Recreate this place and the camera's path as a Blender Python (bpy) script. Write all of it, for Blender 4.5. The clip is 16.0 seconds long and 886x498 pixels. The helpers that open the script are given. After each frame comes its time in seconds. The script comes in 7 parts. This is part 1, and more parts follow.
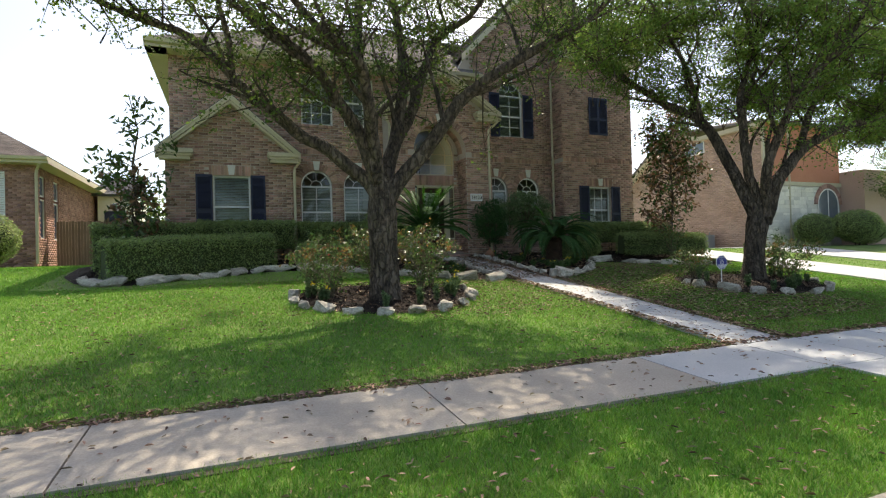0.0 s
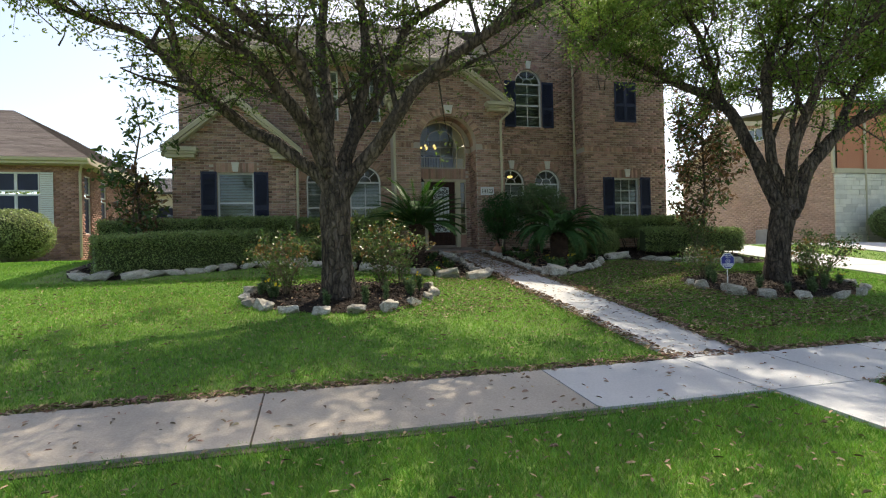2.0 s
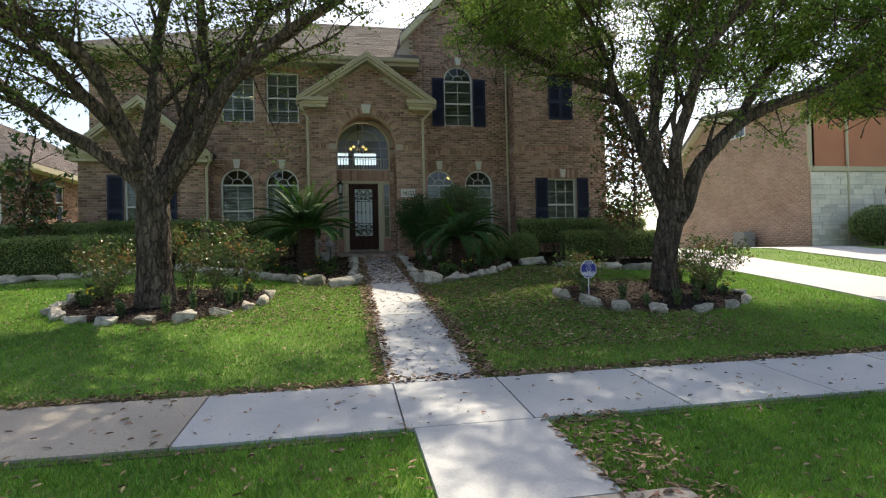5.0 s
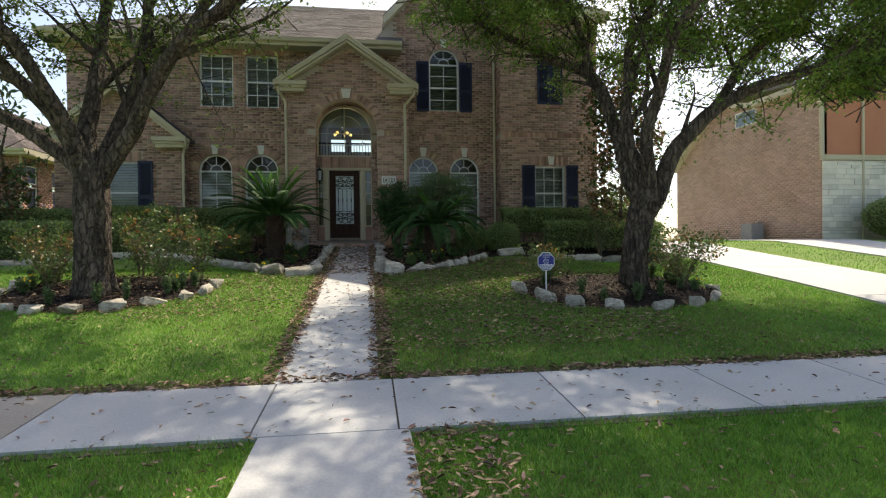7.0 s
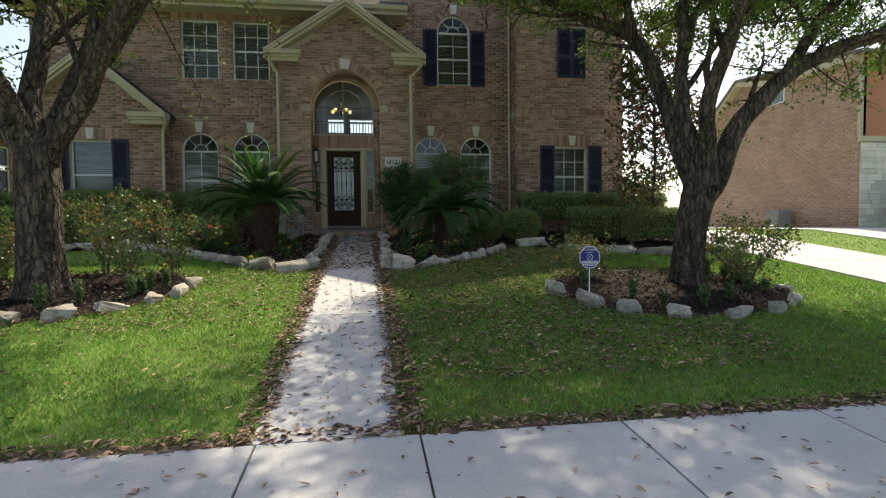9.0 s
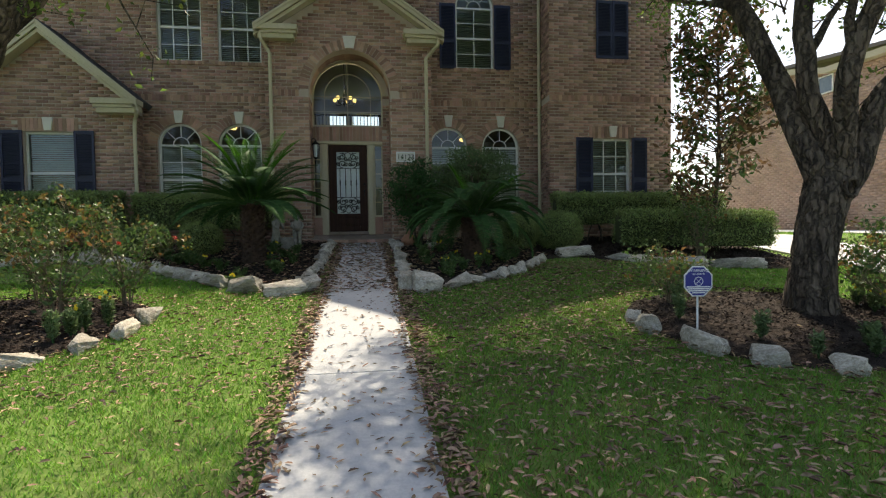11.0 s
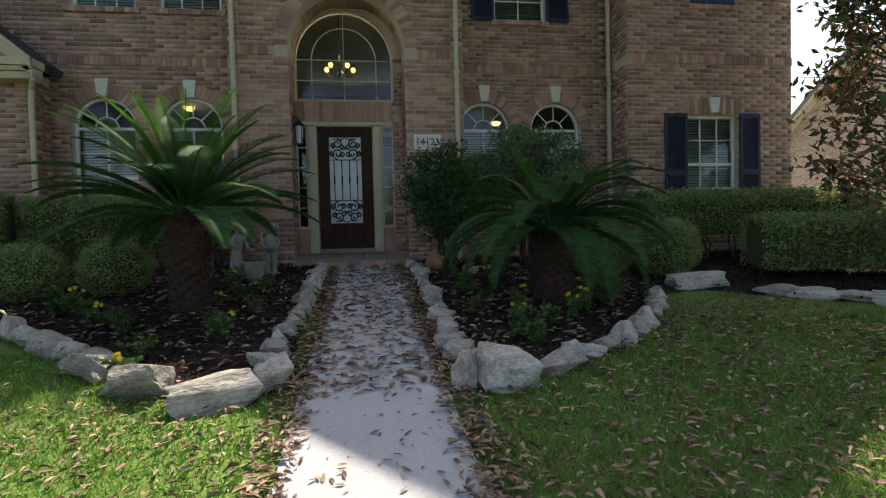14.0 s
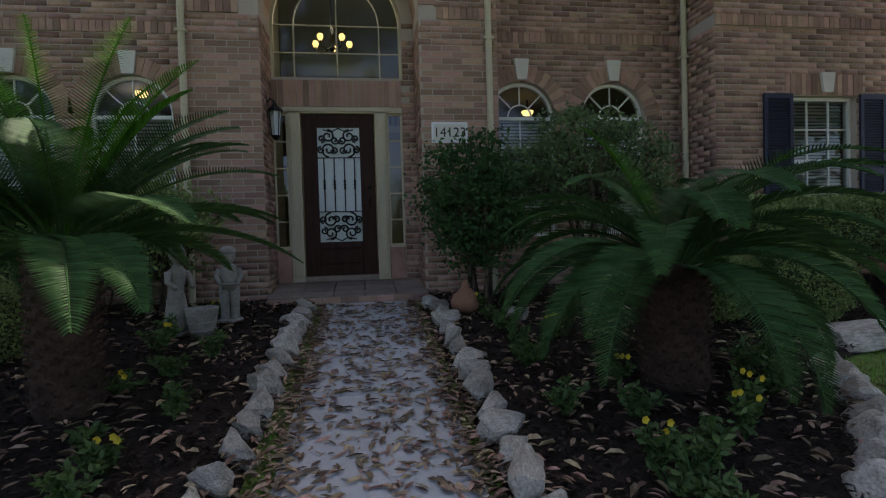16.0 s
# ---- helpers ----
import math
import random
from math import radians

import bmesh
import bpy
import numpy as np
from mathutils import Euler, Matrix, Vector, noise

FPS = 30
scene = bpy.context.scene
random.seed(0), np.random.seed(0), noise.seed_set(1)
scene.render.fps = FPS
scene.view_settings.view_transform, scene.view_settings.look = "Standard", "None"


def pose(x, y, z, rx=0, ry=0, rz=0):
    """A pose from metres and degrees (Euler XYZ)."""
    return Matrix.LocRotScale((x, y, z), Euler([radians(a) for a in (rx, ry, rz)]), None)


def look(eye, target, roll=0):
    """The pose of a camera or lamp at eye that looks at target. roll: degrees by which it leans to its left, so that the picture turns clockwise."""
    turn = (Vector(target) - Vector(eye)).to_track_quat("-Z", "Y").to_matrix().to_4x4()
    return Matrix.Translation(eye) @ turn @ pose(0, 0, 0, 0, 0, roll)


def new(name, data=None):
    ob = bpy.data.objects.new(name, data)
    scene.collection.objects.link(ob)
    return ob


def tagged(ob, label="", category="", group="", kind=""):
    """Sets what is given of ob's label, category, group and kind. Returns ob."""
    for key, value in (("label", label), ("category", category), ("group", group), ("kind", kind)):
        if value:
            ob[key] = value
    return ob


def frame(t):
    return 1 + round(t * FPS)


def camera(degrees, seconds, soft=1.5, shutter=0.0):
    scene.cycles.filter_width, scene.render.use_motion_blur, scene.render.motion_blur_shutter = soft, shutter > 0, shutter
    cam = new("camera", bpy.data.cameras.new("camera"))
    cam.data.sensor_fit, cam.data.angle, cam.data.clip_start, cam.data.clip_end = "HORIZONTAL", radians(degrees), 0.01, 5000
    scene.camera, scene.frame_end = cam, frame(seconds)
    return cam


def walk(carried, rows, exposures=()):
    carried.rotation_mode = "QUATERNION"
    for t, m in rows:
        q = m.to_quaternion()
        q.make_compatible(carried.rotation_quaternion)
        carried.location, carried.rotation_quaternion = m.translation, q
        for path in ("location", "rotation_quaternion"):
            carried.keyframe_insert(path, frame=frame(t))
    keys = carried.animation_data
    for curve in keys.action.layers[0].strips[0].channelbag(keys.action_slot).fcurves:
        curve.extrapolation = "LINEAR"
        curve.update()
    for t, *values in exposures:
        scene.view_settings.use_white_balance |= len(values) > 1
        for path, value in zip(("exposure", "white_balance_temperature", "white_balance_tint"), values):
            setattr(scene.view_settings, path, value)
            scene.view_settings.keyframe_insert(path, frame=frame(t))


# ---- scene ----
cam = camera(80.3, 16.0, soft=1.2)
PATH = [
    (0, (0.202, -0.973, 1.291), (0.949, 0.882, 1.316), -1.6),
    (0.5, (0.707, -0.949, 1.281), (1.369, 0.938, 1.29), -1.5),
    (1, (1.281, -0.999, 1.289), (1.875, 0.91, 1.3), -1.5),
    (1.5, (1.834, -1.05, 1.275), (2.353, 0.881, 1.287), -1.4),
    (2, (2.422, -1.117, 1.278), (2.905, 0.824, 1.29), -1.4),
    (2.5, (3.034, -1.235, 1.283), (3.478, 0.715, 1.295), -1.3),
    (3, (3.665, -1.228, 1.288), (4.089, 0.726, 1.302), -1.3),
    (3.5, (4.303, -1.29, 1.272), (4.708, 0.668, 1.289), -1.4),
    (4, (4.912, -1.248, 1.281), (5.303, 0.713, 1.299), -1.4),
    (4.5, (5.543, -1.311, 1.295), (5.916, 0.653, 1.314), -1.3),
    (5, (6.137, -1.253, 1.293), (6.496, 0.714, 1.313), -1.3),
    (7.5, (7.511, -0.739, 1.292), (7.782, 1.242, 1.254), -0.6),
    (8, (7.489, -0.355, 1.287), (7.771, 1.624, 1.229), -0.6),
    (8.5, (7.384, 0.089, 1.306), (7.673, 2.067, 1.227), -0.7),
    (9, (7.315, 0.605, 1.39), (7.603, 2.582, 1.313), -0.6),
    (11.5, (7.096, 3.38, 1.543), (7.384, 5.357, 1.469), -0.9),
    (12, (7.065, 3.996, 1.574), (7.359, 5.973, 1.501), -1.0),
    (12.5, (7.036, 4.635, 1.605), (7.33, 6.612, 1.535), -1.1),
    (13, (7.018, 5.317, 1.63), (7.312, 7.294, 1.564), -1.2),
    (13.5, (6.986, 5.979, 1.691), (7.28, 7.956, 1.627), -1.3),
    (14, (6.993, 6.598, 1.752), (7.288, 8.575, 1.688), -1.4),
    (14.5, (6.972, 7.196, 1.822), (7.274, 9.172, 1.761), -1.5),
    (15, (6.995, 7.793, 1.895), (7.298, 9.769, 1.837), -1.6),
    (15.5, (6.949, 8.371, 1.957), (7.246, 10.348, 1.9), -1.7),
    (16, (7.004, 8.952, 2.01), (7.298, 10.93, 1.955), -1.7),
]
walk(cam, [(t, look(eye, target, roll)) for t, eye, target, roll in PATH], [(0, 1.12, 7700, 8), (5, 1.03, 7750, 8), (9, 1.02, 8050, 8), (11.5, 1.15, 7800, 8), (14.5, 1.2, 7200, 14), (16, 1.12, 7100, 18)])

# world and sun
SUN_AZ, SUN_EL = 25.0, 54.4
world = bpy.data.worlds.new("sky")
scene.world = world
world.use_nodes = True
wn = world.node_tree
sky = wn.nodes.new("ShaderNodeTexSky")
sky.sky_type = "NISHITA"
sky.sun_disc = False
sky.sun_elevation = radians(SUN_EL)
sky.sun_rotation = radians(SUN_AZ)
sky.dust_density, sky.air_density, sky.ozone_density = 1.6, 0.7, 0.6
wn.links.new(sky.outputs[0], wn.nodes["Background"].inputs[0])
wn.nodes["Background"].inputs[1].default_value = 0.15
sun = new("sun", bpy.data.lights.new("sun", "SUN"))
sun.data.energy, sun.data.angle, sun.data.color = 3.2, radians(0.55), (1.0, 0.95, 0.87)
sun.matrix_world = look((math.sin(radians(SUN_AZ)) * 60, math.cos(radians(SUN_AZ)) * 60, 60 * math.tan(radians(SUN_EL))), (0, 0, 0))

for place, watts in (((6.6, 17.5, 5.4), 11), ((3.55, 18.0, 4.2), 1.5), ((10.0, 18.2, 4.0), 1.0)):
    bulb = new("lamp_light", bpy.data.lights.new("lamp_light", "POINT"))
    bulb.location, bulb.data.energy, bulb.data.shadow_soft_size, bulb.data.color = place, watts, 0.15, (1.0, 0.86, 0.64)


# materials
def mat(name, c1, c2, rough=0.8, s1=1.5, s2=40.0, bump=0.3, vary=0.0, metal=0.0, glow=0.0, through_light=0.0, stretch=(1, 1, 1), each=False, hue=0.0, spec=0.35, depth=0.01):
    m = bpy.data.materials.new(name)
    m.use_nodes = True
    t = m.node_tree
    n, l = t.nodes, t.links
    b = n["Principled BSDF"]
    b.inputs["Roughness"].default_value, b.inputs["Metallic"].default_value = rough, metal
    b.inputs["Specular IOR Level"].default_value = spec
    co = n.new("ShaderNodeTexCoord")
    mp = n.new("ShaderNodeMapping")
    mp.inputs["Scale"].default_value = stretch
    l.new(co.outputs["Object"], mp.inputs[0])
    na, nb = n.new("ShaderNodeTexNoise"), n.new("ShaderNodeTexNoise")
    na.inputs["Scale"].default_value, nb.inputs["Scale"].default_value = s1, s2
    na.inputs["Detail"].default_value = nb.inputs["Detail"].default_value = 5
    l.new(mp.outputs[0], na.inputs[0]), l.new(mp.outputs[0], nb.inputs[0])
    add = n.new("ShaderNodeMath")
    add.operation = "ADD"
    l.new(na.outputs[0], add.inputs[0]), l.new(nb.outputs[0], add.inputs[1])
    ramp = n.new("ShaderNodeMapRange")
    ramp.inputs["From Min"].default_value, ramp.inputs["From Max"].default_value = 0.72, 1.28
    l.new(add.outputs[0], ramp.inputs[0])
    mix = n.new("ShaderNodeMix")
    mix.data_type = "RGBA"
    mix.inputs[6].default_value, mix.inputs[7].default_value = (*c1, 1), (*c2, 1)
    l.new(ramp.outputs[0], mix.inputs[0])
    col = mix.outputs[2]
    if vary or hue:
        src = n.new("ShaderNodeObjectInfo" if each else "ShaderNodeNewGeometry")
        rnd = src.outputs["Random"] if each else src.outputs["Random Per Island"]
        hs = n.new("ShaderNodeHueSaturation")
        mr = n.new("ShaderNodeMapRange")
        mr.inputs["To Min"].default_value, mr.inputs["To Max"].default_value = 1 - vary, 1 + vary
        l.new(rnd, mr.inputs[0]), l.new(mr.outputs[0], hs.inputs["Value"])
        if hue:
            mul = n.new("ShaderNodeMath")
            mul.operation = "MULTIPLY"
            mul.inputs[1].default_value = 7.31
            fr = n.new("ShaderNodeMath")
            fr.operation = "FRACT"
            mh = n.new("ShaderNodeMapRange")
            mh.inputs["To Min"].default_value, mh.inputs["To Max"].default_value = 0.5 - hue, 0.5 + hue
            l.new(rnd, mul.inputs[0]), l.new(mul.outputs[0], fr.inputs[0]), l.new(fr.outputs[0], mh.inputs[0]), l.new(mh.outputs[0], hs.inputs["Hue"])
        l.new(col, hs.inputs["Color"])
        col = hs.outputs[0]
    l.new(col, b.inputs["Base Color"])
    if bump:
        bp = n.new("ShaderNodeBump")
        bp.inputs["Strength"].default_value, bp.inputs["Distance"].default_value = bump, depth
        l.new(nb.outputs[0], bp.inputs["Height"]), l.new(bp.outputs[0], b.inputs["Normal"])
    if glow:
        l.new(col, b.inputs["Emission Color"])
        b.inputs["Emission Strength"].default_value = glow
    if through_light:
        tr = n.new("ShaderNodeBsdfTranslucent")
        ms = n.new("ShaderNodeMixShader")
        ms.inputs[0].default_value = through_light
        l.new(col, tr.inputs[0])
        l.new(b.outputs[0], ms.inputs[1]), l.new(tr.outputs[0], ms.inputs[2])
        l.new(ms.outputs[0], n["Material Output"].inputs[0])
    return m


def glass_mat(name, tint, rough=0.02, clear=0.8):
    m = bpy.data.materials.new(name)
    m.use_nodes = True
    n, l = m.node_tree.nodes, m.node_tree.links
    tr, gl, fr, ms = n.new("ShaderNodeBsdfTransparent"), n.new("ShaderNodeBsdfGlossy"), n.new("ShaderNodeFresnel"), n.new("ShaderNodeMixShader")
    tr.inputs[0].default_value = (*tint, 1)
    gl.inputs["Roughness"].default_value = rough
    gl.inputs["Color"].default_value = (0.9, 0.95, 1.0, 1)
    fr.inputs[0].default_value = 1.55
    l.new(fr.outputs[0], ms.inputs[0]), l.new(tr.outputs[0], ms.inputs[1]), l.new(gl.outputs[0], ms.inputs[2])
    l.new(ms.outputs[0], n["Material Output"].inputs[0])
    return m


MORTAR = mat("mortar", (0.43, 0.36, 0.30), (0.53, 0.455, 0.385), 0.95, 3, 120, 0.4)
BRICK = mat("brick_tan", (0.32, 0.188, 0.14), (0.455, 0.29, 0.222), 0.9, 5, 70, 0.6, vary=0.38, hue=0.015)
BRICK_EACH = mat("brick_tan_single", (0.32, 0.188, 0.14), (0.455, 0.29, 0.222), 0.9, 5, 70, 0.6, vary=0.38, each=True, hue=0.015)
BRICK_RED = mat("brick_pink", (0.44, 0.29, 0.22), (0.56, 0.40, 0.32), 0.9, 0.6, 30, 0.5, vary=0.12)
BRICK_DARK = mat("brick_dark_red", (0.30, 0.155, 0.12), (0.41, 0.245, 0.20), 0.9, 3, 40, 0.5, vary=0.3)
TRIM = mat("cream_trim", (0.50, 0.44, 0.30), (0.58, 0.52, 0.37), 0.55, 1.2, 25, 0.08)
KEYSTONE = mat("limestone", (0.62, 0.60, 0.54), (0.74, 0.71, 0.65), 0.8, 6, 90, 0.25)
WHITE = mat("white_paint", (0.70, 0.70, 0.67), (0.80, 0.80, 0.77), 0.45, 2, 60, 0.05)
BLIND = mat("blind_white", (0.62, 0.63, 0.60), (0.72, 0.72, 0.69), 0.6, 2, 60, 0.05)
SHUTTER = mat("navy_paint", (0.016, 0.020, 0.045), (0.030, 0.036, 0.078), 0.5, 2, 50, 0.1)
SHINGLE = mat("grey_shingle", (0.13, 0.115, 0.105), (0.23, 0.205, 0.19), 0.95, 1.2, 60, 0.6, vary=0.25)
SHINGLE_DARK = mat("dark_shingle", (0.05, 0.05, 0.06), (0.10, 0.10, 0.11), 0.95, 1.2, 60, 0.6, vary=0.25)
SHINGLE_BROWN = mat("brown_shingle", (0.11, 0.09, 0.085), (0.19, 0.16, 0.15), 0.95, 1.2, 60, 0.6, vary=0.25)
DOOR = mat("dark_door_wood", (0.026, 0.012, 0.009), (0.06, 0.027, 0.018), 0.55, 2, 30, 0.15, stretch=(8, 8, 0.7), spec=0.15)
IRON = mat("black_iron", (0.012, 0.012, 0.013), (0.025, 0.025, 0.026), 0.45, 4, 80, 0.2, metal=0.6)
GLASS = glass_mat("window_glass", (0.62, 0.70, 0.66))
GLASS_DIM = glass_mat("sidelight_glass", (0.30, 0.34, 0.33))
FROST = mat("frosted_glass", (0.68, 0.76, 0.76), (0.78, 0.84, 0.84), 0.35, 3, 30, 0.15, through_light=0.12)
# side rooms: dimness behind the windows is put into the wall colour
ROOM_DIM = mat("dimmed_room_paint", (0.20, 0.19, 0.165), (0.25, 0.235, 0.20), 0.8, 0.5, 20, 0.05)
# foyer: same walls, coloured lighter so the hall looks lit
ROOM_PALE = mat("lightened_foyer_paint", (0.58, 0.60, 0.52), (0.66, 0.67, 0.59), 0.8, 0.5, 20, 0.05)
ROOM_FLOOR = mat("room_floor", (0.20, 0.12, 0.07), (0.28, 0.17, 0.10), 0.5, 1, 20, 0.1, stretch=(6, 0.6, 1))
BULB = mat("warm_bulb", (1.0, 0.62, 0.20), (1.0, 0.70, 0.28), 0.5, 2, 5, 0, glow=1.1)
GRASS_SOIL = mat("lawn_turf", (0.10, 0.145, 0.035), (0.15, 0.25, 0.05), 0.95, 0.8, 14, 0.8, depth=0.03)
BLADE = mat("grass_blades", (0.095, 0.25, 0.03), (0.235, 0.44, 0.065), 0.6, 0.9, 7, 0, vary=0.35, through_light=0.3, hue=0.02)
DRY_BLADE = mat("dry_grass", (0.15, 0.15, 0.05), (0.30, 0.25, 0.11), 0.8, 1.2, 9, 0, vary=0.3, through_light=0.2)
CONCRETE = mat("pale_concrete", (0.42, 0.43, 0.44), (0.53, 0.53, 0.53), 0.85, 0.9, 45, 0.25)
CONCRETE_OLD = mat("tan_concrete", (0.35, 0.305, 0.255), (0.47, 0.415, 0.35), 0.9, 0.8, 50, 0.35)
JOINT = mat("joint_dirt", (0.08, 0.065, 0.05), (0.15, 0.12, 0.09), 0.95, 3, 60, 0.4)
ASPHALT = mat("road_concrete", (0.26, 0.25, 0.23), (0.36, 0.34, 0.31), 0.9, 0.8, 60, 0.35)
MULCH = mat("dark_mulch", (0.012, 0.008, 0.006), (0.045, 0.028, 0.02), 0.95, 4, 70, 1.0, depth=0.03)
MULCH_CHIP = mat("mulch_chips", (0.016, 0.010, 0.007), (0.045, 0.028, 0.02), 0.9, 4, 50, 0.3, vary=0.5)
ROCK = mat("limestone_rock", (0.255, 0.225, 0.18), (0.58, 0.54, 0.47), 0.95, 2.2, 14, 0.8, vary=0.22, each=True, depth=0.02)
BARK = mat("oak_bark", (0.042, 0.031, 0.023), (0.205, 0.16, 0.12), 0.95, 5.0, 24, 1.0, stretch=(1, 1, 0.28), depth=0.05)


def fissures(m, scale=11.0):
    """Ridged bark: long plates with dark cracks between them."""
    n, l = m.node_tree.nodes, m.node_tree.links
    b = n["Principled BSDF"]
    co, mp, wob, mixv = n.new("ShaderNodeTexCoord"), n.new("ShaderNodeMapping"), n.new("ShaderNodeTexNoise"), n.new("ShaderNodeVectorMath")
    mp.inputs["Scale"].default_value = (1, 1, 0.3)
    wob.inputs["Scale"].default_value = 9
    sc = n.new("ShaderNodeVectorMath")
    sc.operation, mixv.operation = "SCALE", "ADD"
    sc.inputs["Scale"].default_value = 0.12
    l.new(co.outputs["Object"], mp.inputs[0]), l.new(co.outputs["Object"], wob.inputs[0])
    l.new(wob.outputs["Color"], sc.inputs[0]), l.new(mp.outputs[0], mixv.inputs[0]), l.new(sc.outputs[0], mixv.inputs[1])
    vo = n.new("ShaderNodeTexVoronoi")
    vo.feature = "DISTANCE_TO_EDGE"
    vo.inputs["Scale"].default_value = scale
    l.new(mixv.outputs[0], vo.inputs["Vector"])
    mr = n.new("ShaderNodeMapRange")
    mr.inputs["From Max"].default_value = 0.17
    mr.inputs["To Min"].default_value = 0.45
    l.new(vo.outputs["Distance"], mr.inputs[0])
    mul = n.new("ShaderNodeMix")
    mul.data_type, mul.blend_type = "RGBA", "MULTIPLY"
    mul.inputs[0].default_value = 1.0
    l.new(b.inputs["Base Color"].links[0].from_socket, mul.inputs[6]), l.new(mr.outputs[0], mul.inputs[7])
    l.new(mul.outputs[2], b.inputs["Base Color"])
    bp = n.new("ShaderNodeBump")
    bp.inputs["Strength"].default_value, bp.inputs["Distance"].default_value = 1.0, 0.05
    l.new(mr.outputs[0], bp.inputs["Height"]), l.new(b.inputs["Normal"].links[0].from_socket, bp.inputs["Normal"])
    l.new(bp.outputs[0], b.inputs["Normal"])


fissures(BARK)
LEAF = mat("oak_leaves", (0.08, 0.135, 0.028), (0.15, 0.215, 0.05), 0.45, 0.6, 8, 0, vary=0.4, through_light=0.52, hue=0.025)
LEAF_BRIGHT = mat("bright_leaves", (0.105, 0.185, 0.034), (0.18, 0.285, 0.062), 0.45, 0.6, 8, 0, vary=0.4, through_light=0.6, hue=0.025)
HEDGE = mat("hedge_leaves", (0.18, 0.255, 0.085), (0.29, 0.375, 0.14), 0.4, 0.8, 9, 0, vary=0.4, through_light=0.3, hue=0.02)
# lighter copy of the hedge leaves, with sunshine put into the colour
HEDGE_SUNLIT = mat("sunlit_hedge_leaves", (0.26, 0.33, 0.13), (0.38, 0.45, 0.19), 0.45, 0.8, 9, 0, vary=0.35, through_light=0.35, hue=0.02)
# shade between the leaves, put into the colour of the solid cores
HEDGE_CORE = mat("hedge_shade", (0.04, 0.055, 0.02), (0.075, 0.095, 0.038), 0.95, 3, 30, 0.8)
PALM = mat("sago_leaflets", (0.03, 0.08, 0.026), (0.07, 0.145, 0.05), 0.6, 0.8, 9, 0, spec=0.08, vary=0.3, through_light=0.18)
PALM_BRIGHT = mat("young_sago_leaflets", (0.04, 0.14, 0.014), (0.075, 0.22, 0.022), 0.8, 0.8, 9, 0, spec=0.03, vary=0.3, through_light=0.35)
PALM_TRUNK = mat("sago_trunk", (0.03, 0.019, 0.013), (0.085, 0.05, 0.034), 0.95, 6, 40, 1.0, depth=0.03)
MAGNOLIA = mat("magnolia_leaves", (0.05, 0.09, 0.03), (0.10, 0.155, 0.05), 0.25, 0.8, 9, 0, vary=0.4, through_light=0.25, hue=0.02)
MAGNOLIA_RUST = mat("magnolia_rust_leaves", (0.14, 0.078, 0.04), (0.23, 0.13, 0.065), 0.4, 0.8, 9, 0, vary=0.4, through_light=0.3)
DEAD_LEAF = mat("fallen_leaves", (0.16, 0.09, 0.055), (0.42, 0.30, 0.20), 0.75, 9, 30, 0, vary=0.65, hue=0.035)
STATUE = mat("weathered_cement", (0.20, 0.19, 0.165), (0.36, 0.345, 0.31), 0.9, 8, 60, 0.6)
CLAY = mat("terracotta", (0.28, 0.13, 0.08), (0.38, 0.20, 0.13), 0.85, 6, 50, 0.4)
SIGN_BLUE = mat("sign_blue", (0.03, 0.035, 0.22), (0.04, 0.05, 0.27), 0.4, 2, 40, 0.03)
SIGN_WHITE = mat("sign_white", (0.75, 0.76, 0.78), (0.82, 0.82, 0.83), 0.5, 2, 40, 0.03)
RED = mat("rose_red", (0.45, 0.03, 0.03), (0.6, 0.06, 0.05), 0.6, 5, 50, 0.1, through_light=0.2)
YELLOW = mat("flower_yellow", (0.65, 0.48, 0.03), (0.75, 0.58, 0.06), 0.6, 5, 50, 0.1, through_light=0.2)
TAN_RED = mat("orange_stucco", (0.50, 0.20, 0.12), (0.58, 0.25, 0.15), 0.9, 0.8, 50, 0.2)
STONE_WALL = mat("pale_stone", (0.72, 0.67, 0.56), (0.84, 0.80, 0.70), 0.9, 3, 40, 0.6, vary=0.15)
CLAY_TILE = mat("porch_tile", (0.20, 0.155, 0.125), (0.32, 0.255, 0.21), 0.7, 4, 40, 0.3, vary=0.15, each=True)
HEDGE_GREY = mat("grey_green_leaves", (0.09, 0.15, 0.06), (0.17, 0.25, 0.105), 0.5, 0.8, 9, 0, vary=0.35, through_light=0.3)
BEDDING = mat("bedding_leaves", (0.06, 0.12, 0.035), (0.12, 0.19, 0.06), 0.5, 0.8, 9, 0, vary=0.35, through_light=0.3)
ROSE_LEAF = mat("rose_leaves", (0.05, 0.105, 0.028), (0.13, 0.19, 0.055), 0.4, 0.8, 9, 0, vary=0.4, through_light=0.35, hue=0.03)
ROSE_BRONZE = mat("young_rose_leaves", (0.17, 0.085, 0.035), (0.27, 0.19, 0.06), 0.4, 0.8, 9, 0, vary=0.4, through_light=0.35, hue=0.03)
CANE = mat("rose_canes", (0.10, 0.085, 0.05), (0.20, 0.16, 0.10), 0.7, 5, 40, 0.2)
PINK = mat("rose_pink", (0.6, 0.25, 0.22), (0.7, 0.36, 0.3), 0.6, 5, 50, 0.1, through_light=0.2)
PANE_DARK = mat("dark_glass", (0.10, 0.13, 0.15), (0.14, 0.17, 0.19), 0.1, 1, 10, 0, spec=0.8)
FENCE = mat("fence_wood", (0.16, 0.11, 0.07), (0.26, 0.18, 0.12), 0.85, 2, 30, 0.3, vary=0.2, stretch=(8, 8, 0.6), each=True)
METAL_BOX = mat("grey_unit", (0.28, 0.28, 0.27), (0.36, 0.36, 0.35), 0.5, 3, 40, 0.1)


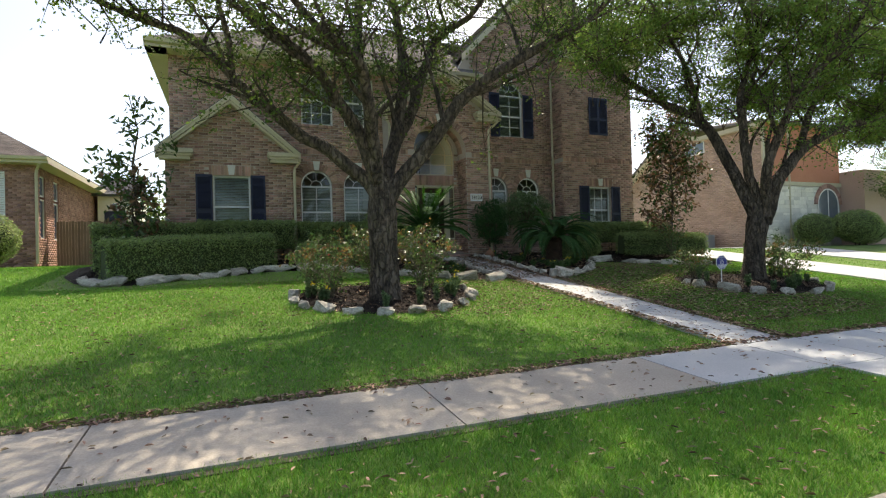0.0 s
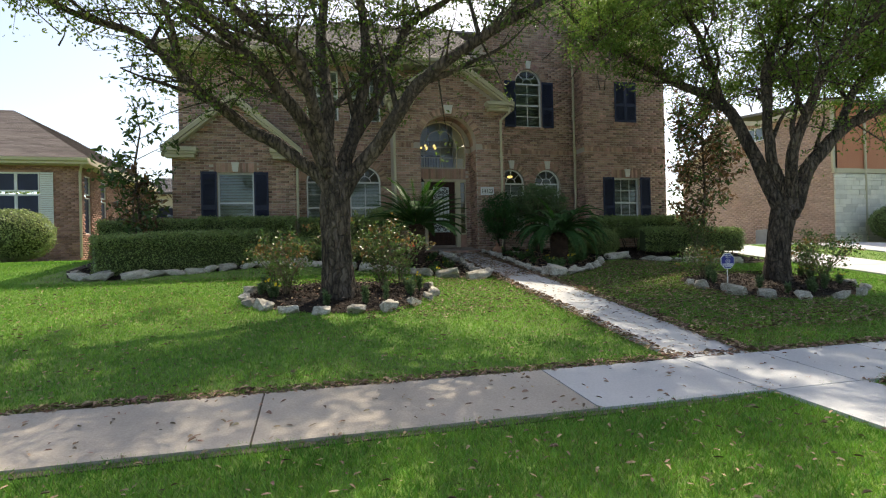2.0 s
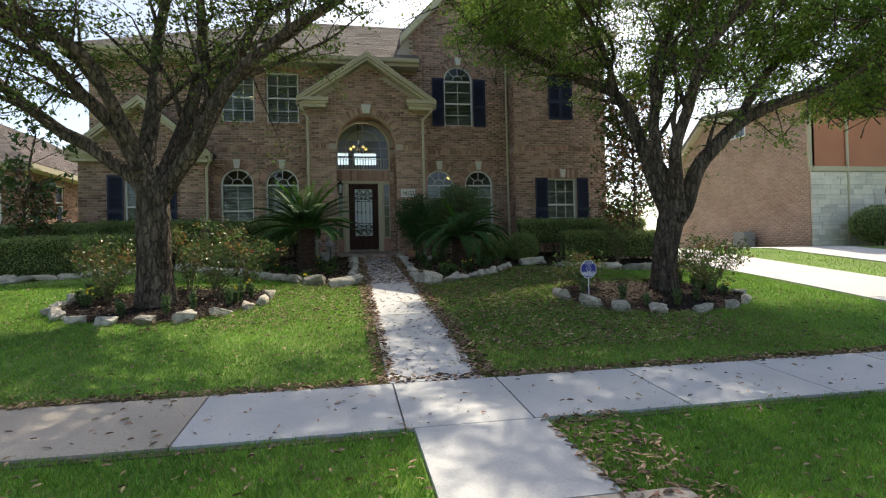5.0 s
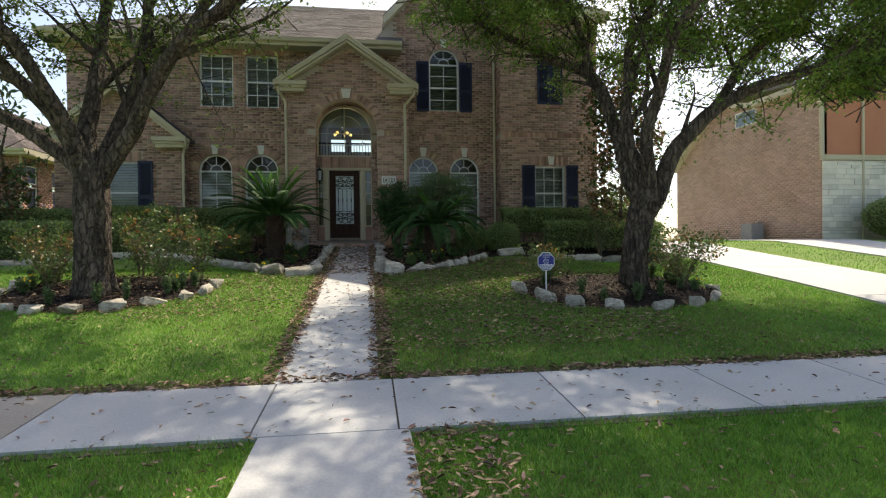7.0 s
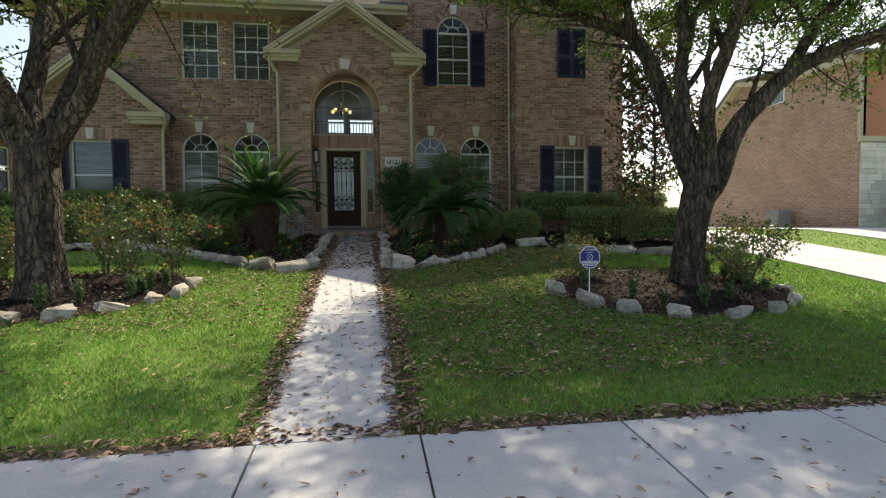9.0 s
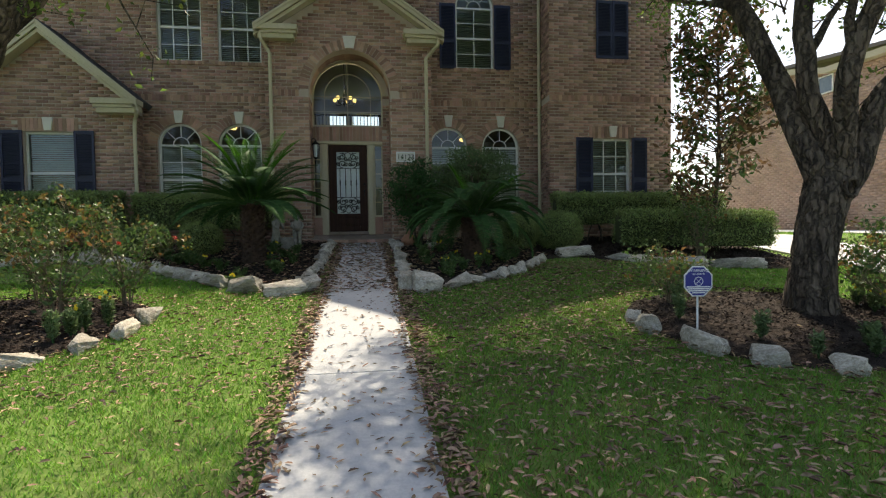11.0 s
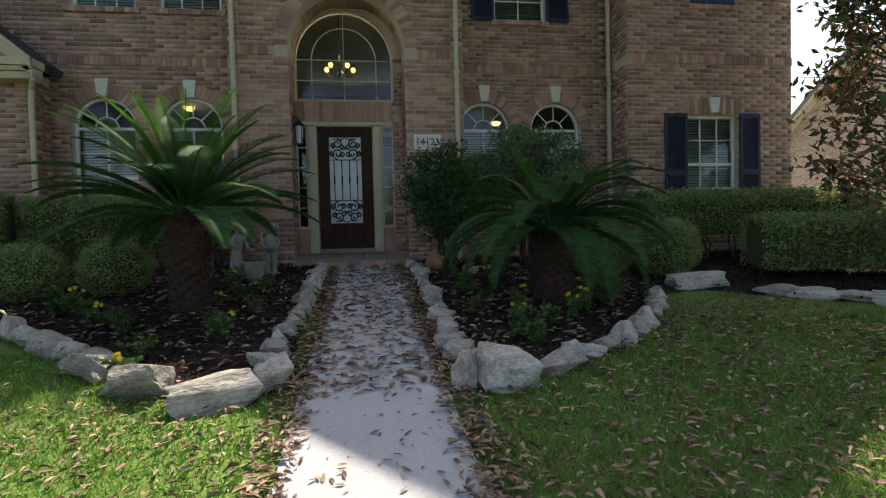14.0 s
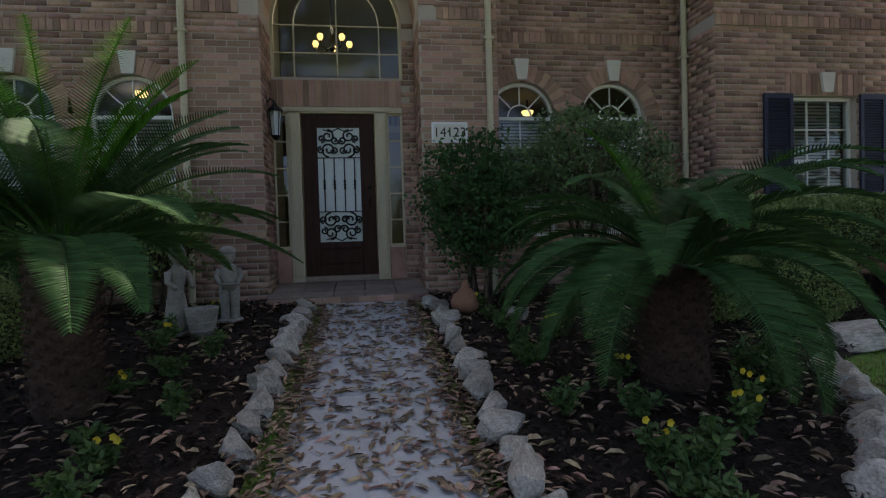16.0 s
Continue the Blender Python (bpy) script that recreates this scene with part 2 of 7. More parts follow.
# mesh tools
class Shape:
    def __init__(self):
        self.v, self.f = [], []

    def hexa(self, p):
        k = len(self.v)
        self.v += [tuple(q) for q in p]
        self.f += [(k, k + 3, k + 2, k + 1), (k + 4, k + 5, k + 6, k + 7), (k, k + 1, k + 5, k + 4), (k + 1, k + 2, k + 6, k + 5), (k + 2, k + 3, k + 7, k + 6), (k + 3, k, k + 4, k + 7)]

    def box(self, x0, x1, y0, y1, z0, z1):
        self.hexa([(x0, y0, z0), (x1, y0, z0), (x1, y1, z0), (x0, y1, z0), (x0, y0, z1), (x1, y0, z1), (x1, y1, z1), (x0, y1, z1)])
        return self

    def column(self, xa, xb, y0, y1, za0, zb0, za1, zb1):
        """An upright slab between xa and xb with sloping foot and head."""
        self.hexa([(xa, y0, za0), (xb, y0, zb0), (xb, y1, zb0), (xa, y1, za0), (xa, y0, za1), (xb, y0, zb1), (xb, y1, zb1), (xa, y1, za1)])

    def face(self, *p):
        k = len(self.v)
        self.v += [tuple(q) for q in p]
        self.f.append(tuple(range(k, k + len(p))))

    def tube(self, path, radii, n=8):
        path = [Vector(p) for p in path]
        if not hasattr(radii, "__len__"):
            radii = [radii] * len(path)
        k = len(self.v)
        side = None
        for i, p in enumerate(path):
            d = (path[min(i + 1, len(path) - 1)] - path[max(i - 1, 0)]).normalized()
            side = (side - d * side.dot(d)).normalized() if side is not None else d.orthogonal().normalized()
            up = d.cross(side)
            for a in range(n):
                w = 2 * math.pi * a / n
                self.v.append(tuple(p + (side * math.cos(w) + up * math.sin(w)) * radii[i]))
        for i in range(len(path) - 1):
            for a in range(n):
                b = (a + 1) % n
                self.f.append((k + i * n + a, k + i * n + b, k + i * n + n + b, k + i * n + n + a))
        self.f.append(tuple(k + a for a in reversed(range(n))))
        self.f.append(tuple(k + (len(path) - 1) * n + a for a in range(n)))
        return self

    def lathe(self, cx, cy, rings, n=16):
        k = len(self.v)
        for r, z in rings:
            for a in range(n):
                w = 2 * math.pi * a / n
                self.v.append((cx + r * math.cos(w), cy + r * math.sin(w), z))
        for i in range(len(rings) - 1):
            for a in range(n):
                b = (a + 1) % n
                self.f.append((k + i * n + a, k + i * n + b, k + i * n + n + b, k + i * n + n + a))
        self.f.append(tuple(k + a for a in reversed(range(n))))
        self.f.append(tuple(k + (len(rings) - 1) * n + a for a in range(n)))
        return self

    def mesh(self, name, material, smooth=False):
        me = bpy.data.meshes.new(name)
        me.from_pydata(self.v, [], self.f)
        me.materials.append(material)
        if smooth:
            me.polygons.foreach_set("use_smooth", [True] * len(me.polygons))
        me.update()
        return me


def part(name, shape, material, parent=None, label="", smooth=False, bevel=0.0):
    ob = new(name, shape.mesh(name, material, smooth) if isinstance(shape, Shape) else shape)
    ob.parent = parent
    if bevel:
        b = ob.modifiers.new("edge", "BEVEL")
        b.width, b.segments, b.limit_method = bevel, 2, "ANGLE"
    return tagged(ob, label)


def thing(name, label, category, group="", at=(0, 0, 0), kind=""):
    ob = new(name)
    ob.location = at
    return tagged(ob, label, category, group, kind)


def numpy_mesh(name, verts, faces, material, smooth=False):
    """verts: n x 3, faces: m x k, all of one size."""
    me = bpy.data.meshes.new(name)
    verts, faces = np.asarray(verts, np.float32), np.asarray(faces, np.int32)
    me.vertices.add(len(verts))
    me.vertices.foreach_set("co", verts.ravel())
    m, k = faces.shape
    me.loops.add(m * k)
    me.loops.foreach_set("vertex_index", faces.ravel())
    me.polygons.add(m)
    me.polygons.foreach_set("loop_start", np.arange(0, m * k, k, dtype=np.int32))
    me.polygons.foreach_set("loop_total", np.full(m, k, np.int32))
    if smooth:
        me.polygons.foreach_set("use_smooth", np.ones(m, bool))
    me.materials.append(material)
    me.update(calc_edges=True)
    me.validate()
    return me


def leaf_mesh(name, centres, size, material, rng, aspect=0.5, flat=0.0, direction=None, spread=0.35):
    """One folded leaf of four corners and a raised middle rib at each centre."""
    c = np.asarray(centres, float)
    n = len(c)
    d = rng.normal(size=(n, 3)) if direction is None else np.asarray(direction) + rng.normal(size=(n, 3)) * 0.35
    d[:, 2] *= 1 - flat
    d /= np.linalg.norm(d, axis=1)[:, None] + 1e-9
    u = rng.normal(size=(n, 3))
    if flat:
        u = np.tile([0, 0, 1.0], (n, 1)) + rng.normal(size=(n, 3)) * (1 - flat)
    w = np.cross(d, u)
    w /= np.linalg.norm(w, axis=1)[:, None] + 1e-9
    h = np.cross(w, d)
    s = size * (1 + spread * rng.uniform(-1, 1, n))[:, None]
    a, b = c - d * s / 2, c + d * s / 2
    l, r = c + w * s * aspect / 2 + h * s * 0.12, c - w * s * aspect / 2 + h * s * 0.12
    v = np.stack([a, r, b, l], 1).reshape(-1, 3)
    k = np.arange(n)[:, None] * 4
    f = np.concatenate([k + [0, 1, 2], k + [0, 2, 3]], 1).reshape(-1, 3)
    return numpy_mesh(name, v, f, material)


# the lie of the land: it rises from the street to the house
YS = (-900, -9, -8.8, 0.85, 1.0, 3.0, 4.4, 8.3, 9.9, 15.2, 17, 60, 900)
ZS = (-0.4, -0.4, -0.4, -0.4, -0.22, -0.13, -0.04, 0.44, 0.62, 1.22, 1.25, 1.5, 3.0)


def land(x, y):
    return np.interp(y, YS, ZS)


def spot(x, y, lift=0.0):
    return Vector((x, y, float(land(x, y)) + lift))


# ground, road and concrete
def sheet(xs, ys, height):
    xs, ys = np.asarray(xs, float), np.asarray(ys, float)
    gx, gy = np.meshgrid(xs, ys)
    v = np.stack([gx, gy, height(gx, gy)], -1).reshape(-1, 3)
    w = len(xs)
    i, j = np.meshgrid(np.arange(w - 1), np.arange(len(ys) - 1))
    k = (j * w + i).reshape(-1, 1)
    return v, np.concatenate([k, k + 1, k + 1 + w, k + w], 1)


def strip(name, x0, x1, y0, y1, lift, thick, material, label="", parent=None):
    """A concrete slab that follows the land."""
    ys = [y0] + [y for y in YS if y0 < y < y1] + [y1]
    s = Shape()
    for a in ys:
        z = float(land(0, a)) + lift
        s.v += [(x0, a, z - thick), (x1, a, z - thick), (x1, a, z), (x0, a, z)]
    n = len(ys)
    s.f += [(0, 1, 2, 3), tuple(4 * n - 4 + k for k in (3, 2, 1, 0))]
    for i in range(n - 1):
        k = 4 * i
        s.f += [(k, k + 4, k + 5, k + 1), (k + 1, k + 5, k + 6, k + 2), (k + 2, k + 6, k + 7, k + 3), (k + 3, k + 7, k + 4, k)]
    return part(name, s, material, parent, label)


gx = np.concatenate([[-900, -200, -60], np.arange(-24, 40, 0.5), [60, 200, 900]])
gy = np.unique(np.concatenate([[-900, -200, -60, -20, -9, 900, 200, 100, 60], np.arange(1.0, 24, 0.35), np.arange(24, 50, 2), [0.85, 0.86]]))
gv, gf = sheet(gx, gy, lambda x, y: np.where((y < 0.9) & (y > -8.9), -0.55, land(x, y)) + 0.012 * np.sin(x * 1.9 + y) * np.cos(y * 1.3) * (y > 4.6) * (y < 14))
tagged(new("ground", numpy_mesh("ground", gv, gf, GRASS_SOIL, True)), "sloping green front lawn turf with bare earthy patches", "lawn", kind="structure")
road = Shape().box(-900, 900, -8.8, 0.7, -0.7, -0.40)
tagged(part("road", road, ASPHALT), "grey concrete residential street beside the kerb", "road", kind="structure")
kerb = thing("kerb", "tan concrete kerb along the street", "kerb", kind="structure")
for k in range(-8, 14):
    ks = Shape()
    ks.hexa([(k * 3, 0.45, -0.5), (k * 3 + 2.985, 0.45, -0.5), (k * 3 + 2.985, 1.0, -0.5), (k * 3, 1.0, -0.5), (k * 3, 0.45, -0.385), (k * 3 + 2.985, 0.45, -0.385), (k * 3 + 2.985, 1.0, -0.21), (k * 3, 1.0, -0.21)])
    part("kerb_stone", ks, CONCRETE_OLD, kerb)
pavement = thing("pavement", "concrete sidewalk slabs, tan older ones beside pale newer ones", "sidewalk", kind="structure")
SIDE_Y = 4.15
edges = [-24.5, -21.5, -18.5, -15.5, -12.5, -9.5, -6.5, -3.6, -0.9, 1.95, 4.8, 6.57, 7.66, 9.13, 10.7, 12.2, 13.8, 15.6, 18.4, 21.5, 24.5, 27.5, 30.5]
for a, b in zip(edges, edges[1:]):
    strip("slab", a + 0.008, b - 0.008, 2.97, SIDE_Y, 0.035, 0.12, CONCRETE if a > 4.7 else CONCRETE_OLD, parent=pavement)
strip("joint_bed", -24, 30, 3.0, SIDE_Y - 0.02, 0.012, 0.05, JOINT, parent=pavement)
for y0, y1 in ((SIDE_Y + 0.005, SIDE_Y + 0.17), (2.88, 2.965)):
    for x0, x1 in ((-24, 6.5), (7.9, 15.6)):
        strip("edge_soil", x0, x1, y0, y1, 0.012, 0.05, JOINT, parent=pavement)
path_ = thing("front_walk", "pale concrete front walk strewn with dead leaves", "path", kind="structure")
for a, b in ((1.0, 1.66), (1.675, 2.955), (SIDE_Y + 0.015, 7.2), (7.215, 10.33), (10.345, 12.5), (12.512, 15.13)):
    wide = (6.64, 7.74) if a < 4 else (6.53, 7.53)
    strip("slab", wide[0] - (0.25 if a < 1.5 else 0), wide[1] + (0.4 if a < 1.5 else 0), a, b, 0.035, 0.12, CONCRETE_OLD if a < 1.5 else CONCRETE, parent=path_)
strip("joint_bed", 6.6, 7.5, 4.1, 15.1, 0.008, 0.05, JOINT, parent=path_)
drive = thing("driveway", "wide sunlit concrete driveway beside the house", "driveway", kind="structure")
for a in np.arange(1.0, 26, 3.0):
    if a > 3.9 or a < 2:
        strip("slab", 15.7, 18.3, a if a < 2 or a > 5 else SIDE_Y + 0.015, a + 2.98 if a > 3 else 2.955, 0.035, 0.12, CONCRETE, parent=drive)
    strip("slab", 21.2, 24.6, a, a + 2.98, 0.03, 0.12, CONCRETE, parent=drive)

# the house
house = thing("house", "two-storey tan brick house with navy shutters and cream trim", "house")
WALL_H = 0.0765


class Opening:
    def __init__(self, x0, x1, z0, z1, arch=False):
        self.x0, self.x1, self.z0, self.z1, self.arch = x0, x1, z0, z1, arch
        self.cx, self.r = (x0 + x1) / 2, (x1 - x0) / 2

    def head(self, x):
        if not self.arch:
            return self.z1
        return self.z1 + math.sqrt(max(0.0, self.r ** 2 - (x - self.cx) ** 2))

    def breaks(self):
        return [self.cx - self.r * math.cos(math.pi * i / 16) for i in range(17)] if self.arch else [self.x0, self.x1]

    def holds(self, x, z, grow=0.0):
        if not self.arch or z < self.z1:
            return self.x0 - grow < x < self.x1 + grow and self.z0 - grow < z < self.z1 + (0 if self.arch else grow)
        return (x - self.cx) ** 2 + (z - self.z1) ** 2 < (self.r + grow) ** 2


def wall_mesh(x0, x1, z0, top, y0, y1, openings, extra=()):
    s = Shape()
    xs = sorted({round(x, 4) for x in [x0, x1, *extra, *[b for o in openings for b in o.breaks()]] if x0 <= x <= x1})
    for a, b in zip(xs, xs[1:]):
        if b - a < 1e-3:
            continue
        mid = (a + b) / 2
        spans, low = [], (z0, z0)
        for o in sorted((o for o in openings if o.x0 < mid < o.x1), key=lambda o: o.z0):
            if o.z0 > low[0] + 1e-3:
                spans.append((low, (o.z0, o.z0)))
            low = (o.head(a), o.head(b))
        spans.append((low, (top(a), top(b))))
        for (la, lb), (ha, hb) in spans:
            s.column(a, b, y0, y1, la, lb, ha, hb)
    return s


BRICKS = []


def lay_bricks(x0, x1, z0, top, y, openings, rng, skip=None):
    """Running bond on a wall that faces the street: boxes (x0, x1, z0, z1, y face)."""
    length, gap = 0.252, 0.013
    row = 0
    z = z0
    while z < 14:
        if skip and skip[0] - 0.03 < z + WALL_H / 2 < skip[1] + 0.03:
            z, row = z + WALL_H, row + 1
            continue
        x = x0 - (length / 2 if row % 2 else 0)
        any_below = False
        while x < x1:
            a, b = max(x, x0), min(x + length - gap, x1)
            x += length
            if b - a < 0.03:
                continue
            zt = z + WALL_H - gap
            if zt > min(top(a), top(b)) - 0.01:
                continue
            any_below = True
            pieces = [(a, b)]
            for o in openings:
                zc = z + WALL_H / 2
                if not (o.z0 - 0.02 < zc < o.z1 + o.r * (1 if o.arch else 0) + 0.02):
                    continue
                if o.arch and zc > o.z1:
                    grow = 0.2
                    h = math.sqrt(max(0, (o.r + grow) ** 2 - (zc - o.z1) ** 2))
                else:
                    h = o.r + 0.004
                out = []
                for p, q in pieces:
                    if q <= o.cx - h or p >= o.cx + h:
                        out.append((p, q))
                        continue
                    if p < o.cx - h:
                        out.append((p, o.cx - h))
                    if q > o.cx + h:
                        out.append((o.cx + h, q))
                pieces = out
            for p, q in pieces:
                if q - p > 0.025:
                    BRICKS.append((p, q, z, zt, y - 0.003 - 0.005 * rng.random(), y + 0.01))
        z, row = z + WALL_H, row + 1


def ring_bricks(s, o, y, depth=0.2, proud=0.012):
    """A rowlock arch of wedge-shaped bricks."""
    n = int(math.pi * (o.r + depth / 2) / 0.085)
    for i in range(n):
        a, b = math.pi * (i + 0.06) / n, math.pi * (i + 0.94) / n
        p = [(o.cx + rr * math.cos(w), o.z1 + rr * math.sin(w)) for rr, w in ((o.r + 0.002, a), (o.r + depth, a), (o.r + depth, b), (o.r + 0.002, b))]
        s.hexa([(x, y - proud, z) for x, z in p] + [(x, y + 0.1, z) for x, z in p])


def soldier_bricks(s, x0, x1, z0, z1, y, proud=0.012, pitch=0.08):
    n = max(1, round((x1 - x0) / pitch))
    for i in range(n):
        a = x0 + (x1 - x0) * i / n
        s.box(a + 0.004, a + (x1 - x0) / n - 0.004, y - proud - 0.004 * (i % 2), y + 0.02, z0, z1)


MAIN_Y, PORT_Y, WING_Y, LEFT_Y = 16.1, 15.4, 15.3, 15.55
SPRING, ROOF_Z = 3.64, 7.45
low_windows = [Opening(a, b, 1.95, SPRING, True) for a, b in ((2.29, 3.27), (3.65, 4.65), (8.76, 9.72), (10.12, 11.08))]
up_windows = [Opening(2.35, 3.34, 5.6, 7.22), Opening(3.71, 4.70, 5.6, 7.22)]
up_arch = Opening(9.46, 10.44, 5.62, 7.18, True)
foyer = Opening(5.86, 7.58, 4.12, 4.85, True)
entry = Opening(5.86, 7.56, 1.42, 3.73)
left_window = Opening(-0.26, 0.76, 1.99, 3.80)
wing_window = Opening(12.75, 13.75, 2.0, 3.74)
porch_arch = Opening(5.86, 7.74, 0.9, 4.82, True)


def main_top(x):
    if x < 8.25:
        return ROOF_Z
    return 8.65 + 1.05 * min(x - 8.25, 14.85 - x) if x <= 14.85 else 8.6


def left_top(x):
    return 4.5 + 0.86 * min(x + 1.5, 2.0 - x)


def port_top(x):
    return 6.12 + 0.67 * min(x - 5.0, 8.72 - x)


main_open = low_windows + up_windows + [up_arch, foyer, entry]
BASE = 0.9
rng = np.random.default_rng(5)
wall = part("wall", wall_mesh(-1.4, 14.85, BASE, main_top, MAIN_Y, MAIN_Y + 0.22, main_open, (8.25, 8.2501, 11.55)), MORTAR, house, "tan running-bond brick front wall")
wall_left = part("wall", wall_mesh(-1.48, 1.98, BASE, left_top, LEFT_Y, LEFT_Y + 0.22, [left_window], (0.25,)), MORTAR, house, "gabled brick front of the low bay")
wall_port = part("wall", wall_mesh(5.0, 8.72, BASE, port_top, PORT_Y, PORT_Y + 0.32, [porch_arch], (6.86,)), MORTAR, house, "brick entry portico with a tall arch")
wall_wing = part("wall", wall_mesh(11.63, 14.85, BASE, lambda x: 8.6, WING_Y, WING_Y + 0.22, [wing_window]), MORTAR, house, "projecting brick wing")
for b in (
    (-1.48, -1.26, LEFT_Y + 0.22, MAIN_Y, BASE, 4.4),
    (1.76, 1.98, LEFT_Y + 0.22, MAIN_Y, BASE, 4.4),
    (11.63, 11.85, WING_Y + 0.22, MAIN_Y, BASE, 8.6),
    (14.63, 14.85, WING_Y + 0.22, MAIN_Y, BASE, 8.6),
    (5.0, 5.86, PORT_Y + 0.32, MAIN_Y, BASE, 6.1),
    (7.74, 8.72, PORT_Y + 0.32, MAIN_Y, BASE, 6.1),
    (-1.4, -1.18, MAIN_Y + 0.22, 27, BASE, ROOF_Z),
    (14.63, 14.85, MAIN_Y + 0.22, 27, BASE, 8.6),
    (-1.4, 5.0, 27, 27.22, BASE, ROOF_Z),
    (8.2, 14.85, 27, 27.22, BASE, ROOF_Z),
    (5.0, 8.2, 27, 27.22, BASE, 6.15),
    (5.0, 8.2, 27, 27.22, 6.8, ROOF_Z),
    (5.0, 5.55, 27, 27.22, 6.15, 6.8),
    (6.3, 6.6, 27, 27.22, 6.15, 6.8),
    (7.77, 8.2, 27, 27.22, 6.15, 6.8),
):
    part("side_wall", Shape().box(*b), MORTAR, house)
# barrel of the porch arch
barrel = Shape()
for i in range(24):
    a, b = math.pi * i / 24, math.pi * (i + 1) / 24
    q = [(porch_arch.cx + r * math.cos(w), porch_arch.z1 + r * math.sin(w)) for r, w in ((0.941, a), (1.1, a), (1.1, b), (0.941, b))]
    barrel.hexa([(x, PORT_Y + 0.32, z) for x, z in q] + [(x, MAIN_Y - 0.002, z) for x, z in q])
tagged(part("arch_soffit", barrel, BRICK, house), kind="stuff")

for args in ((-1.4, 8.72, BASE, main_top, MAIN_Y, main_open), (8.72, 14.85, BASE, main_top, MAIN_Y, main_open)):
    lay_bricks(*args, rng, skip=(4.68, 4.80))
lay_bricks(-1.48, 1.98, BASE, left_top, LEFT_Y, [left_window], rng)
lay_bricks(5.0, 8.72, BASE, port_top, PORT_Y, [porch_arch], rng, skip=(4.68, 4.80))
lay_bricks(11.63, 14.85, BASE, lambda x: 8.6, WING_Y, [wing_window], rng, skip=(4.68, 4.80))
# headers: hide the running bond under lintels and rings by trimming it
LINTELS = [(2.15, 3.54, 7.22, 7.45, MAIN_Y), (3.5, 4.9, 7.22, 7.45, MAIN_Y), (-0.36, 0.86, 3.80, 4.10, LEFT_Y), (12.65, 13.85, 3.74, 4.04, WING_Y), (5.86, 7.56, 3.74, 4.10, MAIN_Y)]


def under_lintel(b):
    x, z = (b[0] + b[1]) / 2, (b[2] + b[3]) / 2
    return any(l[0] < x < l[1] and l[2] < z < l[3] and abs(b[4] - l[4]) < 0.05 for l in LINTELS)


BRICKS = [b for b in BRICKS if not under_lintel(b)]
near = [b for b in BRICKS if abs(b[5] - PORT_Y - 0.01) < 0.02 and 1.75 < b[2] < 4.3 and (b[0] > 7.7 or b[1] < 5.9)][:300]
near_set = set(near)
rest = np.array([b for b in BRICKS if b not in near_set])
# returns that face sideways
side_rows = []
for x, ya, yb, zt, sgn in ((11.63, WING_Y, MAIN_Y, 8.6, -1), (1.98, LEFT_Y, MAIN_Y, 4.3, 1), (5.86, PORT_Y, MAIN_Y, 4.8, 1), (7.74, PORT_Y, MAIN_Y, 4.8, -1)):
    z, row = BASE, 0
    while z < zt - WALL_H:
        y = ya - (0.126 if row % 2 else 0)
        while y < yb:
            a, b = max(y, ya - 0.008), min(y + 0.242, yb)
            y += 0.252
            if b - a > 0.03 and not 4.64 < z < 4.8:
                p = 0.006 + 0.005 * rng.random()
                side_rows.append((min(x, x + sgn * p), max(x, x + sgn * p), z, z + WALL_H - 0.01, a, b))
        z, row = z + WALL_H, row + 1
boxes = np.concatenate([rest, np.array(side_rows)])


def boxes_mesh(name, b, material):
    x0, x1, z0, z1, y0, y1 = b.T
    v = np.stack([np.stack(c, -1) for c in ((x0, y0, z0), (x1, y0, z0), (x1, y1, z0), (x0, y1, z0), (x0, y0, z1), (x1, y0, z1), (x1, y1, z1), (x0, y1, z1))], 1).reshape(-1, 3)
    k = np.arange(len(b))[:, None] * 8
    f = np.concatenate([k + q for q in ([0, 3, 2, 1], [4, 5, 6, 7], [0, 1, 5, 4], [1, 2, 6, 5], [2, 3, 7, 6], [3, 0, 4, 7])], 1).reshape(-1, 4)
    return numpy_mesh(name, v, f, material)


tagged(part("brickwork", boxes_mesh("brickwork", boxes, BRICK), None, wall), kind="stuff")
trimbrick = Shape()
for o in low_windows:
    ring_bricks(trimbrick, o, MAIN_Y, 0.22)
ring_bricks(trimbrick, up_arch, MAIN_Y, 0.2)
ring_bricks(trimbrick, porch_arch, PORT_Y, 0.22)
for x0, x1, z0, z1, y in LINTELS:
    soldier_bricks(trimbrick, x0, x1, z0 + 0.01, z1 - 0.008, y)
for x0, x1, y in ((-1.4, 5.0, MAIN_Y), (8.72, 11.63, MAIN_Y), (5.0, 5.64, PORT_Y), (7.96, 8.72, PORT_Y), (11.63, 14.85, WING_Y)):
    soldier_bricks(trimbrick, x0, x1, 4.652, 4.793, y, 0.022)
for x0, x1, z, y in ((2.28, 3.41, 5.6, MAIN_Y), (3.64, 4.77, 5.6, MAIN_Y), (9.4, 10.5, 5.62, MAIN_Y), (12.8, 13.72, 5.7, WING_Y), (-0.3, 0.8, 1.99, LEFT_Y), (12.7, 13.8, 2.0, WING_Y), (2.25, 3.3, 1.95, MAIN_Y), (3.6, 4.7, 1.95, MAIN_Y), (8.7, 9.77, 1.95, MAIN_Y), (10.07, 11.13, 1.95, MAIN_Y)):
    soldier_bricks(trimbrick, x0, x1, z - 0.09, z - 0.005, y, 0.045, 0.075)
tagged(part("brick_trim", trimbrick, BRICK, wall), kind="stuff")


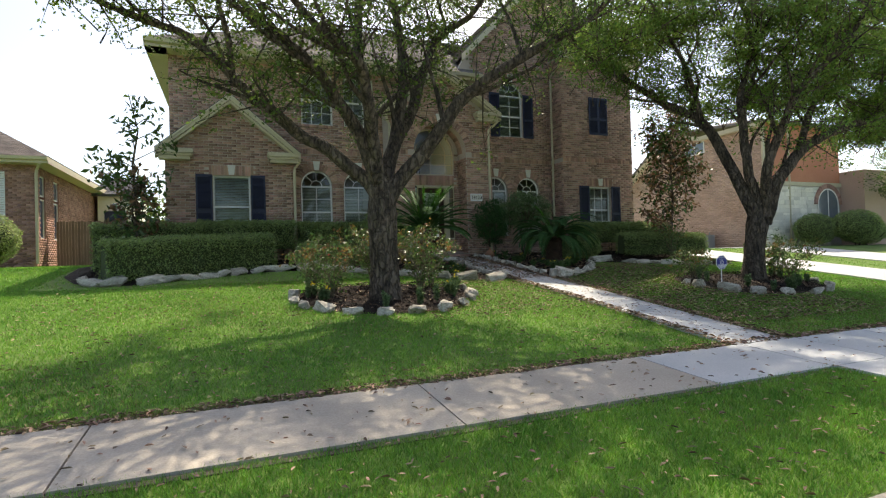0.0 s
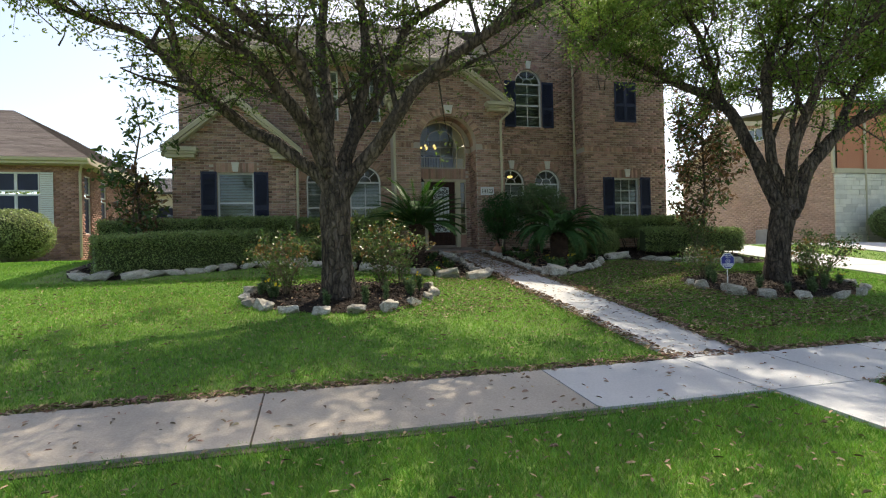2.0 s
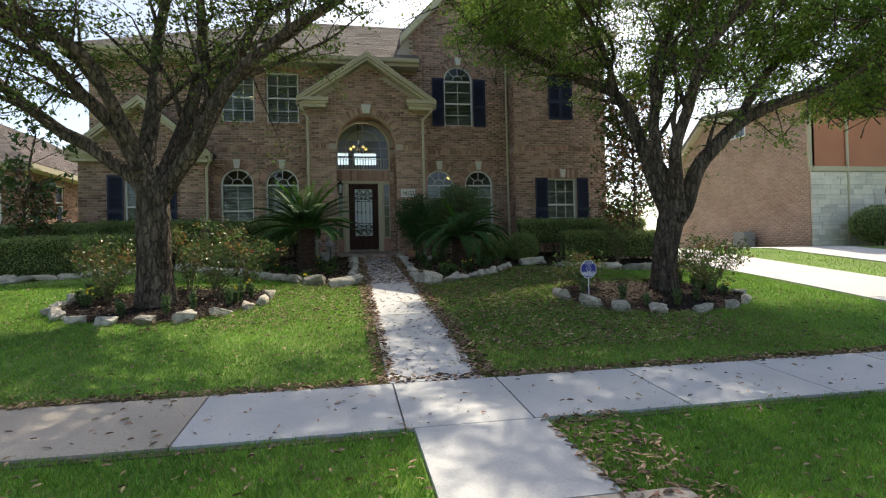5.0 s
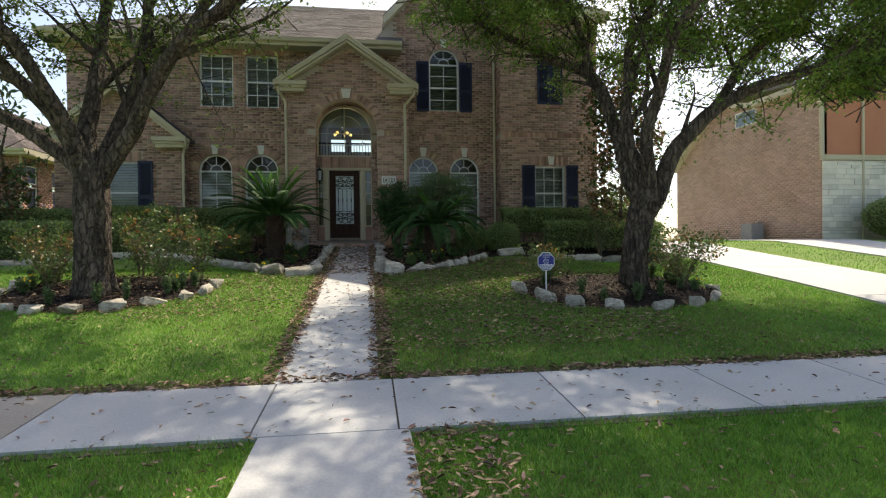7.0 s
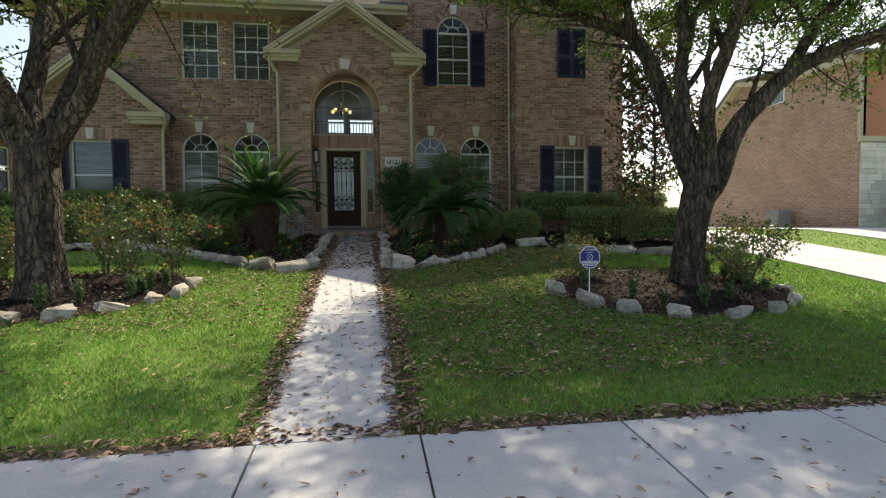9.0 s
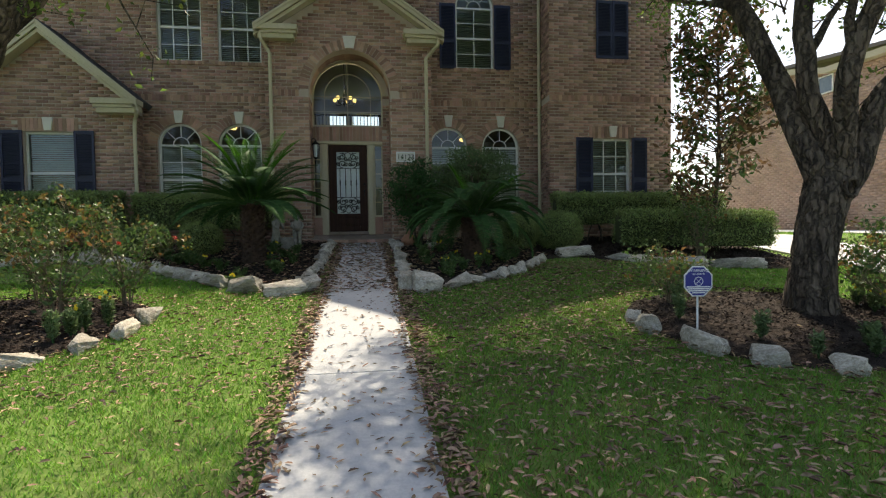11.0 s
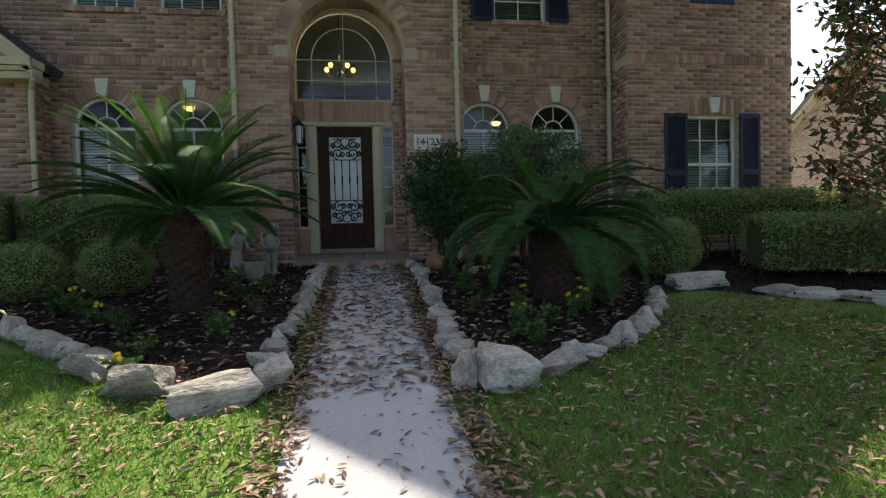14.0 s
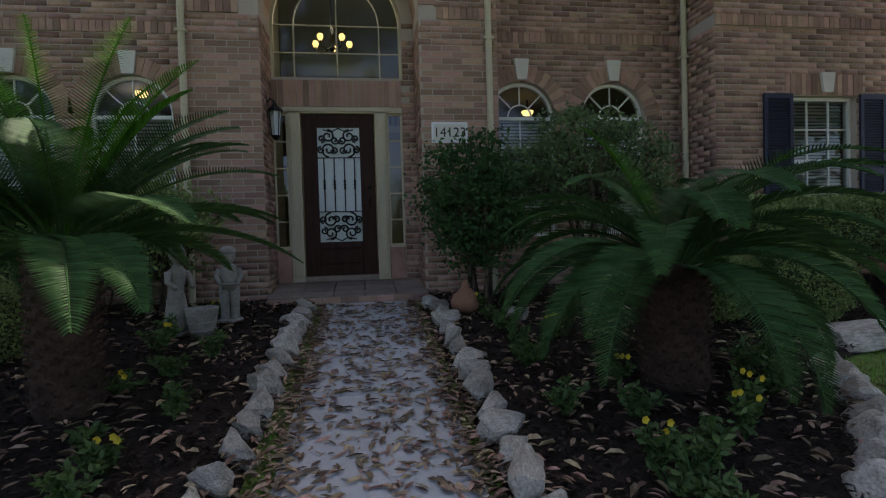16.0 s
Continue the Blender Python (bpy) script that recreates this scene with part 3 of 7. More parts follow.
# windows
def keystone(cx, z0, z1, y, w=0.2):
    s = Shape()
    a, b = w * 0.36, w * 0.55
    s.hexa([(cx - a, y - 0.05, z0), (cx + a, y - 0.05, z0), (cx + a, y + 0.02, z0), (cx - a, y + 0.02, z0), (cx - b, y - 0.05, z1), (cx + b, y - 0.05, z1), (cx + b, y + 0.02, z1), (cx - b, y + 0.02, z1)])
    part("keystone", s, KEYSTONE, house, "pale limestone keystone", bevel=0.008)


def window(o, y, cols, rows_up, rows_low, blinds=True, material=WHITE, sash=True, deep=0.09):
    f = 0.045
    yy = y + deep
    s = Shape()
    s.box(o.x0, o.x0 + f, yy, yy + 0.07, o.z0, o.z1)
    s.box(o.x1 - f, o.x1, yy, yy + 0.07, o.z0, o.z1)
    s.box(o.x0 + f, o.x1 - f, yy, yy + 0.07, o.z0, o.z0 + f)
    s.box(o.x0 + f, o.x1 - f, yy, yy + 0.07, o.z1 - f, o.z1)
    if o.arch:
        n = 20
        for i in range(n):
            a, b = math.pi * i / n, math.pi * (i + 1) / n
            q = [(o.cx + r * math.cos(w), o.z1 + r * math.sin(w)) for r, w in ((o.r - f, a), (o.r, a), (o.r, b), (o.r - f, b))]
            s.hexa([(x, yy, z) for x, z in q] + [(x, yy + 0.07, z) for x, z in q])
    win = part("window", s, material, house, "white-framed window with closed horizontal blinds" if blinds else "white-framed window")
    mid = (o.z0 + o.z1) / 2 if sash else o.z1
    bars = Shape()
    if sash:
        bars.box(o.x0 + f, o.x1 - f, yy + 0.002, yy + 0.06, mid - 0.025, mid + 0.025)
    for i in range(1, cols):
        x = o.x0 + (o.x1 - o.x0) * i / cols
        bars.box(x - 0.01, x + 0.01, yy + 0.015, yy + 0.04, o.z0 + f, o.z1 - f)
    for base, head, r in ((o.z0, mid, rows_low), (mid, o.z1, rows_up)):
        for j in range(1, r):
            z = base + (head - base) * j / r
            bars.box(o.x0 + f, o.x1 - f, yy + 0.018, yy + 0.037, z - 0.01, z + 0.01)
    if o.arch:
        for k in range(1, 4):
            w = math.pi * k / 4
            c, sn = math.cos(w), math.sin(w)
            p = [(o.cx + r * c + e * sn, o.z1 + r * sn - e * c) for r, e in ((o.r * 0.36, -0.009), (o.r - f, -0.009), (o.r - f, 0.009), (o.r * 0.36, 0.009))]
            bars.hexa([(x, yy + 0.015, z) for x, z in p] + [(x, yy + 0.04, z) for x, z in p])
        for i in range(12):
            a, b = math.pi * i / 12, math.pi * (i + 1) / 12
            q = [(o.cx + r * math.cos(w), o.z1 + r * math.sin(w)) for r, w in ((o.r * 0.34, a), (o.r * 0.38, a), (o.r * 0.38, b), (o.r * 0.34, b))]
            bars.hexa([(x, yy + 0.015, z) for x, z in q] + [(x, yy + 0.04, z) for x, z in q])
    part("muntins", bars, material, win)
    for z0, z1 in (((o.z0 + f, mid - 0.01), (mid + 0.01, o.z1 - f)) if sash else ((o.z0 + f, o.z1 - f),)):
        gg = Shape()
        gg.face((o.x0 + f, yy + 0.03, z0), (o.x1 - f, yy + 0.03, z0), (o.x1 - f, yy + 0.03, z1), (o.x0 + f, yy + 0.03, z1))
        part("pane", gg, GLASS, win).visible_shadow = False
    if o.arch:
        gg = Shape()
        gg.face(*[(o.cx + (o.r - f) * math.cos(math.pi * i / 20), yy + 0.03, o.z1 + (o.r - f) * math.sin(math.pi * i / 20)) for i in range(21)])
        part("pane", gg, GLASS, win).visible_shadow = False
    if blinds:
        sl = Shape()
        z = o.z0 + 0.03
        while z < o.z1 - 0.05:
            sl.hexa([(o.x0 + f, yy + 0.10, z), (o.x1 - f, yy + 0.10, z), (o.x1 - f, yy + 0.135, z + 0.032), (o.x0 + f, yy + 0.135, z + 0.032), (o.x0 + f, yy + 0.10, z + 0.004), (o.x1 - f, yy + 0.10, z + 0.004), (o.x1 - f, yy + 0.135, z + 0.036), (o.x0 + f, yy + 0.135, z + 0.036)])
            z += 0.047
        sl.box(o.x0 + f, o.x1 - f, yy + 0.09, yy + 0.14, o.z1 - 0.05, o.z1)
        part("blind", sl, BLIND, win, "white horizontal slat blind")
    sill = Shape().box(o.x0 - 0.01, o.x1 + 0.01, y + 0.01, yy + 0.01, o.z0 - 0.004, o.z0 + 0.02)
    part("sill", sill, material, win)
    return win


def shutter(x0, x1, z0, z1, y, rails=(0.5,)):
    s = Shape()
    t, d = 0.05, 0.035
    ya, yb = y - 0.012 - d, y - 0.012
    s.box(x0, x0 + t, ya, yb, z0, z1).box(x1 - t, x1, ya, yb, z0, z1)
    zs = [0.0, *rails, 1.0]
    for r in zs:
        zz = z0 + (z1 - z0) * r
        lo, hi = (zz, zz + 0.07) if r == 0 else (zz - 0.07, zz) if r == 1 else (zz - 0.045, zz + 0.045)
        s.box(x0 + t, x1 - t, ya, yb, lo, hi)
    s.box(x0 + t, x1 - t, yb - 0.003, yb, z0 + 0.07, z1 - 0.07)
    frame_ = part("shutter", s, SHUTTER, house, "dark navy louvred wooden shutter")
    s = Shape()
    z = z0 + 0.075
    mids = [z0 + (z1 - z0) * r for r in rails]
    while z < z1 - 0.1:
        if all(abs(z - m) > 0.06 for m in mids):
            s.hexa([(x0 + t, ya + 0.004, z), (x1 - t, ya + 0.004, z), (x1 - t, yb, z + 0.022), (x0 + t, yb, z + 0.022), (x0 + t, ya + 0.004, z + 0.008), (x1 - t, ya + 0.004, z + 0.008), (x1 - t, yb, z + 0.03), (x0 + t, yb, z + 0.03)])
        z += 0.036
    tagged(part("louvres", s, SHUTTER, frame_), kind="stuff")


for o in low_windows:
    window(o, MAIN_Y, 2, 2, 2)
    keystone(o.cx, 4.13, 4.42, MAIN_Y)
for o in up_windows:
    window(o, MAIN_Y, 3, 2, 2)
window(up_arch, MAIN_Y, 2, 2, 2)
window(left_window, LEFT_Y, 1, 1, 1)
window(wing_window, WING_Y, 3, 2, 2)


def foyer_window(o, y):
    """Tall arched light over the door: an inner arch, three uprights and two crossbars."""
    f, ya, yb = 0.035, y + 0.09, y + 0.15
    s = Shape()
    s.box(o.x0, o.x0 + f, ya, yb, o.z0, o.z1).box(o.x1 - f, o.x1, ya, yb, o.z0, o.z1).box(o.x0 + f, o.x1 - f, ya, yb, o.z0, o.z0 + f)
    bars = Shape()
    for r0, r1, sh, y0, y1 in ((o.r - f, o.r, s, ya, yb), (0.555, 0.573, bars, ya + 0.015, ya + 0.035)):
        for i in range(28):
            a, b = math.pi * i / 28, math.pi * (i + 1) / 28
            q = [(o.cx + r * math.cos(w), o.z1 + r * math.sin(w)) for r, w in ((r0, a), (r1, a), (r1, b), (r0, b))]
            sh.hexa([(x, y0, z) for x, z in q] + [(x, y1, z) for x, z in q])
    for x, top in ((o.cx - 0.564, o.z1), (o.cx, o.z1 + o.r - f), (o.cx + 0.564, o.z1)):
        bars.box(x - 0.009, x + 0.009, ya + 0.017, ya + 0.033, o.z0 + f, top)
    for z in ((o.z0 + o.z1) / 2, o.z1):
        bars.box(o.x0 + f, o.x1 - f, ya + 0.016, ya + 0.034, z - 0.009, z + 0.009)
    win = part("window", s, TRIM, house, "tall arched cream-framed foyer window")
    part("muntins", bars, TRIM, win)
    gg = Shape()
    gg.face((o.x0 + f, ya + 0.025, o.z0 + f), (o.x1 - f, ya + 0.025, o.z0 + f), *[(o.cx + (o.r - f) * math.cos(math.pi * i / 24), ya + 0.025, o.z1 + (o.r - f) * math.sin(math.pi * i / 24)) for i in range(25)])
    part("pane", gg, GLASS, win).visible_shadow = False


foyer_window(foyer, MAIN_Y)
keystone(0.25, 3.82, 4.11, LEFT_Y)
keystone(13.28, 3.78, 4.05, WING_Y)
keystone(up_arch.cx, 7.68, 7.95, MAIN_Y)
keystone(6.81, 5.78, 6.06, PORT_Y, 0.28)
for x0, x1, z0, z1, y in ((-0.71, -0.27, 1.97, 3.82, LEFT_Y), (0.77, 1.18, 1.97, 3.82, LEFT_Y), (12.31, 12.74, 1.95, 3.76, WING_Y), (13.78, 14.18, 1.95, 3.76, WING_Y), (9.04, 9.45, 5.6, 7.22, MAIN_Y), (10.45, 10.88, 5.6, 7.22, MAIN_Y), (12.84, 13.255, 5.71, 7.12, WING_Y), (13.265, 13.68, 5.71, 7.12, WING_Y)):
    shutter(x0, x1, z0, z1, y, (0.42,))

# roofs: sheathing slabs with shingle courses
def roof_slope(name, a, b, c, d, material, label, rows_every=0.14, parent=None):
    """A slope from the eave a-b up to the ridge d-c, shingled in lapped rows of tabs."""
    a, b, c, d = (Vector(p) for p in (a, b, c, d))
    n = (b - a).cross(d - a).normalized()
    if n.z < 0:
        n = -n
    deck = Shape()
    deck.hexa([a - n * 0.12, b - n * 0.12, c - n * 0.12, d - n * 0.12, a, b, c, d])
    slope = part(name, deck, material, parent or house, label)
    s = Shape()
    rows = int(((d - a).length + (c - b).length) / 2 / rows_every)
    rg = random.Random(3)
    for i in range(rows):
        u, v = i / rows, (i + 1.15) / rows
        v = min(v, 1.0)
        l0, r0, l1, r1 = a.lerp(d, u), b.lerp(c, u), a.lerp(d, v), b.lerp(c, v)
        wide = (r0 - l0).length
        k = max(1, int(wide / 0.9))
        for j in range(k):
            p, q = (j + 0.01 * rg.random()) / k, (j + 1) / k
            h = n * (0.012 + 0.006 * rg.random())
            s.hexa([l0.lerp(r0, p), l0.lerp(r0, q), l1.lerp(r1, q), l1.lerp(r1, p), l0.lerp(r0, p) + h, l0.lerp(r0, q) + h, l1.lerp(r1, q) + n * 0.003, l1.lerp(r1, p) + n * 0.003])
    tagged(part("shingles", s, material, slope), kind="stuff")
    return slope


EY, EX, EZ = 15.55, -1.95, 7.62
roof_slope("roof", (EX, EY, EZ), (8.6, EY, EZ), (8.6, 21.5, 11.2), (4.0, 21.5, 11.2), SHINGLE, "weathered grey shingle hip roof")
roof_slope("roof", (EX, 27.6, EZ), (EX, EY, EZ), (4.0, 21.5, 11.2), (4.0, 21.5, 11.2), SHINGLE, "")
roof_slope("roof", (15.3, 27.6, EZ), (EX, 27.6, EZ), (4.0, 21.5, 11.2), (15.3, 21.5, 11.2), SHINGLE, "")
roof_slope("roof", (8.0, 15.8, 8.55), (8.0, 27.6, 8.55), (11.55, 27.6, 12.25), (11.55, 15.8, 12.25), SHINGLE, "grey shingle gable roof")
roof_slope("roof", (15.1, 27.6, 8.55), (15.1, 15.8, 8.55), (11.55, 15.8, 12.25), (11.55, 27.6, 12.25), SHINGLE, "")
roof_slope("roof", (11.4, 14.95, 8.62), (15.1, 14.95, 8.62), (15.1, 16.1, 9.3), (11.4, 16.1, 9.3), SHINGLE, "")
# bay and portico gables
for cx, half, y0, y1, ze, zp in ((0.25, 1.95, LEFT_Y - 0.3, MAIN_Y + 0.05, 4.5, 6.14), (6.86, 2.15, PORT_Y - 0.28, 17.8, 6.2, 7.66)):
    roof_slope("roof", (cx - half, y1, ze), (cx - half, y0, ze), (cx, y0, zp), (cx, y1, zp), SHINGLE_DARK, "dark shingle gable roof")
    roof_slope("roof", (cx + half, y0, ze), (cx + half, y1, ze), (cx, y1, zp), (cx, y0, zp), SHINGLE_DARK, "")
    for sgn in (-1, 1):
        s = Shape()
        dx, dz = half * sgn, ze - zp
        for off, t, yy0, yy1 in ((0.015, 0.17, y0 - 0.03, y0 + 0.02), (0.03, 0.06, y0 - 0.05, y0 - 0.03), (0.19, 0.09, y0 + 0.02, y0 + 0.28)):
            p = [(cx, zp - off), (cx + dx, ze - off), (cx + dx, ze - off - t), (cx, zp - off - t)]
            s.hexa([(x, yy0, z) for x, z in p] + [(x, yy1, z) for x, z in p])
        part("rake_board", s, TRIM, house, "cream rake board", bevel=0.006)
        s = Shape()
        e = cx + dx
        i = e - sgn * 0.95
        lo, hi = min(e, i), max(e, i)
        s.box(lo, hi, y0 - 0.02, y0 + 0.34, ze - 0.13, ze - 0.01)
        s.box(lo + 0.03, hi - 0.03, y0 + 0.02, y0 + 0.34, ze - 0.20, ze - 0.13)
        s.box(lo + 0.08, hi - 0.08, y0 + 0.06, y0 + 0.34, ze - 0.31, ze - 0.20)
        part("eave_return", s, TRIM, house, "cream boxed eave return", bevel=0.008)


def eave(x0, x1, y, z, deep, parent=house):
    s = Shape()
    s.box(x0, x1, y, y + 0.03, z - 0.24, z - 0.02)
    s.box(x0, x1, y + 0.03, y + deep, z - 0.24, z - 0.21)
    part("soffit", s, TRIM, parent, "cream fascia and soffit")
    g = Shape()
    g.hexa([(x0, y - 0.10, z - 0.13), (x1, y - 0.10, z - 0.13), (x1, y - 0.002, z - 0.16), (x0, y - 0.002, z - 0.16), (x0, y - 0.13, z - 0.02), (x1, y - 0.13, z - 0.02), (x1, y - 0.002, z - 0.02), (x0, y - 0.002, z - 0.02)])
    part("gutter", g, TRIM, parent, "cream metal gutter", bevel=0.006)


eave(EX, 8.55, EY, EZ, 0.56)
eave(11.35, 15.15, 14.95, 8.62, 0.36)
s = Shape().box(EX, EX + 0.03, EY + 0.03, 27.6, EZ - 0.24, EZ - 0.02).box(EX + 0.03, -1.4, EY + 0.03, 27.6, EZ - 0.24, EZ - 0.21)
part("soffit", s, TRIM, house, "cream fascia and soffit")
# rake of the tall gable
for sgn in (-1, 1):
    s = Shape()
    p = [(11.55, 12.2), (11.55 + 3.55 * sgn, 8.5), (11.55 + 3.55 * sgn, 8.25), (11.55, 11.95)]
    s.hexa([(x, 15.77, z) for x, z in p] + [(x, 16.08, z) for x, z in p])
    part("rake_board", s, TRIM, house, "cream rake board")


def downspout(pts, material=TRIM, r=0.042):
    s = Shape()
    s.tube(pts, r, 8)
    for z in (2.4, 4.4, 6.0):
        if z < pts[-2][2]:
            s.box(pts[-1][0] - 0.06, pts[-1][0] + 0.06, pts[-1][1] - 0.045, pts[-1][1] + 0.05, z, z + 0.03)
    part("downspout", s, material, house, "cream metal downspout", smooth=False)


downspout([(4.85, PORT_Y - 0.22, 6.0), (4.86, PORT_Y - 0.2, 5.86), (4.95, PORT_Y - 0.05, 5.72), (5.02, PORT_Y - 0.05, 5.6), (5.02, PORT_Y - 0.05, 1.25)])
downspout([(8.87, PORT_Y - 0.22, 6.0), (8.86, PORT_Y - 0.2, 5.86), (8.72, PORT_Y - 0.05, 5.72), (8.6, PORT_Y - 0.05, 5.6), (8.6, PORT_Y - 0.05, 1.25)])
downspout([(2.15, LEFT_Y - 0.2, 4.3), (2.14, LEFT_Y - 0.18, 4.2), (2.05, LEFT_Y - 0.05, 4.08), (2.03, LEFT_Y - 0.04, 3.95), (2.03, LEFT_Y - 0.04, 1.25)])
downspout([(11.55, 15.0, 8.45), (11.56, 15.3, 8.2), (11.56, 15.8, 8.0), (11.56, 15.86, 7.8), (11.56, 15.86, 1.25)])

# rooms behind the windows
rooms = Shape()
rooms.box(-1.18, 14.63, 16.4, 27, 1.2, 1.44)
part("room_floor", rooms, ROOM_FLOOR, house)
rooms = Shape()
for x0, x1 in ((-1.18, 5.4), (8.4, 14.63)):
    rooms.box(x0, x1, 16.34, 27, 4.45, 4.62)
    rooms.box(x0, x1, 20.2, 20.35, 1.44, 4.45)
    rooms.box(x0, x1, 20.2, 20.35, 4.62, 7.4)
part("room_wall", rooms, ROOM_DIM, house)
rooms = Shape()
rooms.box(5.25, 5.4, 16.34, 20.2, 1.44, 7.4)
rooms.box(8.25, 8.4, 16.34, 20.2, 1.44, 7.4)
rooms.box(5.4, 8.25, 21.5, 27, 4.45, 4.62)
rooms.box(5.4, 8.25, 22.2, 22.35, 1.44, 4.45)
rooms.box(-1.18, 14.63, 16.34, 27, 7.4, 7.44)
part("room_wall", rooms, ROOM_PALE, house, "pale foyer walls and ceiling")
rail = Shape()
rail.box(5.4, 8.25, 21.42, 21.48, 5.5, 5.56)
for i in range(24):
    rail.box(5.45 + i * 0.118, 5.475 + i * 0.118, 21.44, 21.465, 4.62, 5.5)
part("stair_rail", rail, IRON, house, "dark upstairs balustrade inside the foyer")

# entry: porch floor, door, sidelights
porch = thing("porch", "low tiled stone porch step at the entry", "porch", kind="structure")
for i in range(5):
    for j in range(3):
        x0, y0 = 5.88 + i * 0.372, 15.16 + j * 0.315
        z = 1.335 + 0.03 * j
        s = Shape()
        s.hexa([(x0, y0, z - 0.1), (x0 + 0.36, y0, z - 0.1), (x0 + 0.36, y0 + 0.305, z - 0.1), (x0, y0 + 0.305, z - 0.1), (x0, y0, z), (x0 + 0.36, y0, z), (x0 + 0.36, y0 + 0.305, z + 0.028), (x0, y0 + 0.305, z + 0.028)])
        part("tile", s, CLAY_TILE, porch, bevel=0)
s = Shape().box(5.87, 7.75, 15.17, 16.1, 0.95, 1.30)
part("base", s, MORTAR, porch)
s = Shape()
soldier_bricks(s, 5.88, 7.74, 1.2, 1.318, 15.165, 0.01, 0.2)
part("riser", s, BRICK, porch)

DY = 16.12
frame_s = Shape()
for x0, x1 in ((6.055, 6.215), (7.185, 7.345)):
    frame_s.box(x0, x1, DY - 0.03, DY + 0.12, 1.43, 3.70)
    frame_s.box(x0 + 0.03, x1 - 0.03, DY - 0.045, DY - 0.03, 1.50, 3.62)
frame_s.box(5.86, 7.56, DY - 0.03, DY + 0.12, 3.66, 3.73)
frame_s.box(6.0, 7.4, DY - 0.05, DY - 0.03, 3.68, 3.735)
part("threshold", Shape().box(6.215, 7.185, DY - 0.05, DY + 0.12, 1.43, 1.50), CLAY_TILE, house, "worn stone door threshold", bevel=0.006)
part("door_frame", frame_s, TRIM, house, "cream painted door surround", bevel=0.006)
X0, X1, Z0, Z1 = 6.23, 7.17, 1.505, 3.655
door = part("front_door", Shape().box(X0 + 0.19, X1 - 0.19, DY + 0.042, DY + 0.06, Z0 + 0.12, Z0 + 0.36), DOOR, house, "dark wooden front door with scrolled iron grille")
for x0, x1 in ((X0, X0 + 0.19), (X1 - 0.19, X1)):
    part("stile", Shape().box(x0, x1, DY + 0.02, DY + 0.065, Z0, Z1), DOOR, door, bevel=0.008)
for z0, z1 in ((Z1 - 0.17, Z1), (Z0, Z0 + 0.12), (Z0 + 0.36, Z0 + 0.45)):
    part("rail", Shape().box(X0 + 0.19, X1 - 0.19, DY + 0.022, DY + 0.063, z0, z1), DOOR, door, bevel=0.008)
part("raised_panel", Shape().box(X0 + 0.24, X1 - 0.24, DY + 0.026, DY + 0.042, Z0 + 0.16, Z0 + 0.32), DOOR, door, bevel=0.008)
GX0, GX1, GZ0, GZ1 = X0 + 0.19, X1 - 0.19, Z0 + 0.45, Z1 - 0.17
s = Shape().box(GX0, GX1, DY + 0.055, DY + 0.06, GZ0, GZ1)
part("glass", s, FROST, door, "frosted glass panel")
grille = Shape()


def scroll(cx, cz, r, turn, flip, y=DY + 0.035, t=0.012, turns=1.35):
    pts = []
    for i in range(22):
        u = i / 21
        a = radians(turn) + flip * u * turns * 2 * math.pi
        rr = r * (1 - 0.78 * u)
        pts.append((cx + rr * math.cos(a), y, cz + rr * math.sin(a)))
    grille.tube(pts, t, 5)


gcx = (GX0 + GX1) / 2
gw = (GX1 - GX0) / 2
for top in (True, False):
    z0 = GZ1 - 0.20 if top else GZ0 + 0.20
    sg = 1 if top else -1
    for m in (-1, 1):
        scroll(gcx + m * gw * 0.50, z0 + sg * 0.085, 0.085, 90 * sg, m * sg)
        scroll(gcx + m * gw * 0.46, z0 - sg * 0.095, 0.10, -90 * sg, m * sg)
        scroll(gcx + m * gw * 0.82, z0 - sg * 0.10, 0.05, 90 * sg, -m * sg)
        scroll(gcx + m * gw * 0.80, z0 + sg * 0.05, 0.05, -90 * sg, -m * sg)
        scroll(gcx + m * gw * 0.17, z0 + sg * 0.03, 0.055, 180 if m > 0 else 0, m * sg)
        scroll(gcx + m * gw * 0.20, z0 - sg * 0.10, 0.05, 0 if m > 0 else 180, -m * sg)
        grille.tube([(gcx, DY + 0.035, z0 + sg * 0.19), (gcx + m * 0.09, DY + 0.035, z0 + sg * 0.14), (gcx + m * 0.2, DY + 0.035, z0 + sg * 0.17)], 0.008, 5)
    grille.box(GX0, GX1, DY + 0.028, DY + 0.042, z0 - sg * 0.205 - 0.006, z0 - sg * 0.205 + 0.006)
for k in range(4):
    x = GX0 + (GX1 - GX0) * (k + 0.6) / 4.2
    grille.tube([(x, DY + 0.035, GZ0 + 0.40), (x, DY + 0.035, GZ1 - 0.40)], 0.008, 6)
    grille.lathe(x, DY + 0.035, [(0.008, (GZ0 + GZ1) / 2 - 0.07), (0.018, (GZ0 + GZ1) / 2 - 0.045), (0.010, (GZ0 + GZ1) / 2 - 0.02), (0.019, (GZ0 + GZ1) / 2), (0.010, (GZ0 + GZ1) / 2 + 0.02), (0.018, (GZ0 + GZ1) / 2 + 0.045), (0.008, (GZ0 + GZ1) / 2 + 0.07)], 8)
part("grille", grille, IRON, door, "black wrought iron scrollwork")
s = Shape()
s.lathe(X1 - 0.075, DY, [(0.03, 2.52), (0.03, 2.53), (0.012, 2.53)], 10)
s.tube([(X1 - 0.075, DY + 0.02, 2.53), (X1 - 0.075, DY - 0.03, 2.53), (X1 - 0.075, DY - 0.045, 2.50), (X1 - 0.075, DY - 0.045, 2.40)], 0.011, 8)
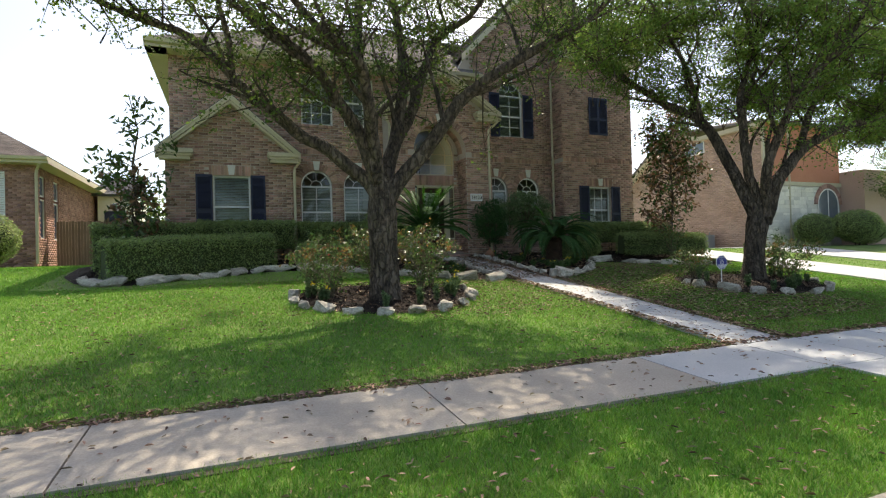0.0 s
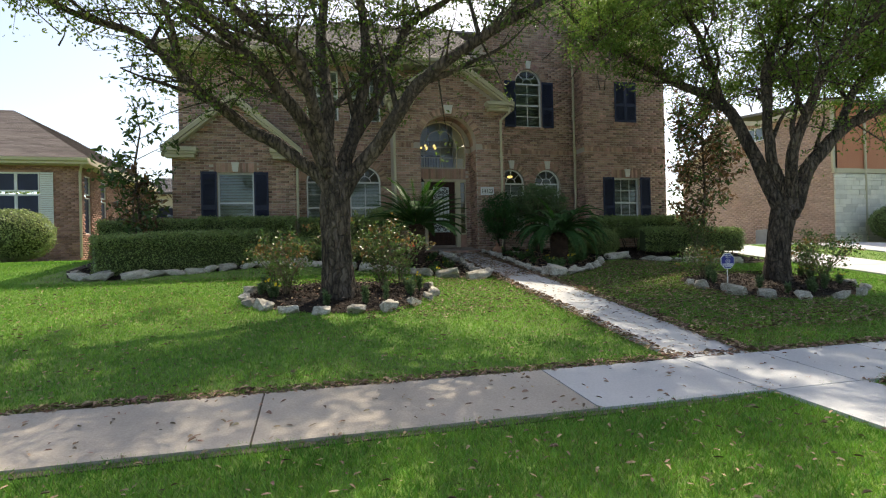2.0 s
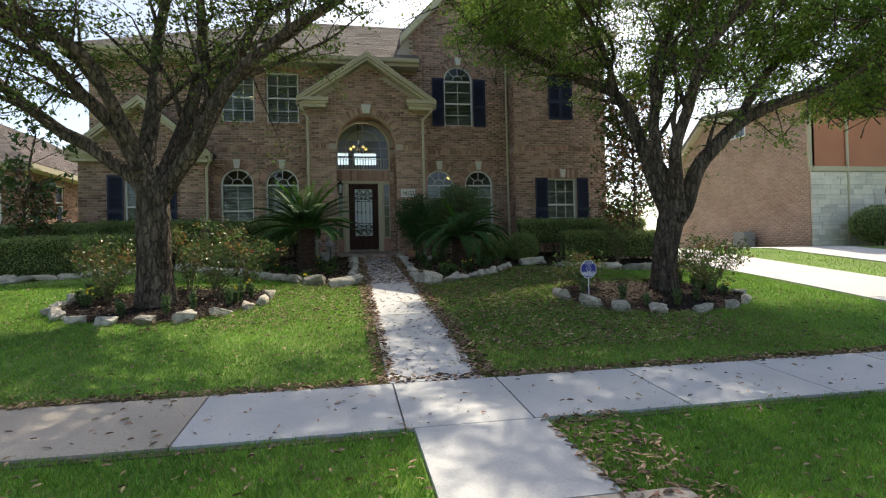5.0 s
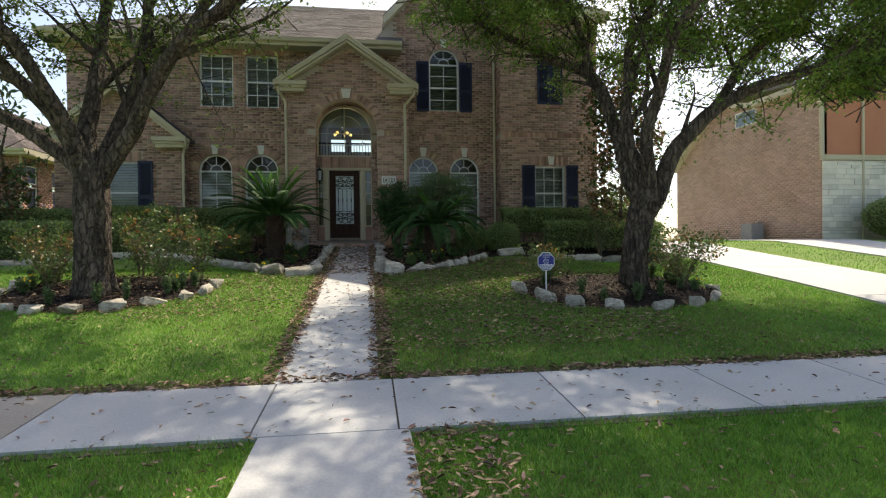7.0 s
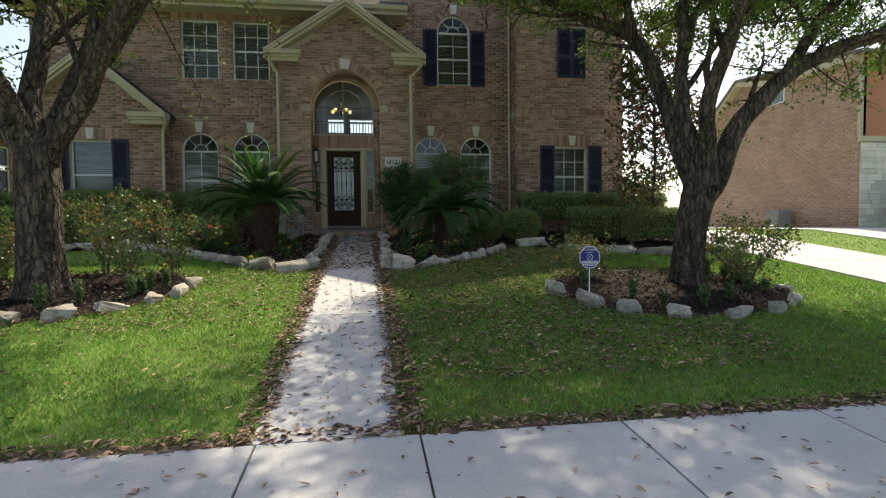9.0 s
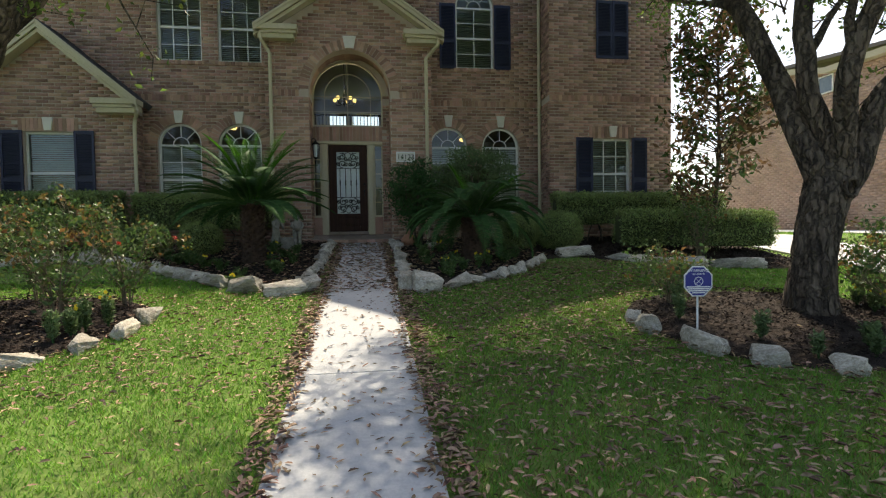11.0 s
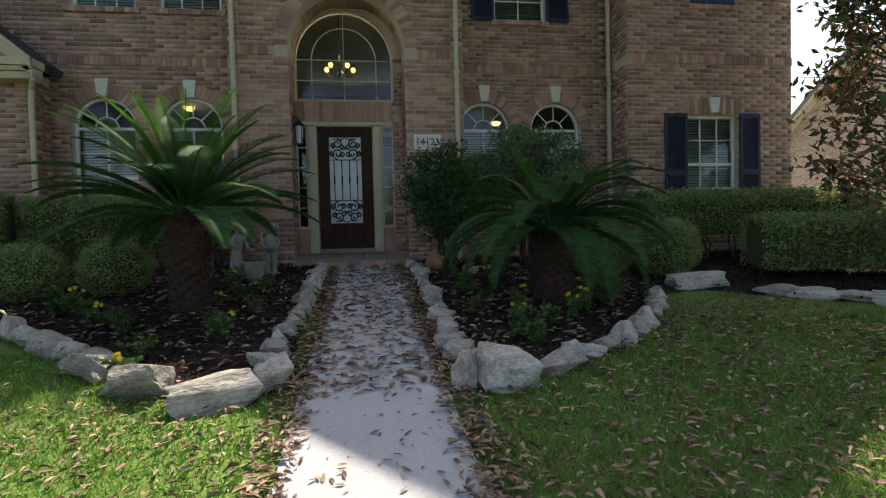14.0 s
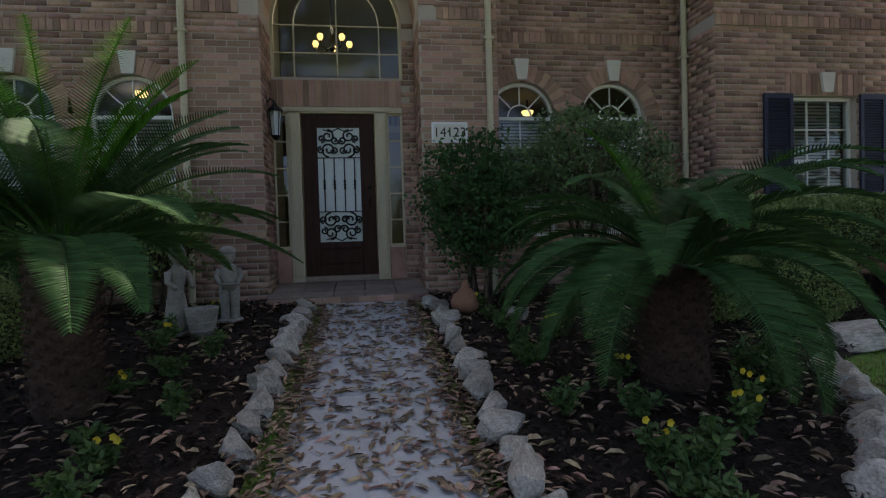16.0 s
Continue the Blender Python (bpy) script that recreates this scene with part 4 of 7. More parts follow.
s.tube([(X1 - 0.075, DY + 0.02, 2.68), (X1 - 0.075, DY - 0.005, 2.68)], 0.027, 10)
part("handle", s, IRON, door, "dark metal door handle", smooth=True)
for x0, x1 in ((5.865, 6.05), (7.35, 7.555)):
    s = Shape().box(x0, x1, DY - 0.01, DY + 0.1, 1.43, 1.86)
    part("sidelight_base", s, BRICK, house)
    s = Shape().box(x0, x0 + 0.025, DY, DY + 0.05, 1.88, 3.66).box(x1 - 0.025, x1, DY, DY + 0.05, 1.88, 3.66)
    for i in range(6):
        z = 1.88 + i * 0.353
        s.box(x0 + 0.025, x1 - 0.025, DY + 0.008, DY + 0.04, z - 0.008 if i else z, z + 0.012 if i else z + 0.03)
    s.box(x0 - 0.003, x1 + 0.003, DY - 0.03, DY + 0.05, 1.861, 1.88)
    sl = part("window", s, TRIM, house, "narrow sidelight window beside the door")
    for i in range(5):
        z = 1.88 + i * 0.353
        s = Shape()
        s.face((x0 + 0.025, DY + 0.025, z + 0.012), (x1 - 0.025, DY + 0.025, z + 0.012), (x1 - 0.025, DY + 0.025, z + 0.345), (x0 + 0.025, DY + 0.025, z + 0.345))
        part("pane", s, GLASS_DIM, sl).visible_shadow = False


# trees
def smooth_path(pts, radii, n=4):
    """More points along a limb, on a soft curve."""
    pts = [Vector(p) for p in pts]
    out, rad = [], []
    for i in range(len(pts) - 1):
        a, b, c, d = pts[max(i - 1, 0)], pts[i], pts[i + 1], pts[min(i + 2, len(pts) - 1)]
        for k in range(n):
            t = k / n
            out.append(0.5 * (2 * b + (c - a) * t + (2 * a - 5 * b + 4 * c - d) * t * t + (3 * b - a - 3 * c + d) * t ** 3))
            rad.append(radii[i] + (radii[i + 1] - radii[i]) * t)
    return out + [pts[-1]], rad + [radii[-1]]


def oak(label, trunk, trunk_radii, limbs, limb_radius, masses, twig_leaves, mass_leaves, leaf, seed, knot=None, twig_from=0.38):
    rg = np.random.default_rng(seed)
    tree = thing("oak_tree", label, "tree", "front yard oaks", trunk[0])
    base = Vector(trunk[0])
    s = Shape()
    p, r = smooth_path(trunk, trunk_radii, 22)
    s.tube([q - base for q in p], r, 72)
    # fluted, flared trunk
    for i, v in enumerate(s.v):
        a = math.atan2(v[1], v[0])
        lift = max(0.0, 1 - v[2] / 0.7)
        f = 1 + 0.10 * noise.noise((math.cos(a) * 2, math.sin(a) * 2, v[2] * 0.9 + seed)) + lift * (0.16 + 0.12 * math.cos(4 * a + seed))
        c = p[min(i // 72, len(p) - 1)] - base
        f += 0.13 * (0.35 - abs(noise.noise((math.cos(a) * 5.5, math.sin(a) * 5.5, v[2] * 2.6 + seed)))) + 0.05 * noise.noise((math.cos(a) * 14, math.sin(a) * 14, v[2] * 7))
        s.v[i] = (c.x + (v[0] - c.x) * f, c.y + (v[1] - c.y) * f, v[2])
    part("trunk", s, BARK, tree, "rugged grey-brown oak trunk", smooth=True)
    leaves = []
    twigs = Shape()
    for li, limb in enumerate(limbs):
        n = len(limb)
        size = limb_radius[li]
        ext = [Vector(q) for q in limb]
        d = (ext[-1] - ext[-2]).normalized()
        for k in range(2):
            d = (d + Vector((rg.normal(0, 0.12), rg.normal(0, 0.12), 0.16))).normalized()
            ext.append(ext[-1] + d * 0.8)
        rad = [size * 1.15 * (1 - 0.78 * i / (len(ext) - 1)) for i in range(len(ext))]
        q, rr = smooth_path(ext, rad, 4)
        q = [v + Vector((noise.noise(v * 1.7), noise.noise(v * 1.7 + Vector((9, 0, 0))), noise.noise(v * 1.7 + Vector((0, 9, 0))))) * 0.05 for v in q]
        ls = Shape()
        ls.tube([v - base for v in q], rr, 14)
        part("limb", ls, BARK, tree, smooth=True)
        for i in range(int(len(q) * twig_from), len(q)):
            for _ in range(2):
                if rg.random() < 0.35:
                    continue
                dr = Vector((rg.normal(), rg.normal(), rg.normal() * 0.7 + 0.35)).normalized()
                ln = rg.uniform(0.5, 1.5)
                bend = Vector((rg.normal(0, 0.2), rg.normal(0, 0.2), rg.normal(0, 0.2)))
                tw = [q[i], q[i] + dr * ln * 0.35 + bend * 0.3, q[i] + dr * ln * 0.7 + bend * 0.6, q[i] + dr * ln + bend * 0.6 - Vector((0, 0, 0.08))]
                twigs.tube([v - base for v in tw], [0.022, 0.015, 0.010, 0.004], 5)
                for f in (0.4, 0.6, 0.8, 1.0):
                    c = tw[0].lerp(tw[3], f)
                    m = int(twig_leaves * f * rg.uniform(0.4, 1.5))
                    leaves.append(np.array(c) + rg.normal(size=(m, 3)) * np.array([0.11, 0.11, 0.07]))
                    dr2 = Vector((rg.normal(), rg.normal(), rg.normal() * 0.6)).normalized()
                    e = c + dr2 * rg.uniform(0.2, 0.5)
                    twigs.tube([c - base, e - base], [0.007, 0.003], 4)
                    m = int(twig_leaves * 0.7 * rg.uniform(0.3, 1.5))
                    leaves.append(np.array(e) + rg.normal(size=(m, 3)) * np.array([0.09, 0.09, 0.06]))
        # boughs that fork off the limb
        if size > 0.06:
            for i in range(int(len(q) * 0.3), len(q) - 2, 3):
                d = (q[i + 1] - q[i - 1]).normalized()
                side = Vector((rg.normal(), rg.normal(), rg.normal() * 0.5))
                d = (d * 0.75 + side.normalized() * 0.75 + Vector((0, 0, 0.3))).normalized()
                ln, p0 = rg.uniform(1.1, 2.4), q[i]
                bough = [p0]
                for k in range(5):
                    d = (d + Vector((rg.normal(0, 0.16), rg.normal(0, 0.16), rg.normal(0.06, 0.12)))).normalized()
                    bough.append(bough[-1] + d * ln / 5)
                r0 = min(rr[i] * 0.55, 0.06)
                bp, br = smooth_path(bough, [r0 * (1 - 0.8 * k / 5) for k in range(6)], 2)
                part("bough", Shape().tube([v - base for v in bp], br, 8), BARK, tree, smooth=True)
                for k in range(3, len(bp)):
                    dr = Vector((rg.normal(), rg.normal(), rg.normal() * 0.6 + 0.2)).normalized()
                    e = bp[k] + dr * rg.uniform(0.25, 0.7)
                    twigs.tube([bp[k] - base, bp[k].lerp(e, 0.5) + Vector((0, 0, 0.03)) - base, e - base], [0.011, 0.008, 0.003], 5)
                    for f in (0.55, 1.0):
                        m = int(twig_leaves * rg.uniform(0.4, 1.5))
                        leaves.append(np.array(bp[k].lerp(e, f)) + rg.normal(size=(m, 3)) * np.array([0.1, 0.1, 0.07]))
    # loose leaf clumps: the crown, plus high ones added only to cast shade
    for (cx, cy, cz), (rx, ry, rz), share in masses:
        clumps = int(mass_leaves * share / 115)
        for _ in range(clumps):
            d = rg.normal(size=3)
            d *= rg.uniform(0.1, 1.0) ** 0.5 / np.linalg.norm(d)
            c = np.array([cx, cy, cz]) + d * [rx, ry, rz]
            e = Vector(c) + Vector((rg.normal(0, 0.4), rg.normal(0, 0.4), -rg.uniform(0.2, 0.6)))
            twigs.tube([e - base, (e + Vector(c)) / 2 + Vector((rg.normal(0, 0.06), rg.normal(0, 0.06), 0)) - base, Vector(c) - base], [0.016, 0.011, 0.004], 4)
            m, wide = int(115 * rg.uniform(0.4, 1.6)), rg.uniform(0.28, 0.5)
            ball = rg.normal(size=(m, 3))
            ball *= (rg.random(m) ** 0.4 / np.linalg.norm(ball, axis=1))[:, None]
            leaves.append(c + ball * np.array([wide, wide, wide * 0.5]))
    tagged(part("twigwork", twigs, BARK, tree), kind="stuff")
    c = np.concatenate(leaves) - np.array(base)
    tagged(part("crown", leaf_mesh("crown", c, 0.075, leaf, rg, 0.5), None, tree, "airy crown of small green leaves"), kind="stuff")
    if knot:
        ks = Shape()
        n_ = 14
        kx, ky, kz, kr = knot
        pts = [(kx + kr * math.cos(2 * math.pi * i / n_) - base.x, ky - base.y + 0.01 * math.cos(4 * math.pi * i / n_), kz + 1.25 * kr * math.sin(2 * math.pi * i / n_) - base.z) for i in range(n_ + 1)]
        ks.tube(pts, 0.026, 8)
        part("knot", ks, BARK, tree, "healed ring where a limb was cut", smooth=True)
    return tree


LIMBS_ONE = [
    [(2.75, 8.55, 2.45), (2.53, 8.60, 2.78), (1.84, 8.60, 3.26), (1.32, 8.70, 3.61), (0.77, 8.70, 4.04), (0.27, 8.75, 4.50), (-0.34, 8.80, 5.09), (-1.25, 8.90, 5.41)],
    [(2.75, 8.5, 2.7), (2.51, 8.40, 3.26), (2.19, 8.20, 3.81), (1.92, 8.10, 4.09), (1.45, 7.90, 4.58), (1.02, 8.20, 5.05), (0.53, 8.30, 5.51)],
    [(2.78, 8.5, 2.7), (2.66, 8.30, 3.24), (2.46, 7.90, 3.92), (2.24, 7.50, 4.47), (1.85, 7.30, 4.67), (1.34, 7.10, 5.01)],
    [(2.80, 8.6, 2.6), (2.72, 8.70, 3.19), (2.76, 9.00, 4.19), (2.69, 9.40, 5.20), (2.76, 9.80, 6.52)],
    [(2.90, 8.65, 2.4), (3.04, 8.80, 3.00), (3.35, 9.00, 3.98), (3.52, 9.20, 5.17), (3.46, 9.40, 6.38)],
    [(2.95, 8.6, 2.35), (3.34, 8.50, 2.96), (3.83, 8.20, 3.58), (4.32, 7.90, 4.25), (4.91, 7.60, 4.71), (5.67, 7.30, 5.16), (6.20, 7.20, 5.47)],
    [(2.95, 8.7, 2.5), (3.10, 8.90, 3.23), (3.73, 9.20, 4.35), (4.26, 9.60, 5.67), (4.58, 9.70, 6.13), (5.41, 9.90, 6.76)],
    [(0.27, 8.75, 4.50), (0.22, 8.6, 5.0), (0.05, 8.3, 5.7)],
]
oak("rugged live oak with spreading limbs in a stone-ringed bed", [(2.87, 8.6, 0.38), (2.86, 8.6, 0.75), (2.85, 8.6, 1.4), (2.85, 8.6, 2.1), (2.85, 8.6, 2.75)], [0.30, 0.275, 0.255, 0.265, 0.21], LIMBS_ONE, [0.125, 0.12, 0.11, 0.15, 0.14, 0.135, 0.125, 0.055],
    # several clumps above z 7.5 are added out of view to dapple the paving
    [((1.8, 8.9, 8.3), (4.6, 4.0, 1.1), 0.34), ((6.8, 7.7, 7.7), (1.6, 1.2, 0.6), 0.12), ((4.5, 9.0, 7.6), (3.2, 3.8, 1.4), 0.3), ((-1.6, 8.7, 6.0), (1.5, 1.4, 0.8), 0.05), ((6.6, 9.5, 8.4), (2.4, 3.2, 0.9), 0.14), ((2.5, 12.2, 8.6), (4.0, 1.6, 0.8), 0.1), ((8.5, 9.3, 8.9), (1.6, 1.7, 0.6), 0.34), ((5.0, 9.0, 9.2), (3.8, 1.9, 0.6), 0.42)], 13, 34000, LEAF, 11, knot=(2.66, 8.33, 2.93, 0.085))
LIMBS_TWO = [
    [(12.60, 8.42, 2.0), (12.42, 8.50, 2.39), (12.38, 9.00, 3.56), (12.25, 9.60, 4.69), (11.83, 10.00, 5.10), (11.34, 10.20, 5.38), (10.36, 10.40, 5.97), (9.72, 10.50, 6.25)],
    [(12.28, 9.5, 4.5), (12.15, 9.60, 4.86), (11.85, 9.70, 5.96), (11.35, 9.80, 6.96)],
    [(12.66, 8.4, 2.0), (12.57, 8.40, 2.46), (12.32, 8.40, 3.28), (12.42, 8.60, 4.32), (12.67, 8.80, 5.32), (13.25, 9.00, 6.21), (13.36, 9.00, 6.92)],
    [(12.70, 8.38, 1.95), (12.68, 8.30, 2.29), (12.49, 8.00, 3.21), (12.62, 7.80, 3.94), (12.64, 7.50, 4.63), (12.81, 7.20, 5.13), (13.47, 6.80, 5.88)],
    [(12.72, 8.4, 1.9), (12.91, 8.30, 2.29), (13.23, 8.20, 3.09), (13.92, 8.10, 3.73), (14.71, 8.00, 4.15), (16.25, 7.90, 4.68)],
    [(13.5, 8.15, 3.35), (13.92, 8.20, 3.70), (14.86, 8.50, 4.81), (16.18, 8.90, 5.89), (17.82, 9.20, 7.06)],
    [(12.45, 8.6, 4.2), (12.9, 8.9, 5.0), (13.9, 9.3, 6.2)],
]
oak("leaning live oak with a dense crown in a stone-ringed bed", [(12.42, 8.4, 0.40), (12.43, 8.4, 0.8), (12.48, 8.4, 1.3), (12.6, 8.4, 1.85), (12.68, 8.4, 2.25)], [0.26, 0.235, 0.225, 0.245, 0.21], LIMBS_TWO, [0.145, 0.08, 0.12, 0.125, 0.165, 0.10, 0.07],
    # clumps at z 8 and higher are unseen additions that shade lawn and sidewalk
    [((9.7, 9.9, 6.7), (1.5, 1.5, 1.2), 0.13), ((11.3, 9.6, 7.8), (2.4, 2.6, 1.3), 0.2), ((13.0, 8.2, 7.6), (2.6, 2.8, 1.4), 0.2), ((15.0, 8.2, 6.9), (2.4, 2.4, 1.5), 0.2), ((16.6, 8.0, 5.6), (1.6, 1.7, 1.0), 0.22), ((14.3, 8.4, 6.1), (2.2, 2.0, 1.0), 0.22), ((17.5, 8.6, 7.0), (2.0, 2.0, 1.2), 0.22), ((12.6, 6.4, 7.0), (2.4, 1.6, 1.0), 0.08), ((9.6, 8.8, 8.3), (2.4, 3.0, 0.9), 0.11), ((14.0, 11.0, 8.2), (3.0, 2.0, 1.0), 0.12), ((11.3, 11.8, 8.0), (2.4, 2.2, 0.7), 0.42), ((13.4, 9.9, 5.7), (1.7, 1.1, 0.8), 0.12), ((15.4, 9.3, 5.4), (1.6, 1.1, 0.7), 0.11), ((17.2, 8.2, 4.9), (1.1, 1.0, 0.6), 0.06), ((11.3, 9.9, 5.9), (1.2, 0.9, 0.6), 0.06), ((18.9, 8.6, 5.4), (1.5, 1.6, 1.0), 0.26), ((16.9, 8.4, 4.5), (1.3, 1.0, 0.5), 0.10), ((12.3, 8.6, 9.0), (3.2, 2.2, 0.6), 0.62), ((15.6, 8.0, 7.4), (2.4, 2.0, 1.2), 0.25)], 15, 46000, LEAF_BRIGHT, 23, knot=(12.68, 8.13, 1.95, 0.085), twig_from=0.42)


def small_tree(name, label, x, y, height, radius, leaf_mats, count, seed, leaf=0.14, low=0.8, group="", second=0.45):
    rg = np.random.default_rng(seed)
    b = spot(x, y)
    t = thing(name, label, "tree", group, b)
    s = Shape()
    path = [(0, 0, -0.05)] + [(rg.normal(0, 0.05), rg.normal(0, 0.05), height * k / 5) for k in range(1, 6)]
    s.tube(path, [0.05, 0.045, 0.04, 0.03, 0.02, 0.008], 8)
    part("trunk", s, BARK, t, "slender grey trunk", smooth=True)
    tw, groups = Shape(), [[], []]
    for k in range(count):
        z = rg.uniform(low, height * 0.96)
        w = rg.uniform(0, 2 * math.pi)
        ln = radius * rg.uniform(0.45, 1.1) * (1 - 0.55 * abs(z / height - 0.45))
        a = Vector((0, 0, z))
        e = Vector((math.cos(w) * ln, math.sin(w) * ln, z + ln * rg.uniform(0.2, 0.7)))
        tw.tube([a, a.lerp(e, 0.5) + Vector((0, 0, 0.03)), e], [0.014, 0.009, 0.004], 5)
        for f in (0.6, 0.85, 1.0):
            c = a.lerp(e, f)
            groups[int(rg.random() < second)].append(np.array(c) + rg.normal(size=(7, 3)) * 0.12)
    tagged(part("twigwork", tw, BARK, t), kind="stuff")
    for g, m in zip(groups, leaf_mats):
        if g:
            tagged(part("crown", leaf_mesh("crown", np.concatenate(g), leaf, m, rg, 0.42), None, t, "glossy broad leaves"), kind="stuff")
    return t


small_tree("magnolia_tree", "young magnolia with glossy green and rusty leaves", 14.55, 13.1, 5.1, 1.2, (MAGNOLIA, MAGNOLIA_RUST), 165, 31, 0.165, second=0.55)
small_tree("magnolia_tree", "sparse young magnolia at the house corner", -2.05, 14.4, 4.5, 0.95, (MAGNOLIA, MAGNOLIA), 24, 32, 0.2)
small_tree("magnolia_tree", "low bushy young magnolia beside the hedge", -2.0, 14.0, 2.5, 0.7, (MAGNOLIA, MAGNOLIA_RUST), 30, 33, 0.17, low=0.4)


# hedges and shrubs
def hedge(label, pts, width, height, material, seed, lift=0.0, leaf=0.048, dense=2100, stems=False, round_top=0.12):
    """A clipped hedge along a line: a solid core, coloured dark as inner shade, under a coat of small leaves."""
    rg = np.random.default_rng(seed)
    a, b = Vector((*pts[0], 0)), Vector((*pts[1], 0))
    d = (b - a).normalized()
    nrm = Vector((-d.y, d.x, 0))
    ln = (b - a).length
    mid = (a + b) / 2
    g = spot(mid.x, mid.y)
    h = thing("hedge", label, "hedge", "", g)
    k = max(6, int(ln / 0.25))
    prof = [(-0.46, 0.02), (-0.5, 0.3), (-0.5, 0.75), (-0.44, 0.93), (-0.25, 0.99), (0, 1.0), (0.25, 0.99), (0.44, 0.93), (0.5, 0.75), (0.5, 0.3), (0.46, 0.02)]

    def surf(u, j, grow=0.0):
        o, zz = prof[j]
        end = min(u, 1 - u) * ln
        pinch = min(1.0, 0.72 + 0.28 * math.sqrt(min(1.0, end / 0.3)))
        p = a + d * (u * ln) + nrm * (o * width * pinch)
        bump_ = noise.noise(Vector((p.x * 1.6, p.y * 1.6, zz * 2 + seed))) * 0.07
        low = float(land(p.x, p.y))
        z0 = low + lift if stems else low
        return Vector((p.x, p.y, z0 + (height - (lift if stems else 0)) * zz * (0.97 + 0.03 * pinch))) + (nrm * o * 2 + Vector((0, 0, 0.4))) * (bump_ + grow)

    s = Shape()
    m = len(prof)
    for i in range(k + 1):
        for j in range(m):
            s.v.append(tuple(surf(i / k, j, -0.05) - g))
    for i in range(k):
        for j in range(m - 1):
            q = i * m + j
            s.f.append((q, q + 1, q + m + 1, q + m))
        s.f.append((i * m + m - 1, i * m, i * m + m, i * m + 2 * m - 1))
    s.f.append(tuple(reversed(range(m))))
    s.f.append(tuple(k * m + j for j in range(m)))
    part("core", s, HEDGE_CORE, h, "solid core coloured dark as inner shade")
    count = int(dense * ln * (width + 2 * height))
    out = []
    for _ in range(count):
        u, j = rg.random(), rg.random() * (m - 1)
        if rg.random() < 0.08:
            u = float(rg.random() < 0.5)
        j0 = int(j)
        p = surf(u, j0).lerp(surf(u, min(j0 + 1, m - 1)), j - j0)
        out.append(np.array(p - g) + rg.normal(size=3) * 0.035)
    tagged(part("foliage", leaf_mesh("foliage", np.array(out), leaf, material, rg, 0.55), None, h), kind="stuff")
    if stems:
        for i in range(int(ln / 0.22)):
            u = (i + rg.random()) / int(ln / 0.22)
            p = a + d * u * ln + nrm * rg.normal(0, 0.08)
            q = Vector((p.x, p.y, float(land(p.x, p.y)))) - g
            st = Shape().tube([q - Vector((0, 0, 0.03)), q + Vector((rg.normal(0, 0.06), rg.normal(0, 0.06), lift * 0.6)), q + Vector((rg.normal(0, 0.12), rg.normal(0, 0.1), lift + 0.2))], [0.02, 0.015, 0.01], 6)
            part("stem", st, BARK, h)
    return h


def shrub(name, label, x, y, z, rx, ry, rz, material, seed, leaf=0.045, dense=1500, stems=0, group="", ragged=0.12, core=0.86, clumps=0):
    rg = np.random.default_rng(seed)
    g = spot(x, y)
    t = thing(name, label, "shrub", group, g)
    s = Shape()
    n, m = 18, 10
    zc = z - g.z
    for i in range(m + 1):
        a = math.pi * i / m
        for j in range(n):
            w = 2 * math.pi * j / n
            d = Vector((math.sin(a) * math.cos(w), math.sin(a) * math.sin(w), math.cos(a)))
            f = core + ragged * core * noise.noise(d * 2.3 + Vector((seed, 0, 0)))
            s.v.append((d.x * rx * f, d.y * ry * f, zc + d.z * rz * f))
    for i in range(m):
        for j in range(n):
            s.f.append((i * n + j, (i + 1) * n + j, (i + 1) * n + (j + 1) % n, i * n + (j + 1) % n))
    # solid dark body that stands for the shade inside the shrub
    part("core", s, HEDGE_CORE, t, "solid core coloured dark as inner shade")
    count = int(dense * 4 * math.pi * (rx * ry + rx * rz + ry * rz) / 3)
    d = rg.normal(size=(count, 3))
    d /= np.linalg.norm(d, axis=1)[:, None]
    f = np.array([0.97 + ragged * noise.noise(Vector(q) * 2.3 + Vector((seed, 0, 0))) + ragged * 0.8 * noise.noise(Vector(q) * 7) for q in d])
    c = d * f[:, None] * (1 - (0.86 - core) * 1.3 * rg.random(count))[:, None] * [rx, ry, rz] + [0, 0, zc] + rg.normal(size=(count, 3)) * 0.03
    if clumps:
        heart = rg.normal(size=(clumps, 3))
        heart *= (rg.uniform(0.15, 1.0, clumps) ** 0.45 / np.linalg.norm(heart, axis=1))[:, None]
        heart = heart * [rx, ry, rz] * 0.92
        pick = rg.integers(0, clumps, count)
        c = heart[pick] + rg.normal(size=(count, 3)) * np.array([0.12, 0.12, 0.06]) * rg.uniform(0.6, 1.3, clumps)[pick][:, None] + [0, 0, zc]
        sprig = Shape()
        for q in heart:
            tip = Vector(q) + Vector((0, 0, zc))
            root = Vector((q[0] * 0.25, q[1] * 0.25, zc - rz * 0.75))
            sprig.tube([root, root.lerp(tip, 0.55) + Vector((0, 0, -0.05)), tip], [0.011, 0.008, 0.003], 4)
        tagged(part("twigwork", sprig, BARK, t), kind="stuff")
    c = c[c[:, 2] > 0.01]
    tagged(part("foliage", leaf_mesh("foliage", c, leaf, material, rg, 0.55), None, t), kind="stuff")
    for i in range(max(stems, 2)):
        w = 2 * math.pi * i / max(stems, 2)
        st = Shape().tube([(0.10 * math.cos(w), 0.10 * math.sin(w), -0.05), (0.14 * math.cos(w + 0.4), 0.14 * math.sin(w + 0.4), (zc) * 0.4), (rx * 0.4 * math.cos(w), ry * 0.4 * math.sin(w), zc)], [0.03, 0.024, 0.015], 7)
        part("stem", st, BARK, t)
    return t


